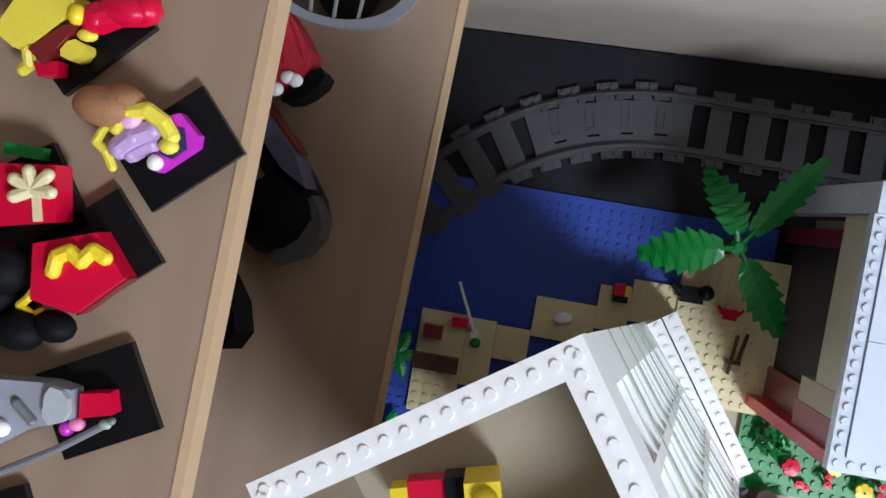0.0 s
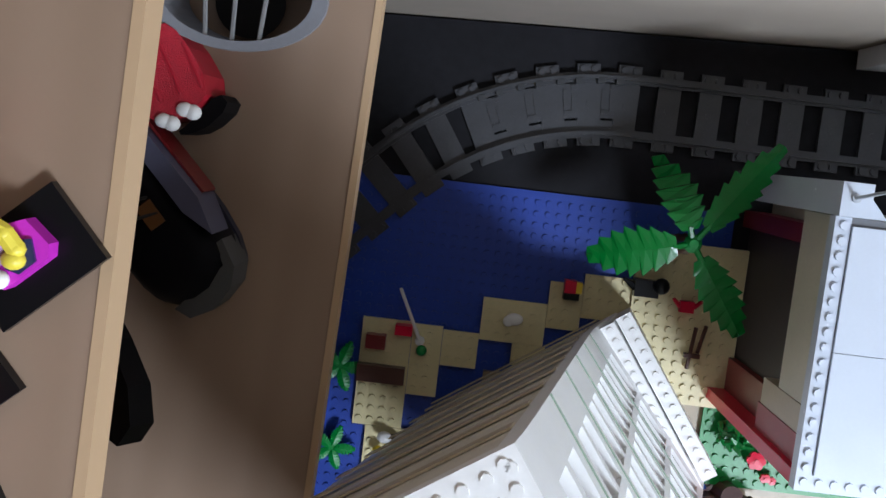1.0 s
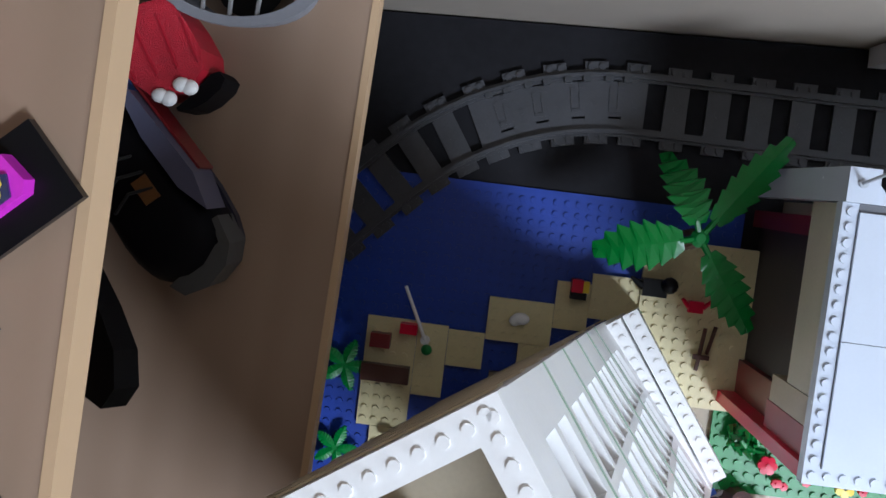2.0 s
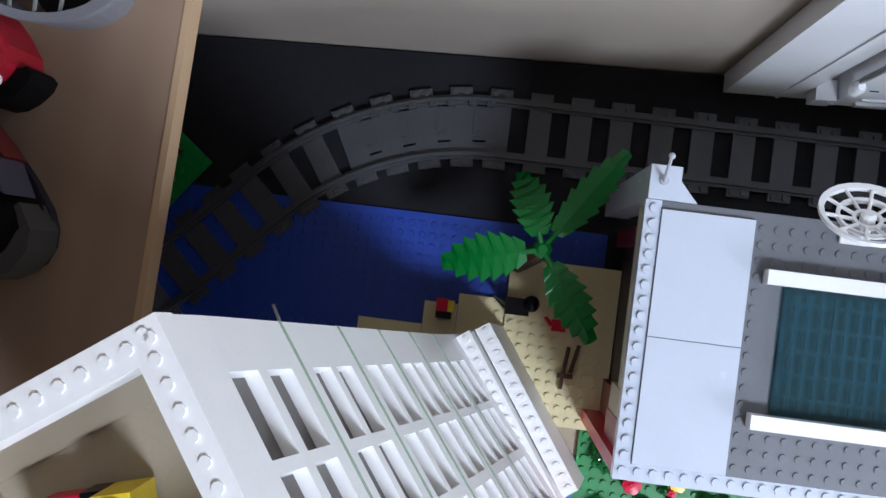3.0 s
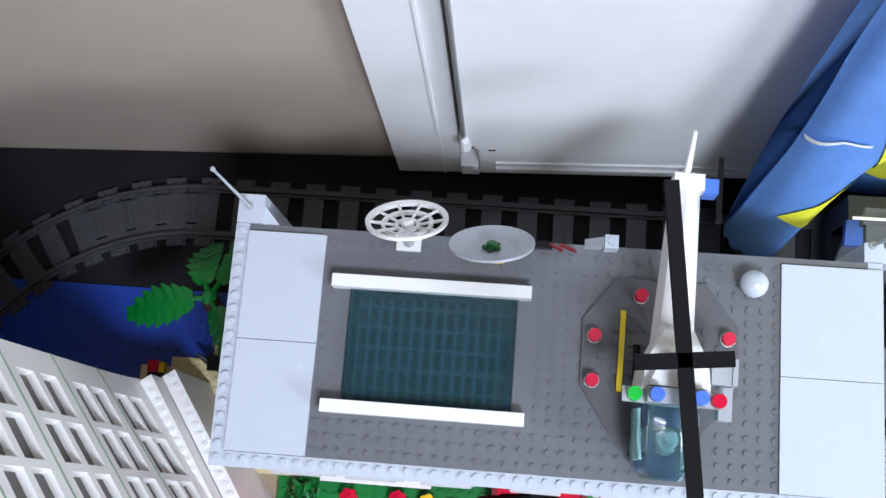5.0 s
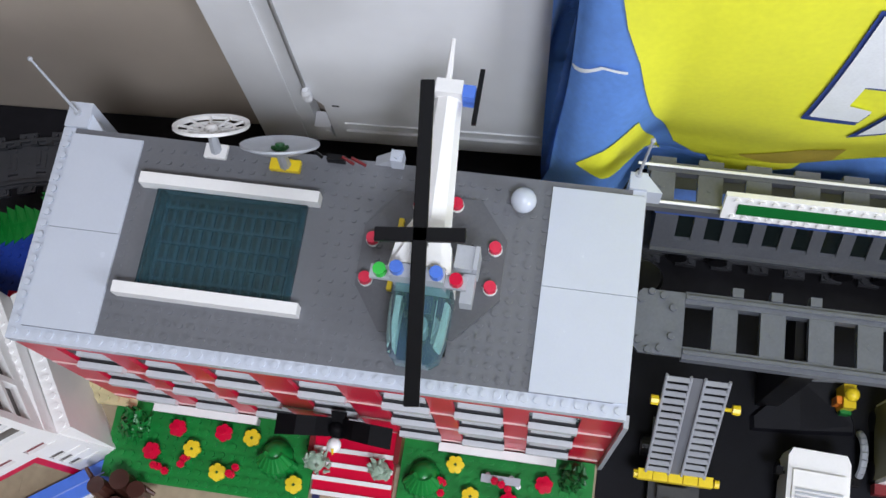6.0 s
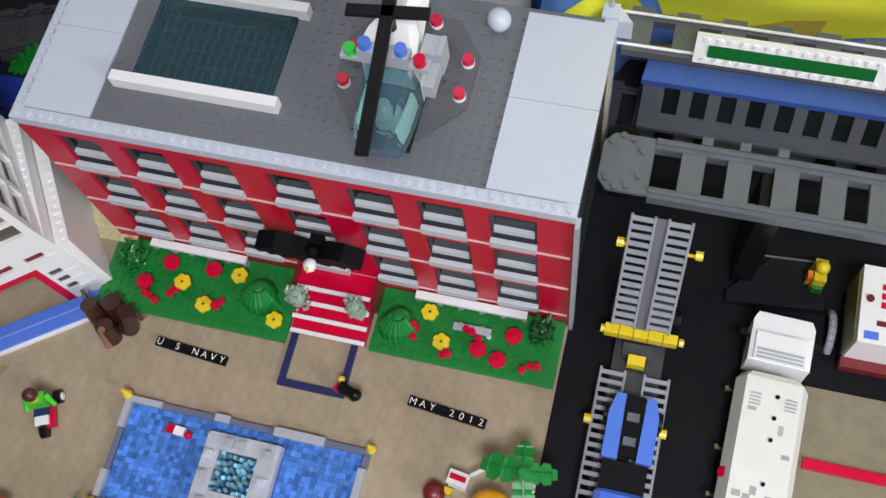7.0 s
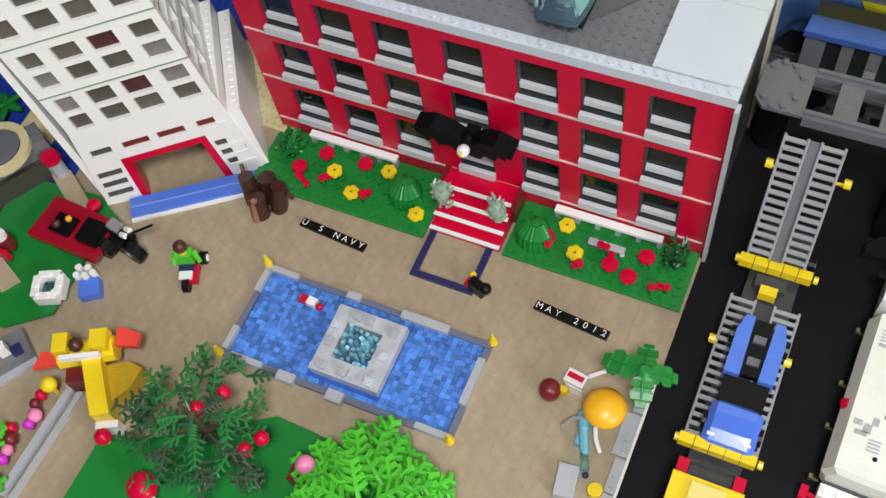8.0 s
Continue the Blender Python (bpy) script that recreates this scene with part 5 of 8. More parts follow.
def palm(name, x, y, z, h, tips, width, label, lean=(0, 0), tooth=0.30, lobes=8, leaf=None):
    p = thing(name, pose(x, y, z), label, "palm tree")
    n = max(3, int(h / 0.012))
    for k in range(n):
        bm = bmesh.new()
        t0, t1 = k / n, (k + 1) / n
        a_ = Vector((lean[0] * (t0 - 1), lean[1] * (t0 - 1), h * t0))
        b_ = Vector((lean[0] * (t1 - 1), lean[1] * (t1 - 1), h * t1 - 0.0004))
        frustum(bm, a_, b_, 0.0068, 0.0052, 10)
        part("trunk_segment", bm, BROWN, p)
    for tx, ty, dz, wide in tips:
        bm = bmesh.new()
        v = Vector((tx - x, ty - y, 0))
        L = v.length
        leaf_plate(bm, v.normalized() * 0.16 * L + Vector((0, 0, h + 0.004)), v, L * 0.84, width * wide, dz, lobes, tooth)
        frustum(bm, (0, 0, h + 0.002), v.normalized() * 0.20 * L + Vector((0, 0, h + 0.004)), 0.0022, 0.0020, 6)
        part("leaf", bm, leaf or GREEN, p)
    bm = bmesh.new()
    lathe(bm, (0, 0, h - 0.001), ((0.005, 0), (0.006, 0.003), (0.003, 0.007)), 10)
    part("hub", bm, GREEN, p)


# Leaf green is darkened; shade on the palm is put into the colour.
palm("palm_tree", -0.0454, 0.1141, 0.0098, 0.087, ((-0.108, 0.0985, 0.017, 1.0), (-0.001, 0.180, -0.008, 0.72), (-0.063, 0.167, 0.074, 0.85), (-0.0080, 0.060, 0.004, 0.85)), 0.0165, "toy palm tree with four green leaves on sand", (0.012, 0.01), 0.27, 7, mat("shaded_leaf_green_plastic", (0.004, 0.165, 0.024), 0.25))
def frond(bm, base, turn, length, rise, r, pairs=3, side=0.34):
    """A flat plastic frond: a bent stem with blunt side lobes, each a little drooping."""
    d = Vector((math.cos(turn), math.sin(turn), 0))
    e = Vector((-d.y, d.x, 0))
    base = Vector(base)
    at = [base + d * length * t + Vector((0, 0, rise * t * (1.4 - 0.7 * t))) for t in (0.0, 0.35, 0.7, 1.0)]
    for a_, b_ in zip(at, at[1:]):
        frustum(bm, a_, b_, r, r * 0.9, 6)
    for k in range(pairs):
        t = 0.30 + 0.62 * k / max(1, pairs - 1)
        p_ = base + d * length * t + Vector((0, 0, rise * t * (1.4 - 0.7 * t)))
        reach = length * side * (1.1 - 0.55 * t)
        for sgn in (-1, 1):
            q_ = p_ + (e * sgn * 0.86 + d * 0.55) * reach - Vector((0, 0, 0.0012))
            frustum(bm, p_, q_, r * 0.95, r * 1.05, 6)


sp = thing("small_palm", pose(0.376, -0.131, 0.0034), "small toy palm with broad green leaves by the road", "palm tree")
for k in range(4):
    bm = bmesh.new()
    frustum(bm, (0, 0, 0.0125 * k), (0, 0, 0.0125 * k + 0.0121), 0.0062, 0.0050, 10)
    part("trunk_segment", bm, BROWN, sp)
for turn, ln in ((176, 0.031), (12, 0.024), (98, 0.024), (282, 0.025)):
    bm = bmesh.new()
    c_, s_ = math.cos(radians(turn)), math.sin(radians(turn))
    low, high = [], []
    for u, v in ((0.0, 0.16), (0.18, 0.22), (0.26, 0.42), (0.44, 0.44), (0.50, 0.30), (0.60, 0.46), (0.80, 0.42), (0.84, 0.24), (1.0, 0.20), (1.0, -0.20), (0.84, -0.24), (0.80, -0.42), (0.60, -0.46), (0.50, -0.30), (0.44, -0.44), (0.26, -0.42), (0.18, -0.22), (0.0, -0.16)):
        x, y, z = ln * (u * c_ - v * 0.72 * s_), ln * (u * s_ + v * 0.72 * c_), 0.0535 - 0.007 * u * u - 0.004 * abs(v)
        low.append(bm.verts.new((x, y, z - 0.0018)))
        high.append(bm.verts.new((x, y, z)))
    for i in range(18):
        bm.faces.new((low[i], low[(i + 1) % 18], high[(i + 1) % 18], high[i]))
    for i in range(8):
        for row in (low, high):
            bm.faces.new((row[i], row[i + 1], row[16 - i], row[17 - i]))
    frustum(bm, (0.002 * c_, 0.002 * s_, 0.0537), (ln * 0.9 * c_, ln * 0.9 * s_, 0.0485), 0.0011, 0.0007, 6)
    part("leaf", bm, GREEN, sp)
bm = bmesh.new()
lathe(bm, (0, 0, 0.0500), ((0.005, 0), (0.006, 0.003), (0.003, 0.006)), 10)
part("hub", bm, GREEN, sp)

# lawn with tree, bright bush and creature at the south of the plaza
lawn = thing("park_lawn", pose(0, 0, 0), "dark green park lawn plate on the plaza", "lawn", "", "structure")
bm = bmesh.new()
prism(bm, [(0.0, -0.455), (0.002, -0.312), (0.032, -0.303), (0.125, -0.246), (0.255, -0.252), (0.262, -0.455)], 0.0064, 0.0082)
part("plate", bm, GREEN, lawn)


def layered(name, x, y, z, layers, r, material, stem, label, seed, pairs=3, side=0.34, loose=0, spread=0.05):
    """A toy tree or bush: a stem with layers of fronds (height, how many, length, rise) and loose ones round them."""
    r_ = random.Random(seed)
    t = thing(name, pose(x, y, z), label, "tree" if name == "apple_tree" else "bush")
    bm = bmesh.new()
    top = max(h for h, *_ in layers)
    frustum(bm, (0, 0, 0), (0, 0, top), 0.0052, 0.0030, 8)
    for k in range(5):
        an = k * 1.26 + 0.3
        frustum(bm, (0, 0, top * 0.35), (0.022 * math.cos(an), 0.022 * math.sin(an), top * 0.75), 0.0024, 0.0014, 6)
    part("trunk", bm, stem, t)
    for k in range(loose):
        an, rr = r_.uniform(0, 6.28), spread * math.sqrt(r_.random())
        bm = bmesh.new()
        frond(bm, (rr * math.cos(an), rr * math.sin(an), 0.010 + (top - 0.008) * (1 - 0.75 * (rr / spread) ** 2) * r_.uniform(0.7, 1.05)), an + r_.uniform(-1.5, 1.5), r_.uniform(0.016, 0.025), r_.uniform(-0.004, 0.008), r, 3, 0.40)
        part("frond", bm, r_.choice(material), t)
    for h, n, ln, rise in layers:
        start = r_.uniform(0, 6.28)
        for k in range(n):
            bm = bmesh.new()
            an = start + k * 2 * math.pi / n + r_.uniform(-0.22, 0.22)
            l_ = ln * r_.uniform(0.78, 1.08)
            frond(bm, (0.004 * math.cos(an), 0.004 * math.sin(an), h + r_.uniform(-0.002, 0.002)), an, l_, rise * r_.uniform(0.6, 1.3), r, pairs, side)
            part("frond", bm, r_.choice(material), t)
    return t


LEAFA, LEAFB, LEAFC = mat("leaf_green_plastic", (0.018, 0.105, 0.036)), mat("mid_green_plastic", (0.022, 0.19, 0.05)), mat("olive_leaf_plastic", (0.055, 0.080, 0.048))
apple = layered("apple_tree", 0.086, -0.280, 0.0082, ((0.018, 5, 0.044, 0.006), (0.036, 4, 0.036, 0.008), (0.052, 4, 0.020, 0.008)), 0.0012, (LEAFA, LEAFB, LEAFB, LEAFC), mat("olive_brown_plastic", (0.09, 0.075, 0.04)), "sparse dark green toy tree with red apples", 11, 5, 0.24, 52, 0.052)
for ax, ay, az in ((0.0075, 0.0265, 0.038), (-0.0035, 0.0075, 0.042), (0.0505, 0.0065, 0.036), (0.0425, -0.0055, 0.034)):
    bm = bmesh.new()
    ball(bm, (ax, ay, az), 0.0060, u=10, v=8)
    part("apple", bm, RED, apple, smooth=True)
LIMEB = mat("fresh_green_plastic", (0.055, 0.44, 0.030))
layered("bright_bush", 0.226, -0.293, 0.0082, ((0.012, 9, 0.056, 0.006), (0.024, 8, 0.048, 0.008), (0.036, 6, 0.034, 0.006)), 0.0023, (LIME, LIME, LIMEB), GREEN, "bright lime green toy foliage bush on the lawn", 12, 4, 0.30, 110, 0.050)
layered("bright_bush", -0.086, -0.383, 0.0034, ((0.010, 7, 0.036, 0.005), (0.018, 6, 0.030, 0.006), (0.026, 5, 0.020, 0.005)), 0.0022, (LIME, LIMEB), GREEN, "bright lime green toy foliage bush near the kerb", 13, 4, 0.30, 30, 0.030)
fig = Mix()
fig.add(DRED, box, -0.012, 0.010, -0.010, 0.008, 0, 0.018).add(DRED, frustum, (0, 0, 0.018), (0, 0, 0.026), 0.009, 0.007, 10).add(PINK, ball, (0.001, 0.002, 0.030), 0.0074)
fig.done("toy_figure", pose(0.1725, -0.2800, 0.0082), "dark red toy figure with a pink top", "toy figure")
fig = Mix()
fig.add(RED, ball, (0, 0, 0.012), 0.013, 0.012, 0.009).add(WHITE, box, 0.012, 0.020, -0.004, 0.004, 0.003, 0.012).add(RED, box, -0.008, 0.024, -0.008, -0.0041, 0, 0.008)
fig.done("toy_car", pose(0.0600, -0.3350, 0.0082, 0, 0, -30), "small red and white toy car on the lawn", "toy car")

CORAL = mat("coral_plastic", (0.88, 0.07, 0.05))
OCHRE = mat("dull_gold_plastic", (0.50, 0.33, 0.02), vary=0.2, scale=90)
bird = thing("toy_creature", pose(-0.033, -0.268, 0.0034, 0, 0, 28), "yellow toy creature with coral wings and white collar", "toy creature")
for nm, m_, pieces in (("body", YELLOW, ((prism, [(0.0, 0.0), (0.011, -0.047), (0.026, -0.047), (0.015, 0.0)], 0, 0.030),)), ("shoulder", YELLOW, ((frustum, (-0.022, 0.010, 0.020), (0.024, 0.012, 0.020), 0.0105, 0.0105, 10),)),
                       ("ear", YELLOW, ((box, -0.022, -0.010, 0.006, 0.022, 0.028, 0.038),)), ("ear", YELLOW, ((box, 0.008, 0.022, 0.006, 0.022, 0.028, 0.038),)), ("collar", WHITE, ((box, -0.016, 0.016, -0.0005, 0.0035, 0.0301, 0.036),)),
                       ("wing", CORAL, ((prism, [(-0.042, 0.0), (-0.0225, 0.002), (-0.0225, 0.012), (-0.036, 0.014)], 0.020, 0.025),)), ("wing", CORAL, ((prism, [(0.0245, 0.012), (0.042, 0.009), (0.044, 0.020), (0.028, 0.028), (0.0245, 0.026)], 0.020, 0.025),)),
                       ("foot", WHITE, ((box, 0.010, 0.028, -0.053, -0.0471, 0, 0.016),)), ("patch", DRED, ((box, -0.016, -0.0005, -0.013, -0.001, 0, 0.020),)), ("crest", BROWN, ((ball, (-0.004, 0.012, 0.034), 0.006),)), ("tail", OCHRE, ((prism, [(0.0226, -0.032), (0.036, -0.022), (0.045, -0.007), (0.034, 0.0), (0.0152, -0.001)], 0, 0.018),))):
    bm = bmesh.new()
    for p in pieces:
        p[0](bm, *p[1:])
    part(nm, bm, m_, bird, bevel=0.0 if nm == "crest" else 0.0012)
rnd = random.Random(21)
edge_ = thing("flower_bed", pose(-0.0585, -0.335, 0.0034, 0, 0, -2), "grey edged flower bed with pink and red flowers", "flower bed")
bm = bmesh.new()
box(bm, 0.010, 0.016, -0.045, 0.050, 0, 0.006)
box(bm, 0.020, 0.024, -0.045, 0.050, 0, 0.004)
part("edging", bm, LGREY, edge_)
for k in range(9):
    bm = bmesh.new()
    x, y = rnd.uniform(-0.014, 0.006), -0.03 + k * 0.008
    ball(bm, (x, y, 0.009), 0.0048 if k % 3 else 0.0062, u=8, v=6)
    frustum(bm, (x, y, 0), (x, y, 0.008), 0.0015, 0.0015, 6)
    part("flower_head", bm, (RED, MAGENTA, PINK, DRED)[k % 4], edge_)
for x, y, m_, l_ in ((-0.0550, -0.2925, YELLOW, "yellow toy ball on a stem"), (0.0105, -0.3130, RED, "red toy ball on a yellow stem")):
    f = thing("ball_flower", pose(x, y, 0.0034), l_, "toy ball")
    bm = bmesh.new()
    ball(bm, (0, 0, 0.017), 0.0068)
    part("ball", bm, m_, f, smooth=True)
    bm = bmesh.new()
    frustum(bm, (0, 0, 0), (0, 0, 0.012), 0.002, 0.002, 8)
    part("stem", bm, YELLOW, f)

# west side of the plaza: red carpet car, motorbike, well, stone structure
lg = thing("side_lawn", pose(0, 0, 0), "green plate with tan path west of the plaza", "lawn", "", "structure")
bm = bmesh.new()
prism(bm, [(-0.20, -0.128), (-0.122, -0.122), (-0.086, -0.140), (-0.100, -0.160), (-0.096, -0.236), (-0.13, -0.262), (-0.20, -0.262)], 0.0064, 0.0080)
part("plate", bm, GREEN, lg)
bm = bmesh.new()
prism(bm, [(-0.178, -0.118), (-0.160, -0.110), (-0.112, -0.140), (-0.120, -0.155)], 0.0082, 0.0120)
prism(bm, [(-0.196, -0.200), (-0.170, -0.206), (-0.140, -0.220), (-0.150, -0.235), (-0.196, -0.222)], 0.0082, 0.0120)
part("path", bm, TAN, lg)
car = Mix()
# Body red is darkened to hold the shade the car stands in.
car.add(mat("shaded_red_plastic", (0.36, 0.005, 0.022), 0.3), prism, [(-0.034, -0.020), (0.036, -0.019), (0.034, 0.020), (-0.032, 0.022)], 0.006, 0.014).add(BLACK, prism, [(0.014, -0.010), (0.033, -0.010), (0.033, 0.012), (0.014, 0.012)], 0.0141, 0.022).add(BLACK, box, -0.016, 0.004, -0.010, 0.008, 0.0141, 0.018).add(GOLD, ball, (-0.002, 0.004, 0.021), 0.003).add(BROWN, ball, (-0.010, -0.004, 0.020), 0.004).add(BLACK, box, -0.030, 0.030, -0.018, 0.018, 0.0, 0.0059)
car.done("toy_car", pose(-0.118, -0.164, 0.0082, 0, 0, -2), "open red toy car with black seats", "toy car")
bike = thing("motorbike", pose(-0.0715, -0.1600, 0.0034, 0, 0, -10) @ Matrix.Scale(1.2, 4), "black toy motorbike on the plaza", "motorbike")
for x, y in ((-0.010, -0.008), (0.012, 0.0)):
    bm = bmesh.new()
    frustum(bm, (x, y - 0.004, 0.009), (x, y + 0.004, 0.009), 0.009, 0.009, 16)
    part("wheel", bm, BLACK, bike)
bm = bmesh.new()
frustum(bm, (-0.012, 0.004, 0.014), (0.010, 0.006, 0.018), 0.004, 0.003, 8)
frustum(bm, (0.004, 0.004, 0.018), (0.018, 0.020, 0.022), 0.0012, 0.0010, 6)
part("frame", bm, BLACK, bike)
bm = bmesh.new()
box(bm, -0.012, -0.002, 0.002, 0.010, 0.018, 0.022)
part("seat", bm, SILVER, bike)
bm = bmesh.new()
frustum(bm, (-0.016, 0.001, 0.006), (-0.016, 0.010, 0.006), 0.006, 0.006, 12)
box(bm, -0.010, 0.006, -0.004, 0.008, 0.004, 0.0130)
part("engine", bm, BLACK, bike, bevel=0.0008)
for x, y in ((0.001, 0.0035), (0.001, 0.0085)):
    bm = bmesh.new()
    frustum(bm, (x, y, 0.0185), (x + 0.005, y, 0.0205), 0.0022, 0.0022, 8)
    part("headlight", bm, WHITE, bike)
bm = bmesh.new()
frustum(bm, (0.010, -0.0046, 0.009), (0.010, 0.0046, 0.009), 0.0030, 0.0030, 8)
part("hub", bm, SILVER, bike)
bm = bmesh.new()
frustum(bm, (0.004, 0.004, 0.018), (0.010, -0.010, 0.021), 0.0012, 0.0010, 6)
part("handlebar", bm, BLACK, bike)
rf = thing("ball_flower", pose(-0.113, -0.137, 0.0125), "red toy flower beside the tan path", "toy flower")
bm = bmesh.new()
lathe(bm, (0, 0, 0), ((0.0022, 0), (0.0022, 0.005), (0.0060, 0.006), (0.0062, 0.009), (0.003, 0.0105)), 12)
part("flower_head", bm, RED, rf)
rp = Mix()
rp.add(DRED, frustum, (0, 0, 0), (0, 0, 0.016), 0.0075, 0.0075, 12).add(WHITE, frustum, (0, 0, 0.0161), (0, 0, 0.021), 0.0062, 0.0062, 12).add(RED, box, -0.004, 0.010, -0.012, -0.0078, 0, 0.012)
rp.done("toy_post", pose(-0.168, -0.196, 0.0122), "red toy post with a white top", "toy post")
well = thing("well", pose(-0.1085, -0.2175, 0.0082, 0, 0, 24), "white square toy well with green centre", "well")
bm = bmesh.new()
slab(bm, -0.0135, 0.0135, -0.0135, 0.0135, [(-0.0065, 0.0065, -0.0065, 0.0065), (-0.0135, -0.0095, -0.0135, -0.0095), (0.0095, 0.0135, 0.0095, 0.0135), (-0.0135, -0.0095, 0.0095, 0.0135), (0.0095, 0.0135, -0.0135, -0.0095)], 0.0, 0.011)
for q in range(8):
    stud(bm, 0.0105 * math.cos(q * math.pi / 4), 0.0105 * math.sin(q * math.pi / 4), 0.0109)
part("ring", bm, WHITE, well)
bm = bmesh.new()
frustum(bm, (0, 0, 0), (0, 0, 0.005), 0.0078, 0.0078, 12)
part("water", bm, TEAL, well)
ck = thing("checker_block", pose(-0.0805, -0.2022, 0.0034, 0, 0, 34), "blue block with white round tops", "block")
bm = bmesh.new()
box(bm, -0.008, 0.010, -0.012, 0.004, 0, 0.010)
part("block", bm, MBLUE, ck)
for x, y in ((-0.008, 0.008), (-0.001, 0.006), (-0.006, 0.015), (0.002, 0.013), (0.006, 0.007)):
    bm = bmesh.new()
    frustum(bm, (x, y, 0.0), (x, y, 0.014), 0.0031, 0.0031, 8)
    part("round_top", bm, WHITE, ck)

stone = thing("stone_archway", pose(-0.205, -0.150, 0.0026, 0, 0, 58), "grey and tan toy stone archway with round disc", "archway")
bm = bmesh.new()
box(bm, -0.06, 0.055, -0.004, 0.020, 0.0, 0.046)
part("wall", bm, MGREY, stone, bevel=0.0006)
bm = bmesh.new()
lathe(bm, (0.018, 0.008, 0.0465), ((0.028, 0), (0.028, 0.006), (0.021, 0.0065), (0.020, 0.003)), 24)
part("tan_ring", bm, SAND, stone)
bm = bmesh.new()
lathe(bm, (0.018, 0.008, 0.0495), ((0.0195, 0), (0.0195, 0.003), (0.014, 0.0035)), 20)
part("disc", bm, DGREY, stone)
for x, y in ((0.050, -0.014), (-0.044, -0.016)):
    rb = new("red_roundel")
    rb.parent = stone
    bm = bmesh.new()
    frustum(bm, (x, y, 0), (x, y, 0.030), 0.0070, 0.0070, 12)
    part("post", bm, LGREY, rb)
    bm = bmesh.new()
    frustum(bm, (x, y, 0.0301), (x, y, 0.036), 0.0085, 0.0080, 14)
    part("cap", bm, RED, rb)
bm = bmesh.new()
box(bm, -0.058, 0.052, -0.0095, -0.0041, 0.0, 0.028)
part("dark_base", bm, mat("dark_brown_stone_plastic", (0.06, 0.05, 0.04)), stone)
pit = thing("toy_stall", pose(-0.128, -0.300, 0.0034, 0, 0, 55), "grey toy stall with blue and yellow goods", "stall")
bm = bmesh.new()
box(bm, -0.05, 0.045, -0.018, 0.010, 0, 0.012)
part("counter", bm, MGREY, pit)
bm = bmesh.new()
box(bm, -0.05, 0.045, -0.024, -0.0182, 0, 0.005)
part("kerb", bm, LGREY, pit)
rnd = random.Random(31)
for k in range(9):
    bm = bmesh.new()
    x, y = -0.040 + k * 0.0095, rnd.uniform(-0.012, 0.004)
    box(bm, x - 0.004, x + 0.004, y - 0.004, y + 0.004, 0.0121, 0.018 + rnd.uniform(0, 0.006))
    part("goods", bm, (BLUE, YELLOW, WHITE, NAVY, RED)[k % 5], pit, bevel=0.0004)

# ---- road: car transporter with its ramp, white lorry, bridge and station ----
def ladder(name, parent, x0, x1, y0, y1, za, zb, material, rungs):
    """A sloped ladder from (y0, za) to (y1, zb), as one part with rails and rungs."""
    bm = bmesh.new()
    for x in (x0, x1):
        frustum(bm, (x, y0, za), (x, y1, zb), 0.0013, 0.0013, 6)
    for k in range(rungs):
        t = (k + 0.5) / rungs
        y, z = y0 + (y1 - y0) * t, za + (zb - za) * t
        box(bm, x0, x1, y - 0.0016, y + 0.0016, z - 0.0010, z + 0.0010)
    return part(name, bm, material, parent)


STEEL = mat("dull_grey_plastic", (0.33, 0.34, 0.37))
trans = thing("car_transporter", pose(0.0608, 0, 0) @ Matrix.Diagonal((0.86, 1, 1, 1)), "grey and yellow toy car transporter with raised ramp", "toy lorry")
ramp = new("ramp")
ramp.parent = trans
for x0, x1 in ((0.4140, 0.4330), (0.4440, 0.4630)):
    ladder("ladder", ramp, x0, x1, -0.005, 0.050, 0.040, 0.122, STEEL, 14)
bm = bmesh.new()
v8 = [bm.verts.new(c) for c in ((0.4345, -0.004, 0.036), (0.4425, -0.004, 0.036), (0.4425, 0.050, 0.118), (0.4345, 0.050, 0.118), (0.4345, -0.004, 0.039), (0.4425, -0.004, 0.039), (0.4425, 0.050, 0.121), (0.4345, 0.050, 0.121))]
for f in ((3, 2, 1, 0), (4, 5, 6, 7), (0, 1, 5, 4), (1, 2, 6, 5), (2, 3, 7, 6), (3, 0, 4, 7)):
    bm.faces.new([v8[i] for i in f])
part("spine", bm, DGREY, ramp)
for y in (-0.010, -0.163):
    bar = new("yellow_crossbar")
    bar.parent = trans
    for k in range(5):
        bm = bmesh.new()
        x = 0.4085 + k * 0.0128
        box(bm, x, x + 0.0122, y, y + 0.0075, 0.0260, 0.0350)
        part("brick", bm, YELLOW, bar, bevel=0.0005)
    for x in (0.405, 0.4735):
        bm = bmesh.new()
        frustum(bm, (x, y + 0.0037, 0.031), (x + 0.004, y + 0.0037, 0.031), 0.0032, 0.0032, 8)
        part("pin", bm, YELLOW, bar)
for y in (-0.018, ):
    bm = bmesh.new()
    box(bm, 0.4270, 0.4540, y - 0.004, y + 0.006, 0.0200, 0.0258)
    part("cross_plate", bm, SOOT, trans)
    bm = bmesh.new()
    box(bm, 0.4330, 0.4480, y - 0.012, y - 0.0042, 0.0200, 0.0300)
    part("coupling", bm, YELLOW, trans, bevel=0.0005)
for x0, x1 in ((0.4120, 0.4330), (0.4500, 0.4710)):
    ladder("deck_ladder", trans, x0, x1, -0.154, -0.034, 0.024, 0.024, STEEL, 17)
bm = bmesh.new()
box(bm, 0.4345, 0.4485, -0.150, -0.034, 0.0170, 0.0225)
part("deck_spine", bm, SOOT, trans)
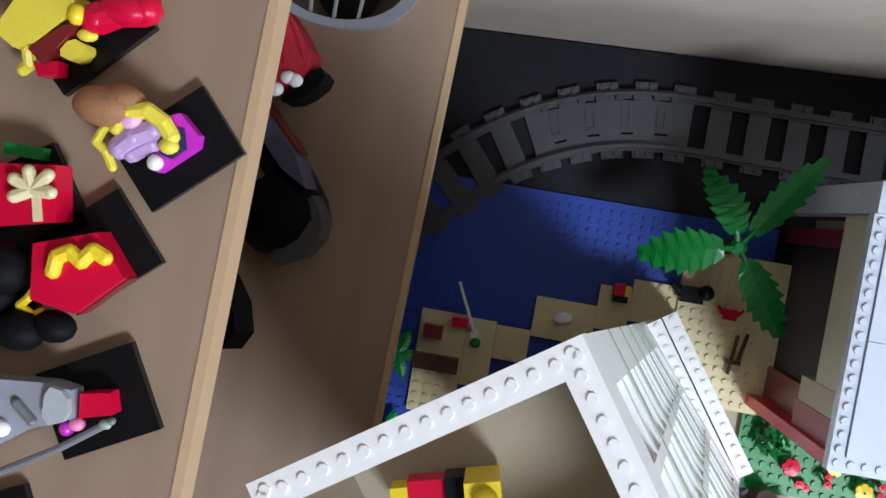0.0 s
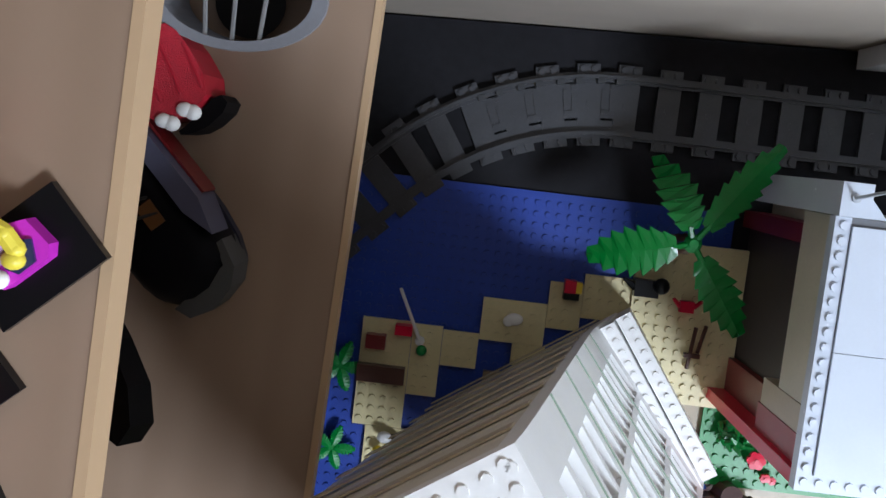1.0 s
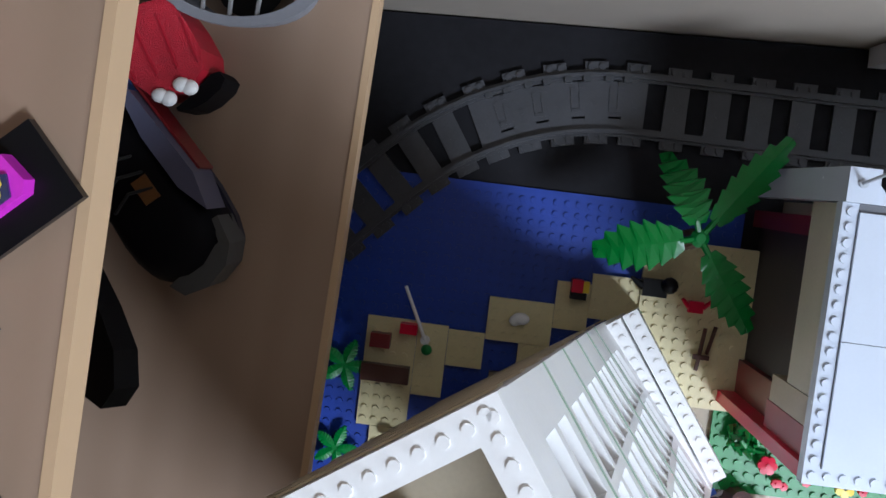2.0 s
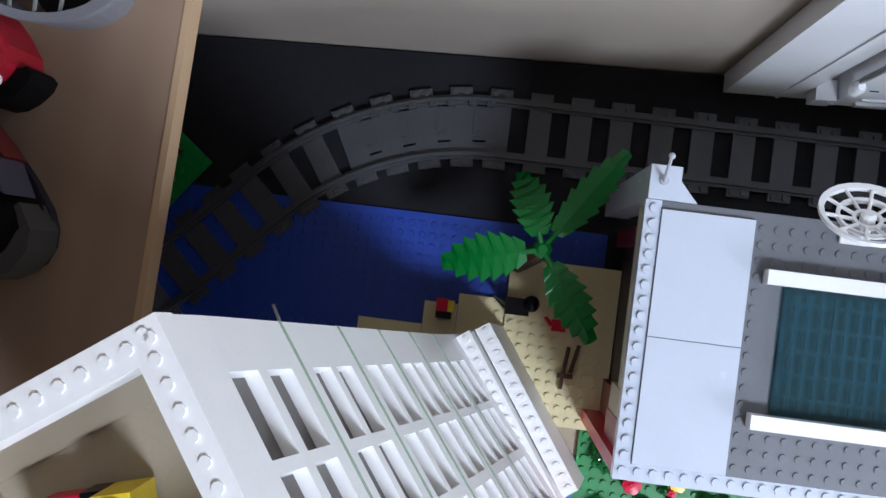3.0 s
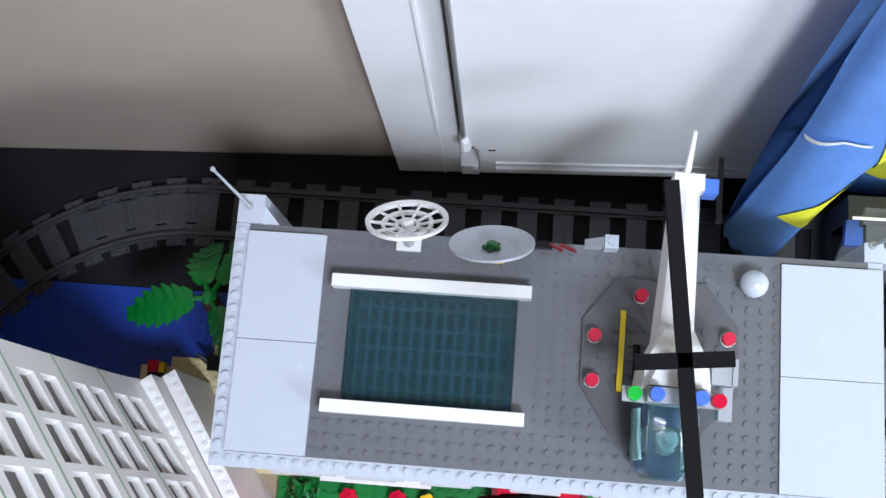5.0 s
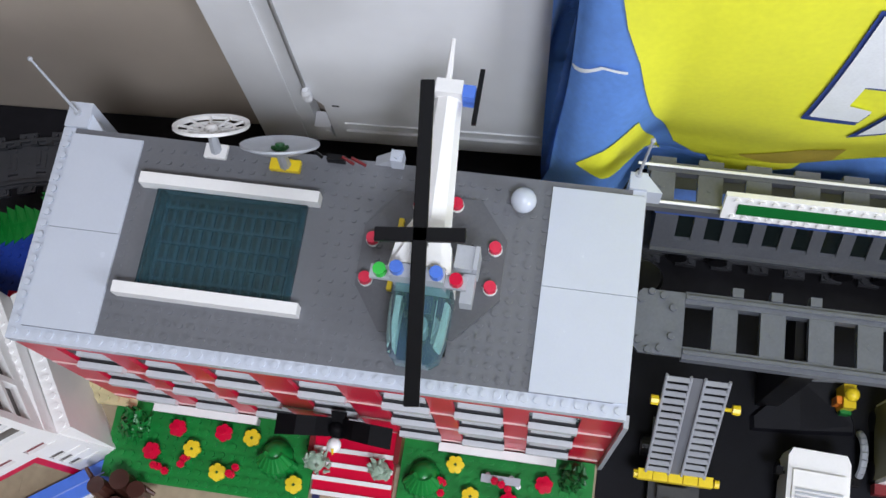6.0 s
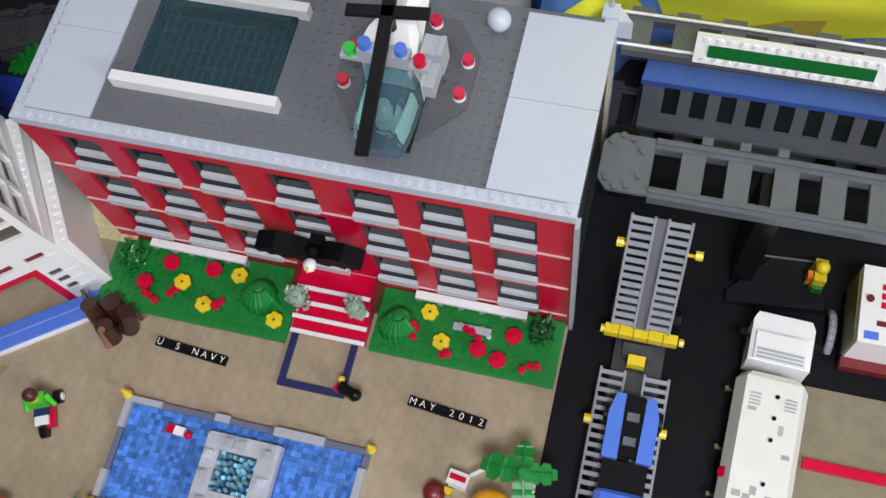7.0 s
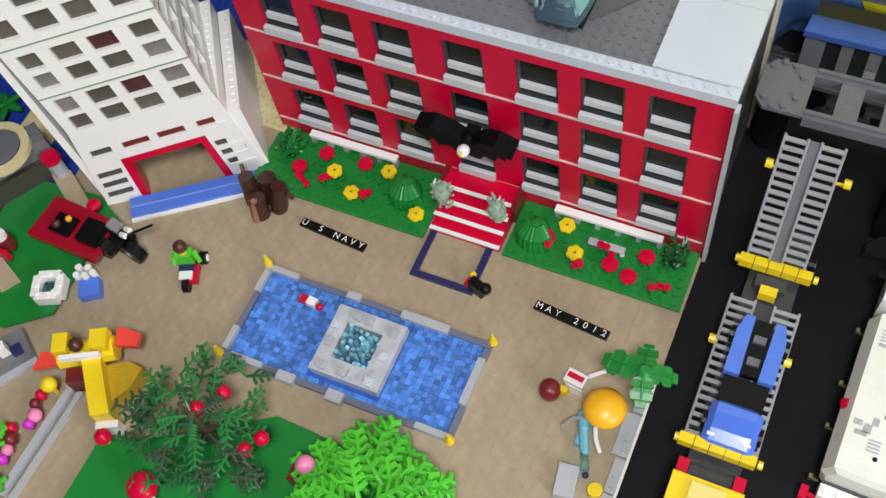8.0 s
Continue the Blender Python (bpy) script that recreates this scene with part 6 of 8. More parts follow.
for x in (0.4085, 0.4730):
    for y in (-0.076, 0.036):
        bm = bmesh.new()
        zk = 0.026 if y < 0 else 0.1010
        frustum(bm, (x - 0.003, y, zk), (x + 0.003, y, zk), 0.0036, 0.0036, 8)
        frustum(bm, (x, y, zk - 0.002), (0.413 if x < 0.44 else 0.470 if y < 0 else 0.464, y, zk - 0.002), 0.0014, 0.0014, 6)
        part("side_knob", bm, YELLOW, trans)
for y in (-0.142, -0.060, 0.018):
    for x in (0.4115, 0.4640):
        wh = new("wheel")
        wh.parent = trans
        bm = bmesh.new()
        frustum(bm, (x, y, 0.0115), (x + 0.0085, y, 0.0115), 0.0082, 0.0082, 16)
        part("tyre", bm, BLACK, wh)
        bm = bmesh.new()
        frustum(bm, (x - 0.0004, y, 0.0115), (x + 0.0089, y, 0.0115), 0.0042, 0.0042, 10)
        part("rim", bm, STEEL, wh)
bm = bmesh.new()
box(bm, 0.4200, 0.4640, -0.176, 0.040, 0.0125, 0.0168)
part("chassis", bm, SOOT, trans)
cab = new("cab")
cab.parent = trans
bm = bmesh.new()
box(bm, 0.4130, 0.4700, -0.241, -0.188, 0.006, 0.046)
part("cab_body", bm, YELLOW, cab, bevel=0.0015)
bm = bmesh.new()
box(bm, 0.4290, 0.4570, -0.206, -0.1920, 0.0461, 0.0490)
part("roof_panel", bm, mat("pale_yellow_plastic", (0.80, 0.66, 0.22)), cab, "pale yellow roof panel", bevel=0.0006)
for k in range(4):
    bm = bmesh.new()
    stud(bm, 0.4190 + k * 0.0151, -0.212, 0.0459)
    stud(bm, 0.4190 + k * 0.0151, -0.220, 0.0459)
    part("roof_stud", bm, YELLOW, cab)
for x in (0.4140, 0.4600):
    bm = bmesh.new()
    box(bm, x, x + 0.009, -0.1878, -0.1740, 0.0170, 0.0360)
    part("tail_lamp", bm, RED, cab, bevel=0.0006)
bm = bmesh.new()
box(bm, 0.4235, 0.4595, -0.1878, -0.1745, 0.0170, 0.0290)
part("rear_block", bm, SOOT, cab, bevel=0.0006)

# blue racing car on the deck
bc = thing("blue_toy_car", pose(0.4445, -0.100, 0.0252) @ Matrix.Diagonal((0.90, 1, 1, 1)), "blue toy racing car on the transporter deck", "toy car")
bm = bmesh.new()
prof = ((-0.059, 0.004, 0.007), (-0.056, 0.004, 0.0125), (-0.048, 0.004, 0.0160), (-0.036, 0.004, 0.0178), (-0.029, 0.004, 0.0178), (-0.026, 0.004, 0.0145))
rows_ = []
for y, z0, z1 in prof:
    w = 0.0205 if -0.057 < y < -0.028 else 0.0185
    rows_.append([bm.verts.new(c) for c in ((-w, y, z0), (w, y, z0), (w, y, z1 * 0.75), (w * 0.75, y, z1), (-w * 0.75, y, z1), (-w, y, z1 * 0.75))])
for a_, b_ in zip(rows_, rows_[1:]):
    for i in range(6):
        bm.faces.new((a_[i], a_[(i + 1) % 6], b_[(i + 1) % 6], b_[i]))
bm.faces.new(rows_[0])
bm.faces.new(rows_[-1])
part("bonnet", bm, mat("glossy_blue_plastic", (0.07, 0.18, 0.72), 0.16, coat=0.6), bc, "", bevel=0.0016)
for sx in (-1, 1):
    bm = bmesh.new()
    prism(bm, [(sx * 0.0075, -0.004), (sx * 0.020, -0.004), (sx * 0.020, 0.030), (sx * 0.016, 0.044), (sx * 0.0085, 0.044)], 0.004, 0.0165)
    part("side_body", bm, MBLUE, bc, bevel=0.0012)
    # White blocks stand in for the bonnet's glossy highlights.
    for k in range(2):
        bm = bmesh.new()
        box(bm, sx * 0.014 - 0.003, sx * 0.014 + 0.003, -0.0545 + k * 0.001, -0.0515, 0.0135, 0.0152)
    part("headlight", bm, WHITE, bc)
    for y in (-0.041, 0.030):
        bm = bmesh.new()
        frustum(bm, (sx * 0.0185, y, 0.0068), (sx * 0.0235, y, 0.0068), 0.0067, 0.0067, 14)
        part("wheel", bm, BLACK, bc)
bm = bmesh.new()
box(bm, -0.0180, 0.0180, -0.0258, -0.0045, 0.004, 0.0115)
box(bm, -0.0074, 0.0074, 0.0001, 0.046, 0.004, 0.0095)
part("cockpit", bm, BLACK, bc)
bm = bmesh.new()
for y in (0.008, 0.026):
    box(bm, -0.005, 0.005, y, y + 0.006, 0.0096, 0.0125)
part("engine", bm, DGREY, bc)

# white lorry
lorry = thing("white_toy_lorry", pose(0.539, -0.02, 0, 0, 0, -2.2) @ pose(-0.537, 0.02, 0), "long white toy tanker lorry on the black road", "toy lorry")
bm = bmesh.new()
prof = [(0.5145, -0.012), (0.5590, -0.012), (0.5590, 0.020), (0.5560, 0.026), (0.5175, 0.026), (0.5145, 0.020)]
prism(bm, prof, 0.012, 0.042)
cabw = part("cab", bm, WHITE, lorry, bevel=0.0015)
bm = bmesh.new()
box(bm, 0.5180, 0.5555, -0.011, 0.010, 0.0421, 0.0452)
part("cab_roof", bm, WHITE, cabw, bevel=0.001)
bm = bmesh.new()
for k in range(3):
    box(bm, 0.5200, 0.5535, -0.0105 + k * 0.003, -0.0090 + k * 0.003, 0.0453, 0.0462)
part("roof_slats", bm, LGREY, cabw)
bm = bmesh.new()
box(bm, 0.5175, 0.5560, 0.0262, 0.0268, 0.024, 0.038)
part("windscreen", bm, GLASS, cabw)
bm = bmesh.new()
rows_ = []
for y in (-0.150, -0.147, -0.024, -0.019):
    inset = 0.004 if y in (-0.150, -0.019) else 0
    rows_.append([bm.verts.new(c) for c in ((0.513 + inset, y, 0.012), (0.561 - inset, y, 0.012), (0.563 - inset, y, 0.028), (0.557 - inset, y, 0.0425 - inset), (0.517 + inset, y, 0.0425 - inset), (0.511 + inset, y, 0.028))])
for a_, b_ in zip(rows_, rows_[1:]):
    for i in range(6):
        bm.faces.new((a_[i], a_[(i + 1) % 6], b_[(i + 1) % 6], b_[i]))
bm.faces.new(rows_[0])
bm.faces.new(rows_[-1])
tank = part("tank", bm, mat("ivory_plastic", (0.80, 0.80, 0.75)), lorry)
for y in (-0.036, -0.052, -0.068, -0.100, -0.132):
    bm = bmesh.new()
    frustum(bm, (0.540, y, 0.0424), (0.540, y, 0.0432), 0.0017, 0.0017, 8)
    part("filler_hole", bm, BLACK, tank)
for x, y in ((0.525, -0.045), (0.550, -0.045), (0.537, -0.128)):
    bm = bmesh.new()
    for k in range(4):
        box(bm, x - 0.004, x + 0.004, y + k * 0.0026, y + k * 0.0026 + 0.0012, 0.0426, 0.0431)
    part("grille", bm, LGREY, tank)
PRINT = mat("grey_print_plastic", (0.40, 0.41, 0.42), vary=0.3, scale=160)
for x, y, w, d in ((0.523, -0.110, 0.0030, 0.0022), (0.530, -0.1125, 0.0026, 0.0034), (0.5265, -0.117, 0.0042, 0.0018), (0.534, -0.106, 0.0022, 0.0030), (0.546, -0.110, 0.0034, 0.0024), (0.551, -0.117, 0.0024, 0.0030), (0.524, -0.048, 0.0030, 0.0014), (0.546, -0.060, 0.0016, 0.0036), (0.552, -0.078, 0.0028, 0.0016)):
    bm = bmesh.new()
    box(bm, x - w, x + w, y - d, y + d, 0.0426, 0.0429)
    part("grey_print", bm, PRINT, tank)
bm = bmesh.new()
box(bm, 0.5160, 0.5580, -0.160, 0.022, 0.0095, 0.0119)
part("chassis", bm, BLACK, lorry)
bm = bmesh.new()
box(bm, 0.5140, 0.5600, -0.1640, -0.1545, 0.0120, 0.0240)
for k in range(5):
    stud(bm, 0.5180 + k * 0.0095, -0.1592, 0.0239)
part("rear_bumper", bm, WHITE, lorry, bevel=0.0006)
bm = bmesh.new()
box(bm, 0.5165, 0.5575, -0.1543, -0.1503, 0.0120, 0.0200)
part("rear_gap", bm, SOOT, lorry)
OLIVE = mat("dull_olive_plastic", (0.16, 0.15, 0.06))
for y in (-0.030, -0.075, -0.110, -0.150):
    bm = bmesh.new()
    frustum(bm, (0.5125, y, 0.012), (0.5065, y - 0.002, 0.020), 0.0012, 0.0012, 6)
    box(bm, 0.5055, 0.5080, y - 0.003, y, 0.018, 0.022)
    part("side_fitting", bm, OLIVE, lorry)
for sx, x in ((-1, 0.5095), (1, 0.5640)):
    bm = bmesh.new()
    box(bm, x - 0.0025, x + 0.0025, 0.006, 0.011, 0.030, 0.040)
    frustum(bm, (x, 0.008, 0.034), (0.515 if sx < 0 else 0.5585, 0.008, 0.034), 0.0010, 0.0010, 6)
    part("mirror", bm, BLACK, cabw)
for y in (0.012, -0.040, -0.112, -0.137):
    for x in (0.5135, 0.5525):
        wh = new("wheel")
        wh.parent = lorry
        bm = bmesh.new()
        frustum(bm, (x, y, 0.0112), (x + 0.0080, y, 0.0112), 0.0080, 0.0080, 16)
        part("tyre", bm, BLACK, wh)
bm = bmesh.new()
frustum(bm, (0.5155, -0.0960, 0.034), (0.5115, -0.0960, 0.031), 0.0040, 0.0040, 12)
part("side_badge", bm, RED, tank)
bm = bmesh.new()
box(bm, 0.503, 0.5085, -0.168, -0.158, 0.0125, 0.019)
box(bm, 0.5085, 0.516, -0.164, -0.161, 0.0125, 0.015)
part("rear_lamp", bm, RED, lorry)

# second lorry, white with red bars, further east
l2 = thing("white_toy_van", pose(0, 0, 0), "white toy van with red and blue markings by the road", "toy van")
bm = bmesh.new()
box(bm, 0.588, 0.650, 0.012, 0.072, 0.014, 0.058)
body = part("box_body", bm, WHITE, l2, bevel=0.001)
bm = bmesh.new()
box(bm, 0.5862, 0.5879, 0.0150, 0.0690, 0.0160, 0.0530)
part("side_panel", bm, OLIVE, body, "dark olive side panel")
for k in range(3):
    bm = bmesh.new()
    box(bm, 0.602, 0.640, 0.040 + k * 0.007, 0.0445 + k * 0.007, 0.0581, 0.0586)
    part("red_marking", bm, RED, body)
bm = bmesh.new()
box(bm, 0.600, 0.640, 0.026, 0.030, 0.0581, 0.0586)
part("dark_marking", bm, DRED, body)
bm = bmesh.new()
box(bm, 0.592, 0.602, 0.015, 0.021, 0.0581, 0.0586)
part("blue_marking", bm, MBLUE, body)
bm = bmesh.new()
frustum(bm, (0.594, 0.046, 0.0581), (0.594, 0.046, 0.0592), 0.003, 0.003, 8)
part("hook", bm, DRED, body)
bm = bmesh.new()
box(bm, 0.586, 0.652, 0.004, 0.0118, 0.010, 0.020)
part("bumper", bm, DRED, l2)
for y in (0.022, 0.060):
    for x in (0.5860, 0.6440):
        bm = bmesh.new()
        frustum(bm, (x, y, 0.0112), (x + 0.008, y, 0.0112), 0.0080, 0.0080, 14)
        part("wheel", bm, BLACK, l2)
fig = Mix()
fig.add(YELLOW, box, -0.0045, 0.0045, -0.009, 0.009, 0.010, 0.030).add(YELLOW, ball, (0, 0.0, 0.035), 0.0055).add(GREEN, box, -0.004, 0.004, -0.012, -0.0091, 0.012, 0.020).add(ORANGE, box, -0.0085, -0.0046, -0.006, 0.0, 0.012, 0.026).add(YELLOW, box, -0.004, 0.004, -0.006, 0.006, 0, 0.0099)
fig.done("toy_figure", pose(0.563, 0.072, 0.0032), "yellow toy figure standing on the road", "toy figure")
arc = thing("grey_arch", pose(0.579, 0.034, 0.0032), "pale grey curved arch piece on the road", "arch")
bm = bmesh.new()
for k in range(8):
    a0, a1 = math.pi * (0.15 + 0.7 * k / 8), math.pi * (0.15 + 0.7 * (k + 1) / 8)
    frustum(bm, (0, -0.018 * math.cos(a0), 0.022 * math.sin(a0) - 0.008), (0, -0.018 * math.cos(a1), 0.022 * math.sin(a1) - 0.008), 0.003, 0.003, 8)
part("arch", bm, LGREY, arc)
tun = thing("black_slope", pose(0, 0, 0.0032), "low black sloped toy plate lying on the road", "toy plate")
bm = bmesh.new()
low = [bm.verts.new((x, y, 0.0)) for x, y in ((0.497, 0.042), (0.534, 0.044), (0.575, 0.048), (0.575, 0.056), (0.564, 0.087), (0.528, 0.087), (0.496, 0.053))]
high = [bm.verts.new((x, y, z)) for x, y, z in ((0.500, 0.044, 0.003), (0.534, 0.046, 0.006), (0.573, 0.050, 0.004), (0.573, 0.055, 0.005), (0.562, 0.085, 0.010), (0.530, 0.085, 0.010), (0.499, 0.053, 0.004))]
for i in range(7):
    bm.faces.new((low[i], low[(i + 1) % 7], high[(i + 1) % 7], high[i]))
bm.faces.new(high)
bm.faces.new(low[::-1])
part("slope", bm, ROAD, tun)
bm = bmesh.new()
frustum(bm, (0.523, 0.0840, 0.0105), (0.563, 0.0865, 0.0105), 0.0009, 0.0009, 6)
part("grey_rod", bm, MGREY, tun, "thin grey rod")

# bridge
bridge = thing("railway_bridge", pose(0, 0, 0), "dark grey elevated railway bridge with square holes", "bridge")
ZB = 0.1275
bm = bmesh.new()
prism(bm, [(0.395, 0.061), (0.424, 0.061), (0.424, 0.106), (0.395, 0.106), (0.388, 0.098), (0.388, 0.069)], ZB, ZB + 0.0032)
part("end_plate", bm, BRIDGE, bridge)
bm = bmesh.new()
for x, y in ((0.394, 0.069), (0.394, 0.098), (0.401, 0.104), (0.401, 0.063), (0.409, 0.102), (0.409, 0.065), (0.416, 0.074), (0.416, 0.094)):
    frustum(bm, (x, y, ZB + 0.0033), (x, y, ZB + 0.0056), 0.0026, 0.0024, 8)
part("bumps", bm, BRIDGE, bridge)
for y0 in (0.0598, 0.0985):
    bm = bmesh.new()
    box(bm, 0.4242, 0.80, y0, y0 + 0.0085, ZB - 0.006, ZB + 0.0032)
    box(bm, 0.4242, 0.80, y0 + 0.0030, y0 + 0.0055, ZB + 0.0033, ZB + 0.0062)
    part("rail_beam", bm, BRIDGE, bridge)
for k in range(12):
    bm = bmesh.new()
    x = 0.4430 + k * 0.0318
    box(bm, x, x + 0.0165, 0.0684, 0.0984, ZB - 0.003, ZB + 0.0030)
    frustum(bm, (x + 0.008, 0.0835, ZB + 0.0031), (x + 0.008, 0.0835, ZB + 0.0033), 0.0022, 0.0022, 8)
    part("sleeper", bm, BRIDGE, bridge)
for k in range(3):
    bm = bmesh.new()
    x = 0.455 + k * 0.026
    box(bm, x, x + 0.0075, 0.1072, 0.1135, ZB - 0.004, ZB + 0.004)
    part("side_lug", bm, BRIDGE, bridge)
for x in (0.50, 0.72):
    bm = bmesh.new()
    box(bm, x, x + 0.016, 0.062, 0.104, 0.0, ZB - 0.0062)
    part("pier", bm, BLACK, bridge)

STONE_ = mat("dusky_grey_plastic", (0.105, 0.11, 0.125), vary=0.14)
up = thing("elevated_track", pose(0, 0, 0), "grey elevated toy track with rail highlights made as white rods", "railway track")
for y0 in (0.1525, 0.1790):
    bm = bmesh.new()
    box(bm, 0.388, 0.80, y0, y0 + 0.0070, 0.158, 0.1655)
    part("rail_beam", bm, STONE_, up, bevel=0.0004)
    # White rod stands in for the bright highlight along the rail.
    bm = bmesh.new()
    frustum(bm, (0.381, y0 + 0.0035, 0.1672), (0.80, y0 + 0.0035, 0.1672), 0.0011, 0.0011, 8)
    part("white_rail", bm, WHITE, up, "thin white rod in place of the rail's highlight")
for k in range(13):
    bm = bmesh.new()
    x = 0.390 + k * 0.0318
    box(bm, x, x + 0.0165, 0.1596, 0.1789, 0.159, 0.1652)
    frustum(bm, (x + 0.008, 0.169, 0.1652), (x + 0.008, 0.169, 0.1657), 0.0022, 0.0022, 8)
    part("sleeper", bm, STONE_, up)
    bm = bmesh.new()
    box(bm, x, x + 0.0165, 0.1861, 0.1905, 0.158, 0.1640)
    part("sleeper_end", bm, STONE_, up)
for x in (0.63, 0.74):
    bm = bmesh.new()
    box(bm, x, x + 0.012, 0.156, 0.166, 0.0, 0.1579)
    part("pier", bm, SOOT, up)
sign = thing("station_sign", pose(0.4370, 0.1530, 0.1665, 74, 0, 0), "white station sign with green stripe on the elevated track", "sign")
bm = bmesh.new()
box(bm, 0, 0.127, 0.0, 0.0235, 0, 0.004)
part("board", bm, WHITE, sign, bevel=0.0008)
bm = bmesh.new()
box(bm, 0.009, 0.118, 0.0070, 0.0165, 0.0041, 0.0054)
part("green_stripe", bm, mat("matt_green_plastic", (0.004, 0.13, 0.025), 0.7, spec=0.1), sign)
bm = bmesh.new()
for k in range(15):
    for y in (0.0032, 0.0203):
        stud(bm, 0.0075 + k * 0.0080, y, 0.0040, 0.0021, 0.0014)
tagged(part("border_studs", bm, WHITE, sign), kind="stuff")
# train on the straight track
train = thing("toy_train", pose(0, 0, 0), "dark grey toy train with blue roof edge on the track", "toy train")
DUSTB = mat("dusty_blue_plastic", (0.055, 0.13, 0.46), 0.3, vary=0.15, scale=40)
bm = bmesh.new()
wall_cells(bm, 0.406, 0.800, 0.034, 0.0700, [(0.4230 + k * 0.0222, 0.4355 + k * 0.0222, 0.042, 0.066) for k in range(16)], 0.1720, 0.1750)
for v in bm.verts:
    v.co = v.co + Vector((0, (v.co.z - 0.034) * 0.55, 0))
side = part("side_wall", bm, STONE_, train)
for k in range(16):
    bm = bmesh.new()
    x = 0.4228 + k * 0.0222
    v8 = [bm.verts.new((a, b + (z - 0.034) * 0.55, z)) for z in (0.0415, 0.0665) for a, b in ((x, 0.1751), (x + 0.0129, 0.1751), (x + 0.0129, 0.1758), (x, 0.1758))]
    for f in ((3, 2, 1, 0), (4, 5, 6, 7), (0, 1, 5, 4), (1, 2, 6, 5), (2, 3, 7, 6), (3, 0, 4, 7)):
        bm.faces.new([v8[i] for i in f])
    part("window_pane", bm, GLASS, side)
bm = bmesh.new()
prism(bm, [(0.404, 0.1860), (0.600, 0.1860), (0.604, 0.2050), (0.406, 0.2050)], 0.0702, 0.0765)
part("roof_edge", bm, DUSTB, train, "dusty blue roof edge", bevel=0.0012)
bm = bmesh.new()
box(bm, 0.408, 0.80, 0.2052, 0.2240, 0.010, 0.0740)
part("rear_body", bm, SOOT, train, bevel=0.001)
bm = bmesh.new()
box(bm, 0.408, 0.80, 0.1765, 0.2051, 0.0105, 0.0335)
part("underframe", bm, SOOT, train)
bm = bmesh.new()
box(bm, 0.406, 0.80, 0.1690, 0.1765, 0.0290, 0.0335)
part("running_board", bm, STONE_, train)
for x in (0.430, 0.462, 0.560, 0.592):
    bm = bmesh.new()
    frustum(bm, (x, 0.1700, 0.0150), (x, 0.1764, 0.0150), 0.0080, 0.0080, 16)
    part("wheel", bm, BLACK, train)
# Upright cylinder for a round black piece, taken for a train wheel.
wheel_piece = thing("round_tank", pose(0.400, 0.131, 0.0), "black round piece beside the bridge, taken for a train wheel", "tank")
bm = bmesh.new()
lathe(bm, (0, 0, 0), ((0.013, 0), (0.014, 0.003), (0.014, 0.076), (0.012, 0.080), (0.006, 0.0805)), 20)
part("tank_body", bm, BLACK, wheel_piece)

# ---- railway track behind the building ----
track = thing("railway_track", pose(0, 0, 0), "dark grey toy railway track with curve and straight", "railway track")
CX, CY, CR, TY = -0.0833, -0.0260, 0.2240, 0.198
ARC = 0.80


def rail_path(s):
    """Place and heading of the track's middle, s metres from the start of the straight, back along the curve if negative."""
    if s >= 0:
        return CX + s, TY, 0.0
    an = min(-s / CR, ARC)
    if -s > ARC * CR:
        r = -s - ARC * CR
        return CX - CR * math.sin(an) - r * math.cos(an), CY + CR * math.cos(an) - r * math.sin(an), an
    return CX - CR * math.sin(an), CY + CR * math.cos(an), an


for off in (-0.0195, 0.0195):
    for w0, w1, z0, z1, nm in ((-0.0035, 0.0035, 0.0042, 0.0060, "rail_foot"), (-0.0013, 0.0013, 0.0061, 0.0095, "rail")):
        bm = bmesh.new()
        ring = None
        for k in range(-25, 2):
            s_ = k * 0.016 if k < 1 else 0.72
            x, y, an = rail_path(s_)
            nx_, ny_ = -math.sin(an), math.cos(an)
            cur = [bm.verts.new((x + nx_ * (off + w), y + ny_ * (off + w), z)) for w, z in ((w0, z0), (w1, z0), (w1, z1), (w0, z1))]
            if ring:
                for i in range(4):
                    bm.faces.new((ring[i], ring[(i + 1) % 4], cur[(i + 1) % 4], cur[i]))
            else:
                bm.faces.new(cur)
            ring = cur
        bm.faces.new(ring)
        part(nm, bm, TRACK, track)
bm = bmesh.new()
box(bm, -0.0080, 0.0080, -0.0285, 0.0285, 0, 0.0041)
for y in (-0.0250, 0.0250):
    stud(bm, -0.004, y, 0.004)
    stud(bm, 0.004, y, 0.004)
frustum(bm, (0, 0, 0.0041), (0, 0, 0.0046), 0.0022, 0.0022, 8)
tie = mesh_of("sleeper", bm, TRACK)
bm = bmesh.new()
box(bm, -0.0074, 0.0074, -0.0092, 0.0150, 0.0, 0.0038)
box(bm, -0.0074, 0.0074, -0.0160, -0.0108, 0.0, 0.0036)
for x, y, w, d in ((-0.0030, 0.0040, 0.0016, 0.0068), (0.0026, 0.0020, 0.0014, 0.0058), (-0.0005, -0.0050, 0.0040, 0.0012), (0.0030, 0.0125, 0.0018, 0.0016)):
    box(bm, x - w, x + w, y - d, y + d, 0.0037, 0.0047)
fill = mesh_of("infill_plate", bm, TRACK)
bm = bmesh.new()
box(bm, -0.0026, 0.0026, -0.0019, 0.0019, 0.0038, 0.0098)
lug = mesh_of("rail_lug", bm, SOOT)
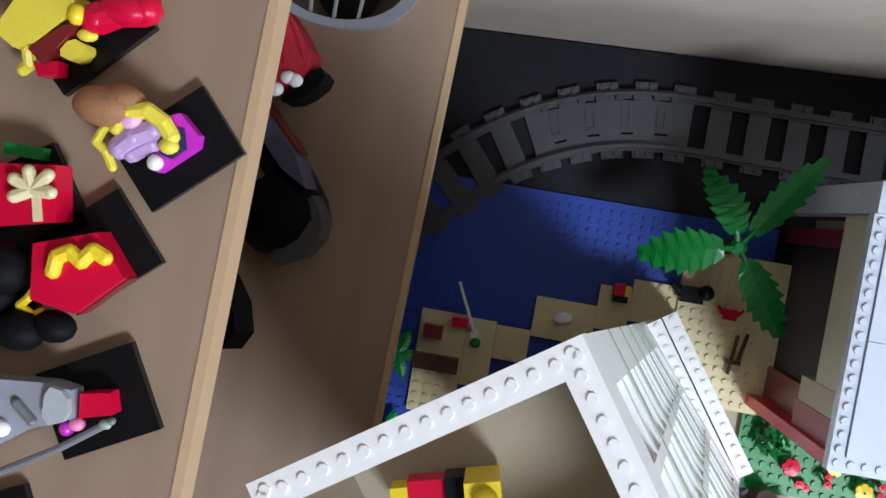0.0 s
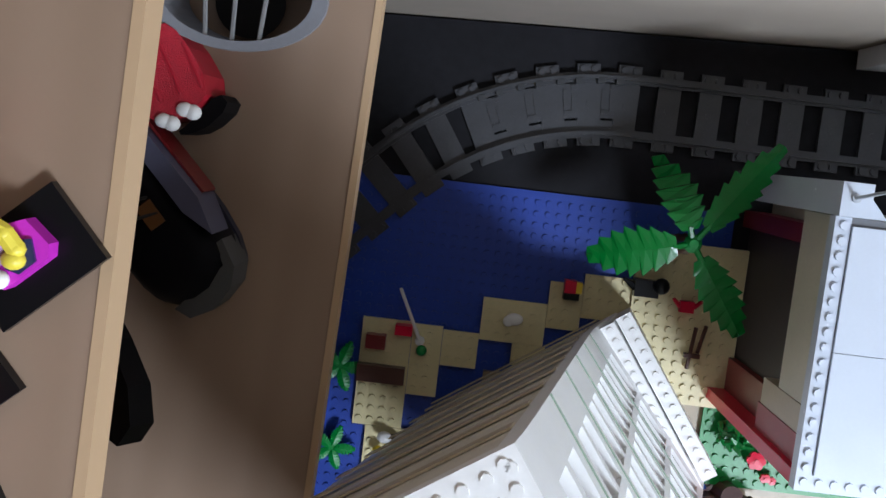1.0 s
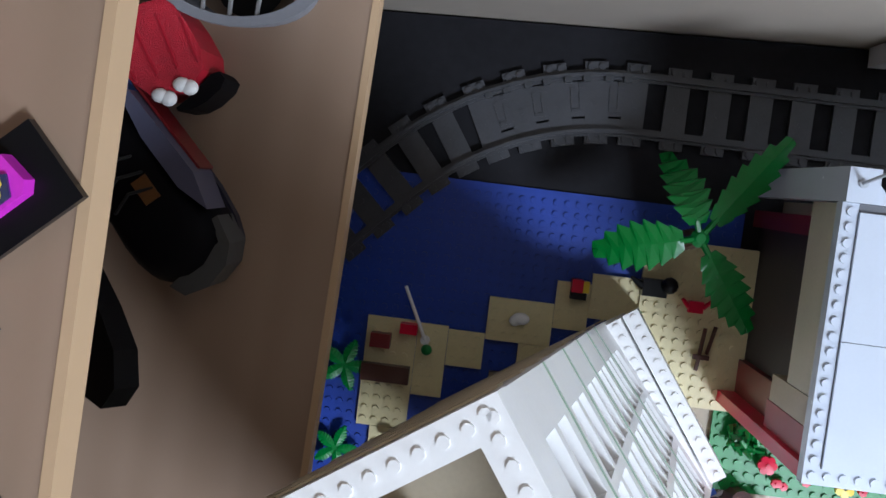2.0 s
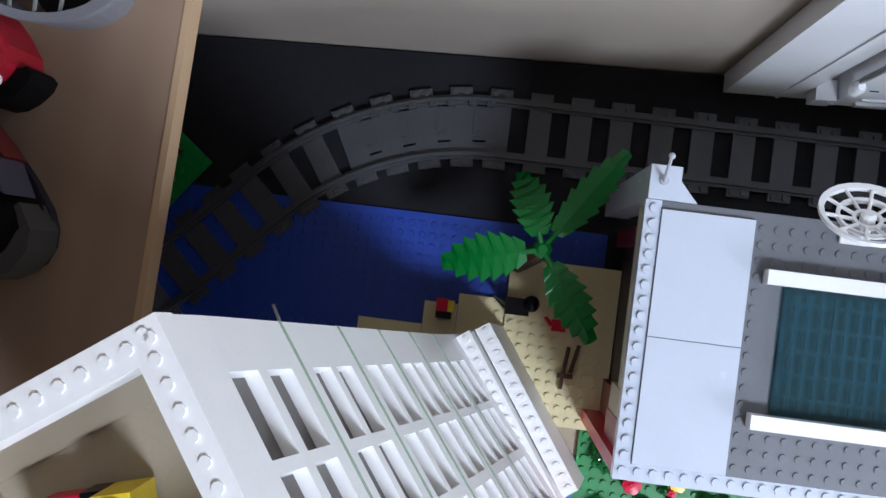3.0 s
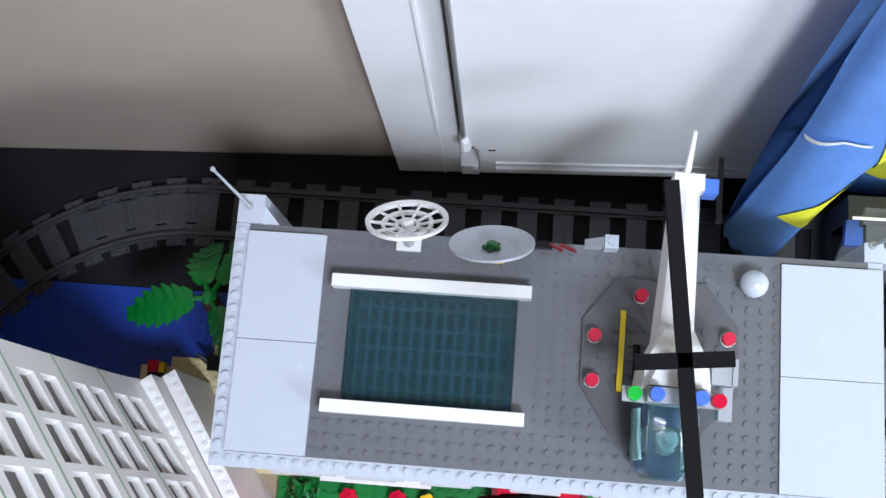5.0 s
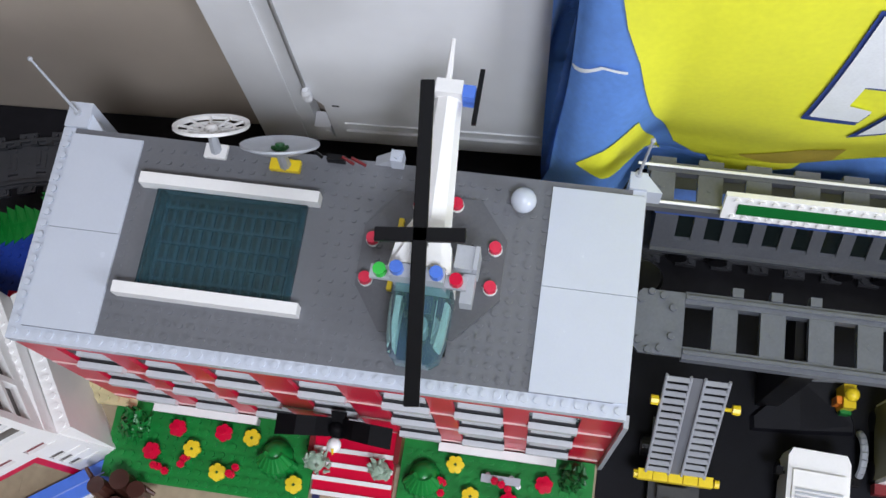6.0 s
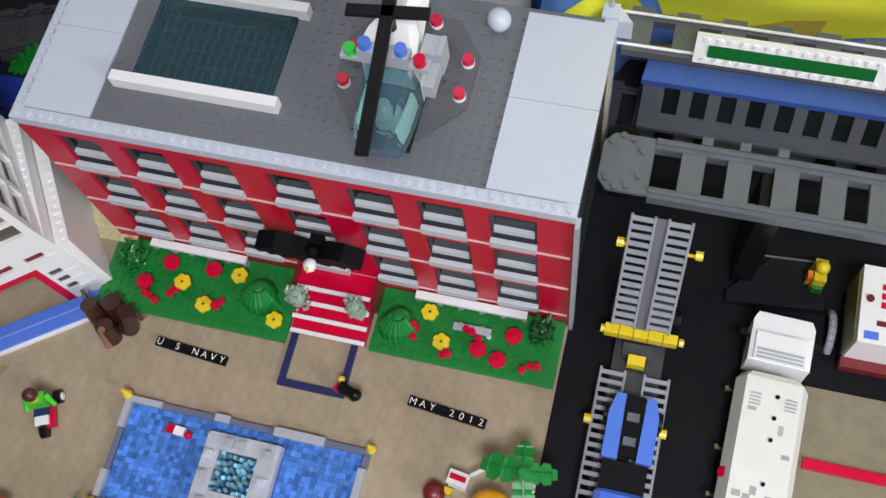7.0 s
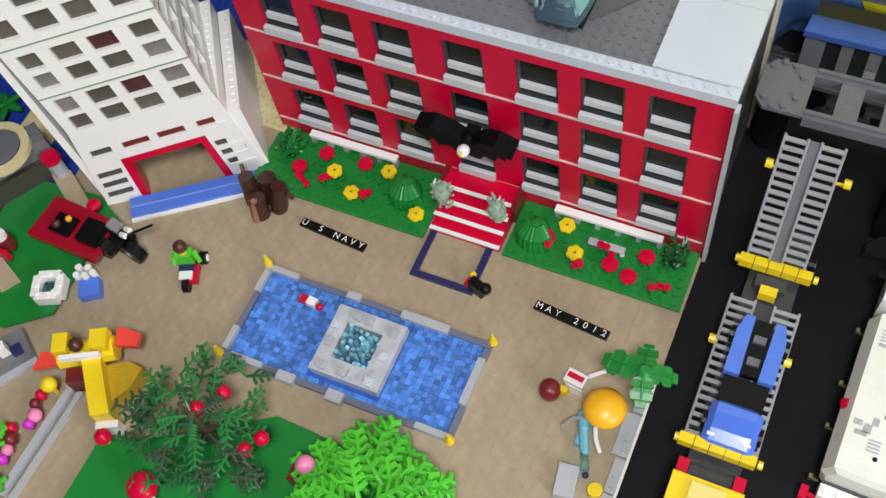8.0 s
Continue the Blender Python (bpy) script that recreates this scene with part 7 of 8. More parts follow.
for k in range(-15, 26):
    s_ = k * (0.0290 if k > 0 else 0.0262)
    x, y, an = rail_path(s_)
    ob = new("sleeper", tie)
    ob.parent = track
    ob.matrix_basis = pose(x, y, 0.0001, 0, 0, math.degrees(an))
    if -5 < k < 0:
        x, y, an = rail_path(s_ + 0.0131)
        ob = new("infill_plate", fill)
        ob.parent = track
        ob.matrix_basis = pose(x, y, 0.0003, 0, 0, math.degrees(an))
        for side_, off in ((-0.006, 0.0165), (0.007, 0.0165)):
            ob = new("rail_lug", lug)
            ob.parent = track
            ob.matrix_basis = pose(x, y, 0.0003, 0, 0, math.degrees(an)) @ Matrix.Translation((side_, off, 0))

# ---- beach ----
beach = thing("sand_beach", pose(0, 0, 0), "tan studded sand plates in stepped outline", "beach")
plates = [(-0.062, 0.0162, -0.007, 0.108, 0.0098), (-0.096, -0.062, 0.046, 0.078, 0.0066), (-0.120, -0.096, 0.036, 0.070, 0.0066), (-0.166, -0.120, 0.022, 0.053, 0.0066), (-0.142, -0.118, 0.006, 0.022, 0.0066),
          (-0.192, -0.166, 0.000, 0.026, 0.0066), (-0.214, -0.192, -0.024, 0.028, 0.0066), (-0.250, -0.214, -0.050, 0.029, 0.0066), (-0.240, -0.200, -0.090, -0.050, 0.0066)]
for x0, x1, y0, y1, z in plates:
    bm = bmesh.new()
    box(bm, x0, x1 - 0.0003, y0, y1 - 0.0003, 0.0038, z)
    pl = part("sand_plate", bm, SAND, beach)
    bm = bmesh.new()
    studs(bm, x0 + 0.0005, y0 + 0.0005, int((x1 - x0) / S), int((y1 - y0) / S), z - 0.0001)
    tagged(part("studs", bm, SAND, pl), kind="stuff")
bm = bmesh.new()
prism(bm, [(-0.062, 0.030), (-0.043, -0.007), (-0.062, -0.007)], 0.0099, 0.0135)
part("sand_step", bm, SAND, beach)
mast = thing("white_pole", pose(-0.208, 0.016, 0.0066), "thin white leaning pole on the beach", "pole")
bm = bmesh.new()
frustum(bm, (0, 0, 0.0018), (-0.017, 0.038, 0.016), 0.0014, 0.0012, 8)
frustum(bm, (0, 0, 0), (0, 0, 0.003), 0.0036, 0.0036, 8)
part("rod", bm, WHITE, mast)


def lump(name, x, y, z, pieces, label, category, turn=0):
    m_ = Mix()
    for p in pieces:
        m_.add(*p)
    m_.done(name, pose(x, y, z, 0, 0, turn), label, category)


lump("shell", -0.143, 0.040, 0.0086, [(WHITE, ball, (0, 0, 0.003), 0.0065, 0.0045, 0.003), (WHITE, ball, (-0.004, -0.002, 0.0025), 0.004, 0.004, 0.0028)], "white toy shell on the sand", "shell")
lump("treasure", -0.106, 0.068, 0.0086, [(RED, box, -0.005, 0.003, -0.004, 0.005, 0, 0.010), (BLACK, box, -0.005, 0.006, -0.009, -0.0041, 0, 0.008), (YELLOW, box, 0.0031, 0.0075, -0.004, 0.004, 0, 0.007)], "small red and black toy chest on the sand", "toy chest")
lump("black_animal", -0.054, 0.074, 0.0116, [(BLACK, box, -0.009, 0.008, -0.006, 0.006, 0, 0.010), (BLACK, ball, (0.009, 0.003, 0.011), 0.006), (BLACK, frustum, (-0.008, 0, 0.006), (-0.018, 0.006, 0.012), 0.003, 0.001, 6)], "black toy animal lying on the sand", "toy animal")
lump("crab", -0.024, 0.064, 0.0116, [(RED, box, -0.005, 0.005, -0.004, 0.004, 0, 0.006), (RED, frustum, (-0.005, 0, 0.004), (-0.010, 0.005, 0.005), 0.0018, 0.0012, 6), (RED, frustum, (0.005, 0, 0.004), (0.010, 0.005, 0.005), 0.0018, 0.0012, 6)], "small red toy crab on the sand", "toy crab")
lump("brown_stick", -0.018, 0.036, 0.0116, [(BROWN, frustum, (0, -0.016, 0.003), (0.003, 0.014, 0.003), 0.0014, 0.0014, 6), (BROWN, frustum, (0.006, -0.004, 0.003), (0.010, 0.016, 0.003), 0.0014, 0.0014, 6), (BROWN, box, -0.003, 0.008, -0.008, -0.005, 0.0, 0.0045)], "thin brown sticks lying on the sand", "stick")
lump("brown_spot", -0.028, 0.000, 0.0116, [(BROWN, ball, (0, 0, 0.003), 0.0045, 0.004, 0.003)], "small brown toy stone on the sand", "stone")
lump("toy_ship", -0.236, -0.010, 0.0086, [(BROWN, box, -0.014, 0.020, -0.006, 0.006, 0, 0.009), (DRED, box, -0.010, 0.004, 0.018, 0.028, -0.002, 0.009), (RED, box, 0.010, 0.022, 0.030, 0.037, -0.0065, 0.010), (GREEN, ball, (0.030, 0.020, 0.004), 0.004)], "brown and red toy boat bits on the sand", "toy boat")
lump("flower_white", -0.219, -0.060, 0.0086, [(WHITE, ball, (-0.006, 0.005, 0.008), 0.0055, 0.0045, 0.004), (WHITE, ball, (0.006, -0.002, 0.008), 0.0055, 0.0045, 0.004), (BLACK, box, -0.003, 0.003, -0.006, 0.006, 0, 0.009), (YELLOW, ball, (-0.010, -0.006, 0.006), 0.004)], "white and black toy flower on the sand", "toy flower")
for x, y, r in ((-0.262, -0.008, 0.017), (-0.262, -0.068, 0.015)):
    sh = thing("sea_plant", pose(x, y, 0.0036), "green toy plant leaves on the water", "plant", "sea plants")
    bm = bmesh.new()
    for k in range(5):
        an = k * 1.26
        leaf_plate(bm, (0.002 * math.cos(an), 0.002 * math.sin(an), 0.010), (math.cos(an), math.sin(an), 0.1), r, r * 0.3, 0.004)
    frustum(bm, (0, 0, 0), (0, 0, 0.010), 0.003, 0.003, 8)
    part("leaves", bm, GREEN, sh)

corner = thing("corner_garden", pose(-0.284, 0.149, 0, 0, 0, 52.4), "green corner plate with brown and red toy bits", "garden plate")
bm = bmesh.new()
box(bm, -0.080, 0.0, 0.0, 0.092, 0.0098, 0.0130)
part("plate", bm, GREEN, corner)
bm = bmesh.new()
studs(bm, -0.080, 0.0, 10, 11, 0.0129)
tagged(part("studs", bm, GREEN, corner), kind="stuff")
for x in (-0.078, -0.010):
    bm = bmesh.new()
    box(bm, x, x + 0.008, 0.004, 0.088, 0.0001, 0.0097)
    part("support", bm, GREEN, corner)
CREAMP = mat("pale_cream_plastic", (0.62, 0.56, 0.42))
bits_ = (("stump", BROWN, ((box, -0.022, -0.008, 0.020, 0.036, 0.0131, 0.024),)), ("twig", CREAMP, ((frustum, (-0.010, 0.026, 0.0245), (-0.002, 0.044, 0.027), 0.0014, 0.0010, 6), (frustum, (-0.006, 0.034, 0.0255), (-0.012, 0.040, 0.029), 0.0012, 0.0008, 6))),
         ("red_brick", RED, ((box, -0.046, -0.034, 0.030, 0.043, 0.0131, 0.0225),)), ("pale_fitting", CREAMP, ((frustum, (-0.048, 0.030, 0.023), (-0.034, 0.031, 0.024), 0.0016, 0.0012, 6), (frustum, (-0.046, 0.030, 0.023), (-0.046, 0.042, 0.024), 0.0014, 0.0012, 6))),
         ("yellow_flower", LIME, ((ball, (-0.0205, 0.0561, 0.0190), 0.0075, 0.0060, 0.0050, 8, 6),)), ("leaf_tuft", LIME, ((frustum, (-0.0046, 0.0583, 0.0131), (-0.004, 0.060, 0.0200), 0.0040, 0.0020, 6),)),
         ("white_stick", WHITE, ((frustum, (-0.044, 0.078, 0.0150), (-0.026, 0.062, 0.0190), 0.0022, 0.0020, 6),)), ("red_cap", RED, ((ball, (-0.036, 0.086, 0.0190), 0.0060, 0.0060, 0.0050, 8, 6),)), ("dark_bush", DGREEN, ((ball, (-0.050, 0.058, 0.0170), 0.0110, 0.0130, 0.0060, 8, 6), (ball, (-0.034, 0.050, 0.0160), 0.0080, 0.0080, 0.0050, 8, 6))))
for nm, m_, pieces in bits_:
    bm = bmesh.new()
    for p in pieces:
        p[0](bm, *p[1:])
    part(nm, bm, m_, corner)
lump("red_stones", -0.345, 0.098, 0.0036, [(DRED, box, -0.014, 0.010, -0.010, 0.010, 0, 0.012), (BLACK, ball, (0.004, 0.012, 0.008), 0.007), (RED, ball, (-0.010, 0.000, 0.014), 0.004)], "dark red toy stones by the water edge", "toy stone")

# ---- things on the lower shelf board ----
ZS = 0.2352
# Basket is flattened in depth to fit the camera's view.
wheel = thing("wire_basket", pose(-0.303, 0.2130, ZS), "dark basket flattened to fit the camera's view, with grey rim and wire bars", "basket")
bm = bmesh.new()
n = 32
ring = []
for r, z in ((0.0330, 0.0), (0.0415, 0.036), (0.0415, 0.040), (0.0345, 0.040), (0.030, 0.004)):
    ring.append([bm.verts.new((r * math.cos(2 * math.pi * i / n), r * math.sin(2 * math.pi * i / n) * 0.62, z)) for i in range(n)])
for a_, b_ in zip(ring, ring[1:]):
    for i in range(n):
        bm.faces.new((a_[i], a_[(i + 1) % n], b_[(i + 1) % n], b_[i]))
part("rim", bm, mat("grey_rubber", (0.20, 0.20, 0.22), 0.6), wheel, smooth=False)
bm = bmesh.new()
lathe(bm, (0, 0, 0.001), ((0.016, 0), (0.017, 0.004)), 24)
part("dark_base", bm, BLACK, wheel)
for x in (-0.012, 0.0, 0.012):
    bm = bmesh.new()
    frustum(bm, (x, -0.0215, 0.038), (x * 1.3, 0.0215, 0.038), 0.0011, 0.0011, 6)
    part("wire", bm, SILVER, wheel)

hero = thing("toy_mask", pose(-0.331, 0.170, ZS), "red and blue toy head with white eyes on the shelf", "toy")
bm = bmesh.new()
prism(bm, rounded([(-0.029, 0.010), (-0.004, 0.027), (0.006, 0.022), (0.0215, 0.0), (0.013, -0.0135), (-0.007, -0.0195)], 1), 0.0, 0.041)
part("face", bm, mat("ribbed_red_plastic", (0.42, 0.004, 0.020), 0.5, vary=0.25, scale=160, bump=0.7), hero, bevel=0.0022)
bm = bmesh.new()
prism(bm, [(-0.047, 0.003), (-0.038, 0.013), (-0.009, -0.0185), (-0.0165, -0.0255)], 0.0, 0.034)
part("blue_band", bm, MBLUE, hero, "blue side band", bevel=0.0015)
bm = bmesh.new()
prism(bm, rounded([(0.0225, -0.001), (0.0285, -0.007), (0.0165, -0.0205), (0.004, -0.0235), (0.0125, -0.0148)], 1), 0.0, 0.030)
part("chin", bm, CROW, hero, bevel=0.002)
for ex, ey in ((0.0035, -0.0170), (0.0125, -0.0110)):
    bm = bmesh.new()
    ball(bm, (ex - 0.0015, ey - 0.0002, 0.0415), 0.0042, 0.0034, 0.0030)
    ball(bm, (ex + 0.0022, ey - 0.0010, 0.0413), 0.0040, 0.0036, 0.0030)
    part("eye", bm, WHITE, hero)
bm = bmesh.new()
for k in range(4):
    tube(bm, [(-0.026 + 0.011 * k, 0.010 + 0.004 * k - 0.004 * (k == 3), 0.0405), (-0.010 + 0.009 * k, -0.012 + 0.004 * k, 0.0408)], 0.0009, 6)
part("ribs", bm, mat("dull_ribbed_red_plastic", (0.33, 0.003, 0.016), 0.5), hero)
shoe = thing("black_shoe", pose(-0.335, 0.1090, ZS, 0, 0, 42) @ Matrix.Diagonal((1.12, 0.85, 1.55, 1)), "black child's shoe with grey and red side", "shoe")
bm = bmesh.new()
lay = []
outline = [(0.0, 0.060), (0.014, 0.052), (0.021, 0.030), (0.020, 0.0), (0.021, -0.030), (0.017, -0.050), (0.0, -0.060), (-0.017, -0.050), (-0.021, -0.030), (-0.019, 0.0), (-0.020, 0.030), (-0.013, 0.052)]
outline = rounded(outline, 1)
for z, k in ((0.0, 0.93), (0.003, 0.98), (0.009, 1.0), (0.018, 0.96), (0.025, 0.88), (0.029, 0.74), (0.030, 0.55)):
    lay.append([bm.verts.new((x * k, y * k, z)) for x, y in outline])
for a_, b_ in zip(lay, lay[1:]):
    for i in range(len(outline)):
        bm.faces.new((a_[i], a_[(i + 1) % len(outline)], b_[(i + 1) % len(outline)], b_[i]))
bm.faces.new(lay[0][::-1])
bm.faces.new(lay[-1])
part("upper", bm, mat("black_shoe_leather", (0.005, 0.0045, 0.006), 0.6, spec=0.06), shoe, smooth=True)
bm = bmesh.new()
for k in range(4):
    tube(bm, [(-0.011, -0.004 + 0.010 * k, 0.0300), (-0.002, 0.000 + 0.010 * k, 0.0312), (0.007, -0.004 + 0.010 * k, 0.0300)], 0.0009, 6)
part("laces", bm, mat("black_lace_cloth", (0.02, 0.02, 0.022), 0.9), shoe)
bm = bmesh.new()
prism(bm, rounded([(x * 1.05, y * 1.03) for x, y in ((0.0, 0.060), (0.016, 0.050), (0.021, 0.020), (0.021, -0.030), (0.015, -0.052), (0.0, -0.061), (-0.016, -0.050), (-0.021, -0.020), (-0.020, 0.030), (-0.013, 0.052))], 1), 0.0, 0.0050)
part("sole", bm, mat("navy_rubber_sole", (0.012, 0.012, 0.030), 0.6), shoe, "dark navy rubber sole")
bm = bmesh.new()
prism(bm, [(0.0185, 0.046), (0.0225, 0.044), (0.0245, -0.010), (0.0205, -0.030), (0.016, -0.012), (0.0155, 0.02)], 0.010, 0.0315)
part("side_panel", bm, mat("slate_shoe_panel", (0.08, 0.08, 0.13), 0.5), shoe, "slate grey side panel")
bm = bmesh.new()
prism(bm, [(0.0228, 0.050), (0.0240, 0.048), (0.0256, -0.008), (0.0246, -0.008)], 0.008, 0.024)
part("red_trim", bm, DRED, shoe, "dark red trim")
bm = bmesh.new()
prism(bm, [(-0.013, -0.0500), (-0.010, -0.0590), (0.0, -0.0625), (0.011, -0.0585), (0.0175, -0.050), (0.020, -0.034), (0.017, -0.034), (0.014, -0.046)], 0.003, 0.024)
part("toe_cap", bm, mat("grey_rubber_toe", (0.06, 0.06, 0.06), 0.6), shoe, "worn grey rubber toe")
bm = bmesh.new()
for k in range(5):
    an = -0.7 + k * 0.35
    frustum(bm, (-0.006 - 0.006 * math.cos(an), 0.024 + 0.009 * math.sin(an), 0.0302), (-0.006 + 0.008 * math.cos(an), 0.024 + 0.009 * math.sin(an), 0.0312), 0.0014, 0.0012, 5)
frustum(bm, (-0.006, 0.018, 0.0302), (-0.006, 0.030, 0.0318), 0.0034, 0.0030, 8)
part("white_emblem", bm, WHITE, shoe)
bm = bmesh.new()
box(bm, 0.001, 0.008, -0.010, 0.004, 0.0296, 0.0306)
part("orange_mark", bm, mat("dull_orange_print", (0.14, 0.055, 0.012), 0.5), shoe)
strap = thing("black_case", pose(0, 0, 0), "slim black case leaning up from the shelf", "case")
bm = bmesh.new()
rows_ = []
for c, w in (((-0.392, 0.096, 0.2385), 0.0135), ((-0.322, 0.056, 0.338), 0.0125), ((-0.306, 0.046, 0.360), 0.0105), ((-0.297, 0.0405, 0.374), 0.0045)):
    rows_.append([bm.verts.new(Vector(c) + Vector(o)) for o in ((-0.45 * w, -0.85 * w, 0.0), (0.45 * w, 0.85 * w, 0.0), (0.45 * w - 0.006, 0.85 * w, 0.009), (-0.45 * w - 0.006, -0.85 * w, 0.009))])
for a_, b_ in zip(rows_, rows_[1:]):
    for i in range(4):
        bm.faces.new((a_[i], a_[(i + 1) % 4], b_[(i + 1) % 4], b_[i]))
bm.faces.new(rows_[0])
bm.faces.new(rows_[-1])
part("case_body", bm, CROW, strap, bevel=0.0008)
bm = bmesh.new()
box(bm, -0.403, -0.380, 0.082, 0.110, 0.2353, 0.2400)
part("foot", bm, BLACK, strap)
lump("grey_pebble", -0.392, 0.104, ZS, [(LGREY, ball, (0, 0, 0.006), 0.010, 0.008, 0.006), (LGREY, ball, (0.003, 0.028, 0.005), 0.006, 0.006, 0.005)], "grey round toy pieces on the shelf", "toy")

# ---- figures on the upper shelf board ----
ZU = 0.4556


def stand(x, y, turn, w=0.0145, d=0.019):
    bm = bmesh.new()
    box(bm, -d, d, -w, w, 0, 0.004)
    plate = part("display_stand", bm, BLACK, None, bevel=0.0006)
    plate.matrix_basis = pose(x, y, ZU, 0, 0, turn)
    tagged(plate, "square black display stand on the upper shelf", "display stand", "display stands")


def shelf_figure(x, y, label, pieces):
    m_ = Mix()
    for p in pieces:
        m_.add(*p)
    m_.done("toy_figure", pose(x, y, ZU + 0.0042), label, "toy figure", "figures on the upper shelf")


LILAC = mat("lilac_plastic", (0.50, 0.33, 0.60))
PALEPINK = mat("pale_pink_plastic", (0.78, 0.42, 0.62))
TANB = mat("brown_straw_plastic", (0.30, 0.14, 0.06), 0.7, vary=0.3, scale=200, bump=0.4)
HAIR = mat("lemon_yellow_plastic", (0.80, 0.66, 0.06), 0.4)
for x, y, turn, w, d in ((-0.3115, 0.1125, 41.6, 0.0130, 0.0182), (-0.3325, 0.0745, 41, 0.0143, 0.0170), (-0.3245, 0.0255, 28, 0.0152, 0.0172), (-0.3480, 0.1470, 45, 0.0140, 0.0190), (-0.3590, 0.0860, 33, 0.0150, 0.0170), (-0.3600, 0.1860, 35, 0.0145, 0.019), (-0.3560, -0.0280, 25, 0.0145, 0.019), (-0.3700, 0.0500, 30, 0.0145, 0.019)):
    stand(x, y, turn, w, d)
shelf_figure(-0.311, 0.113, "lilac and magenta toy figure with yellow hair", [
    (MAGENTA, prism, [(-0.007, -0.008), (-0.003, -0.009), (0.008, 0.001), (0.008, 0.005), (0.001, 0.011), (-0.004, 0.009)], 0.0, 0.007),
    (NAVY, prism, [(-0.003, -0.003), (0.001, -0.004), (0.0052, 0.000), (0.0035, 0.006), (-0.001, 0.005)], 0.0071, 0.0082),
    (LILAC, tube, [(-0.0165, -0.003, 0.0070), (-0.0120, 0.001, 0.0085), (-0.0060, 0.004, 0.0085)], 0.0042),
    (LILAC, tube, [(-0.0125, -0.0045, 0.0070), (-0.0060, 0.0, 0.0080)], 0.0030),
    (PALEPINK, ball, (-0.0135, 0.0065, 0.0100), 0.0046, 0.0040, 0.0036),
    (HAIR, tube, [(-0.0175, 0.0030, 0.0095), (-0.0140, 0.0085, 0.0115), (-0.0080, 0.0100, 0.0120), (-0.0025, 0.0070, 0.0110), (0.0005, 0.0030, 0.0100)], 0.0028),
    (HAIR, tube, [(-0.0180, 0.0070, 0.0095), (-0.0225, 0.0015, 0.0085), (-0.0245, -0.0025, 0.0075), (-0.0210, -0.0050, 0.0070), (-0.0185, -0.0098, 0.0060)], 0.0016),
    (HAIR, ball, (0.0, 0.0, 0.0100), 0.0034, 0.0028, 0.0030), (WHITE, ball, (-0.0040, -0.0060, 0.0085), 0.0027),
    (TANB, ball, (-0.0225, 0.0090, 0.0110), 0.0100, 0.0066, 0.0070, 16, 10), (TANB, ball, (-0.0165, 0.0125, 0.0100), 0.0070, 0.0046, 0.0060)])
shelf_figure(-0.334, 0.068, "red toy figure with looped yellow details", [
    (RED, prism, [(-0.015, 0.007), (-0.013, -0.011), (0.002, -0.013), (0.016, 0.001), (0.005, 0.014)], 0.0, 0.0120),
    (DRED, prism, [(0.0025, -0.0135), (0.0165, 0.0005), (0.0160, 0.0010), (0.0020, -0.0130)], 0.0, 0.0080),
    (YELLOW, tube, [(-0.0065, -0.0005, 0.0135), (-0.0055, 0.0045, 0.0145), (-0.0015, 0.0068, 0.0145), (0.0025, 0.0042, 0.0145), (0.0058, 0.0085, 0.0145), (0.0098, 0.0066, 0.0140)], 0.0026),
    (YELLOW, tube, [(-0.0135, 0.0005, 0.0100), (-0.0115, -0.0050, 0.0100), (-0.0150, -0.0110, 0.0090), (-0.0180, -0.0140, 0.0080), (-0.0130, -0.0170, 0.0070), (-0.0110, -0.0150, 0.0070)], 0.0015),
    (CROW, ball, (-0.0240, -0.0030, 0.0090), 0.0080, 0.0090, 0.0085), (CROW, ball, (-0.0060, -0.0190, 0.0070), 0.0075, 0.0055, 0.0060), (CROW, ball, (-0.0170, -0.0220, 0.0080), 0.0090, 0.0070, 0.0075), (TANB, tube, [(-0.0115, -0.0190, 0.006), (-0.0090, -0.0225, 0.004)], 0.0016)])
shelf_figure(-0.329, 0.025, "grey and red toy figure on black stand", [
    (mat("grey_clear_plastic", (0.33, 0.34, 0.40), 0.2), prism, [(-0.029, 0.004), (-0.025, -0.019), (-0.013, -0.010), (0.001, -0.004), (-0.001, 0.005), (-0.009, 0.006)], 0.0, 0.0100),
    (LGREY, prism, rounded([(-0.0085, 0.0060), (-0.0075, -0.0075), (0.0010, -0.0040), (-0.0010, 0.0050)], 1), 0.0101, 0.0135),
    (WHITE, ball, (-0.0220, -0.0110, 0.0110), 0.0036, 0.0030, 0.0024), (MGREY, tube, [(-0.0180, -0.0020, 0.0105), (-0.0120, -0.0070, 0.0105)], 0.0018),
    (RED, prism, [(0.0012, 0.004), (0.0022, -0.004), (0.013, -0.001), (0.011, 0.006)], 0.0, 0.0080),
    (PINK, ball, (0.0015, -0.0062, 0.0070), 0.0028, 0.0024, 0.0026), (MAGENTA, ball, (-0.0020, -0.0085, 0.0060), 0.0026),
    (MGREY, tube, [(-0.0240, -0.0280, 0.0060), (-0.0030, -0.0150, 0.0075), (0.0130, -0.0030, 0.0075)], 0.0013), (SGREEN, ball, (0.0110, -0.0045, 0.0080), 0.0022, 0.0016, 0.0014)])
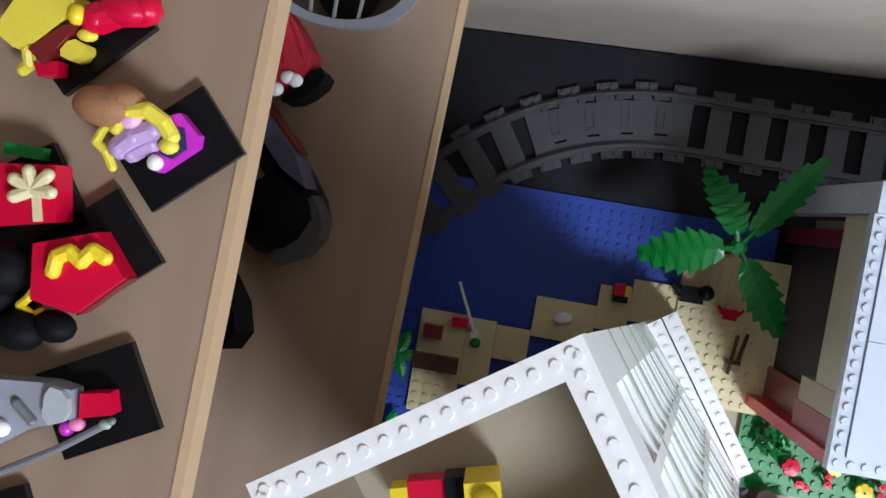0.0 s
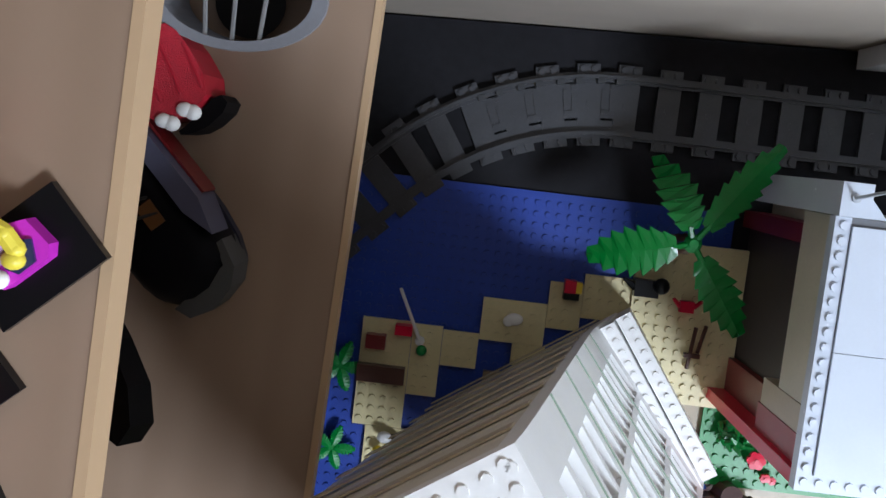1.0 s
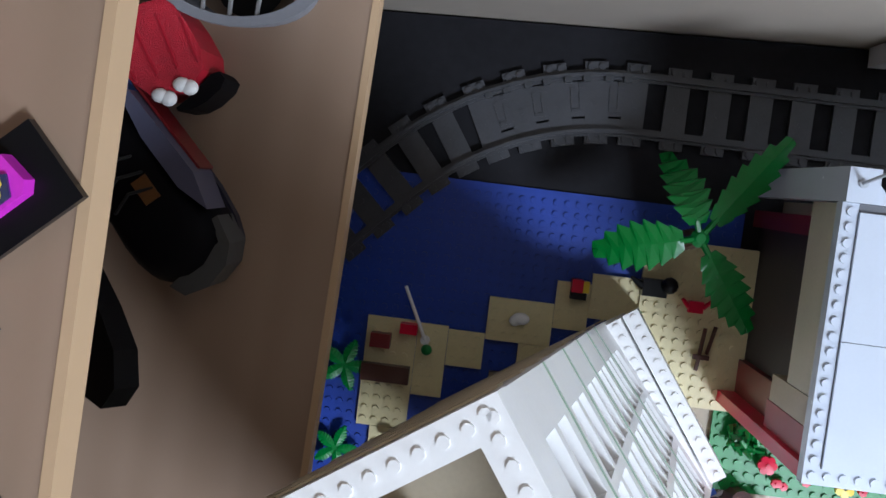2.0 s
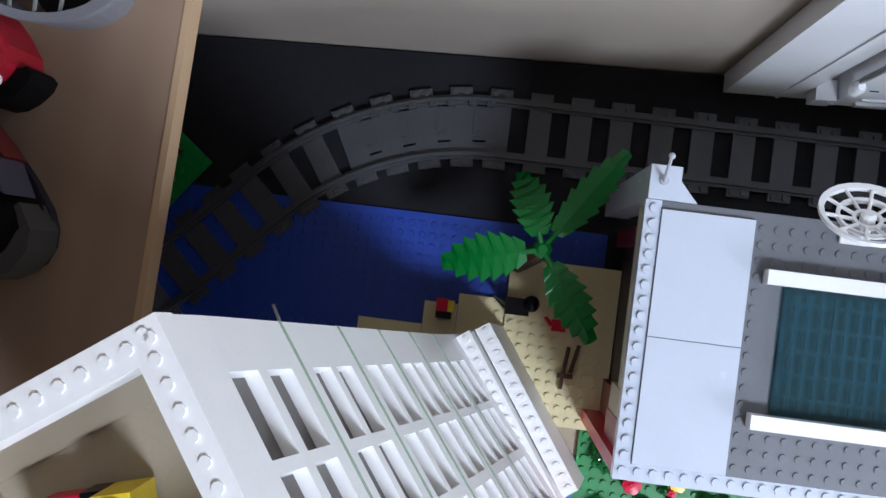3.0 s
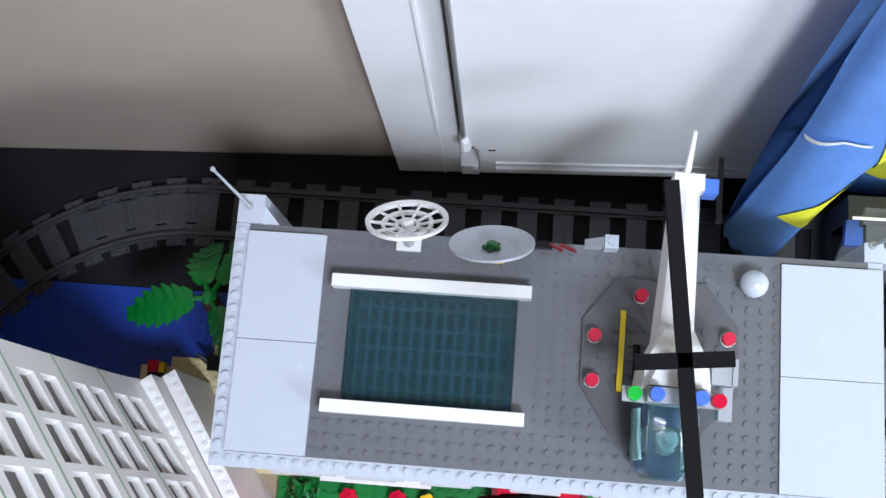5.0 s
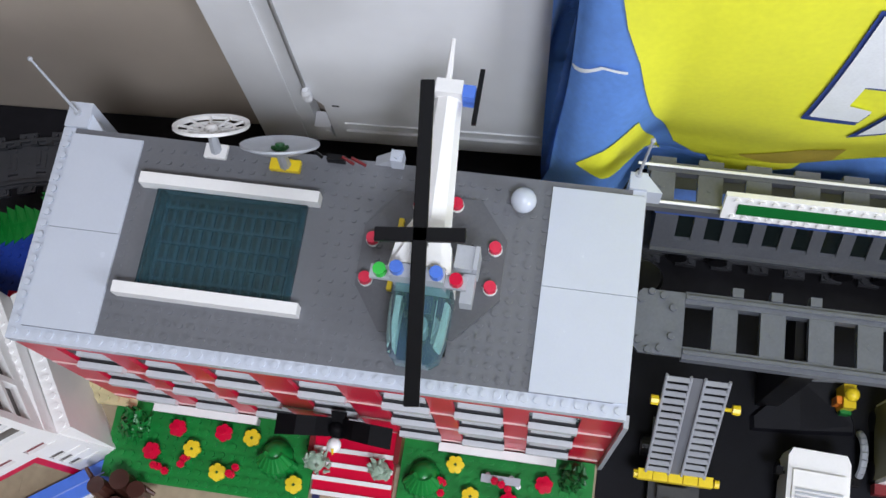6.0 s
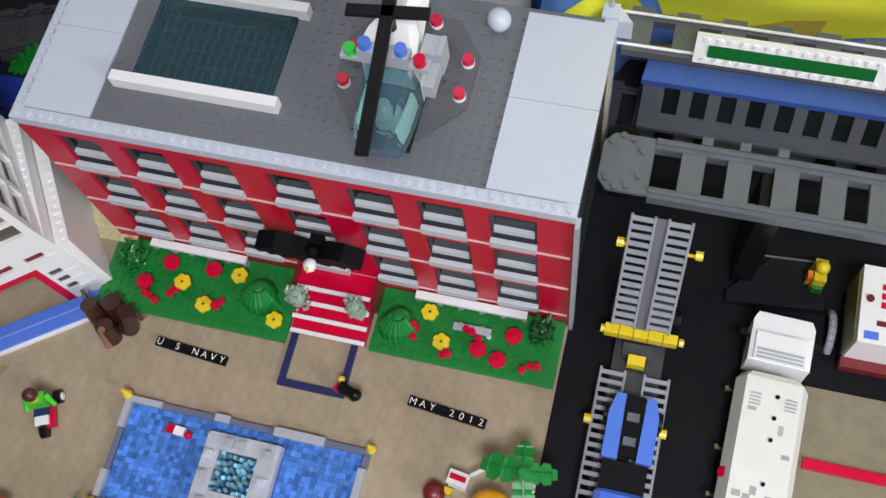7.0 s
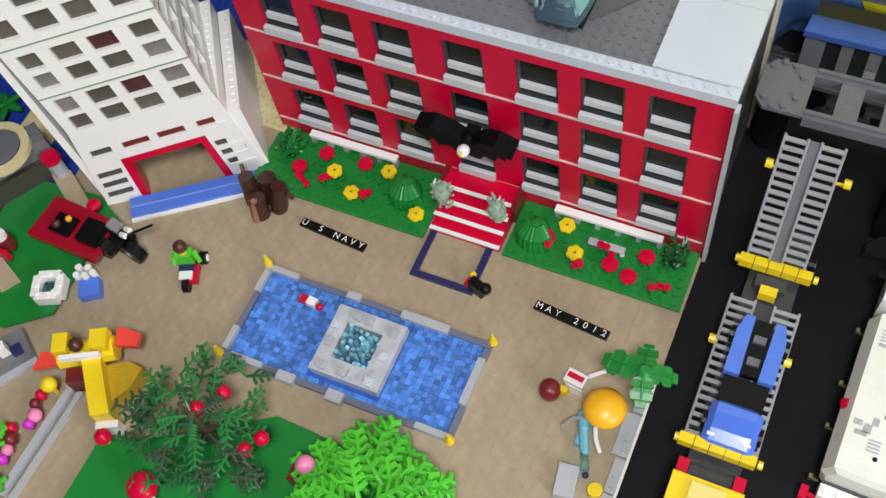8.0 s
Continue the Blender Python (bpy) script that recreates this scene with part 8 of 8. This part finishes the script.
shelf_figure(-0.347, 0.141, "yellow and red toy figure on black stand", [
    (HAIR, prism, rounded([(-0.025, -0.001), (-0.015, -0.007), (0.0, 0.009), (-0.001, 0.016), (-0.017, 0.014)], 1), 0.0, 0.0130),
    (DRED, prism, [(-0.013, -0.005), (-0.008, -0.009), (0.002, 0.005), (-0.003, 0.004)], 0.0, 0.0125),
    (RED, tube, [(0.0060, 0.0080, 0.0085), (0.0130, 0.0120, 0.0085), (0.0215, 0.0135, 0.0080)], 0.0055), (RED, ball, (0.0150, 0.0122, 0.0110), 0.0085, 0.0050, 0.0040),
    (YELLOW, ball, (0.0010, 0.0080, 0.0120), 0.0030, 0.0036, 0.0032), (HAIR, prism, rounded([(-0.0045, -0.0050), (0.0015, -0.0070), (0.0050, -0.0010), (-0.0005, 0.0010)], 1), 0.0, 0.0105), (HAIR, ball, (0.0040, 0.0025, 0.0090), 0.0036, 0.0022, 0.0026),
    (HAIR, tube, [(-0.0150, -0.0050, 0.0080), (-0.0145, -0.0095, 0.0060), (-0.0170, -0.0115, 0.0050)], 0.0022),
    (RED, prism, [(-0.0125, -0.0090), (-0.0105, -0.0130), (-0.0040, -0.0115), (-0.0045, -0.0070)], 0.0, 0.0080)])
shelf_figure(-0.357, 0.091, "red gift box toy with pale bow", [
    (RED, prism, [(-0.010, 0.007), (-0.006, -0.013), (0.015, -0.008), (0.012, 0.010)], 0.0, 0.0130),
    *[(SAND, tube, [(0.0065, 0.0010, 0.0145), (ax, ay, 0.0155)], 0.0022) for ax, ay in ((0.0005, 0.0035), (0.0048, 0.0068), (0.0112, 0.0066), (0.0012, -0.0020), (0.0128, 0.0012))],
    (SAND, prism, [(0.0060, 0.000), (0.0080, -0.0090), (0.0108, -0.0084), (0.0085, 0.0010)], 0.0131, 0.0142), (GREEN, box, -0.009, 0.004, 0.0105, 0.0145, 0.0, 0.0060)])
shelf_figure(-0.360, 0.186, "pink and green toy figure on black stand", [(PINK, ball, (0.004, 0.0, 0.007), 0.0075, 0.0065, 0.0068), (GREEN, tube, [(-0.010, 0.002, 0.004), (-0.004, 0.006, 0.006), (0.000, 0.002, 0.007)], 0.0035), (LGREY, prism, rounded([(-0.010, -0.012), (0.010, -0.012), (0.010, -0.006), (-0.010, -0.006)], 1), 0, 0.009)])
shelf_figure(-0.356, -0.028, "small red toy figure on black stand", [(RED, prism, rounded([(-0.010, -0.008), (0.010, -0.008), (0.008, 0.008), (-0.008, 0.008)], 1), 0, 0.013), (SKIN, ball, (0.0, 0.0, 0.0155), 0.0055, 0.0055, 0.0048)])
shelf_figure(-0.370, 0.050, "black toy figure on black stand", [(CROW, ball, (0.004, 0.006, 0.008), 0.0120, 0.0095, 0.0078), (CROW, prism, rounded([(-0.010, -0.012), (0.012, -0.012), (0.012, 0.002), (-0.010, 0.002)], 1), 0, 0.010)])

# ---- paving tiles ----
bm = bmesh.new()
box(bm, 0.00003, 0.03197, 0.00003, 0.03057, 0.0, 0.0011)
tile_mesh = mesh_of("tile", bm, TAN_TILE)
for i in range(17):
    for j in range(15):
        x, y = -0.160 + i * 0.032, -0.4605 + j * 0.0306
        ob = new("tile", tile_mesh)
        ob.parent = pave
        ob.matrix_basis = pose(x, y, 0.0022)
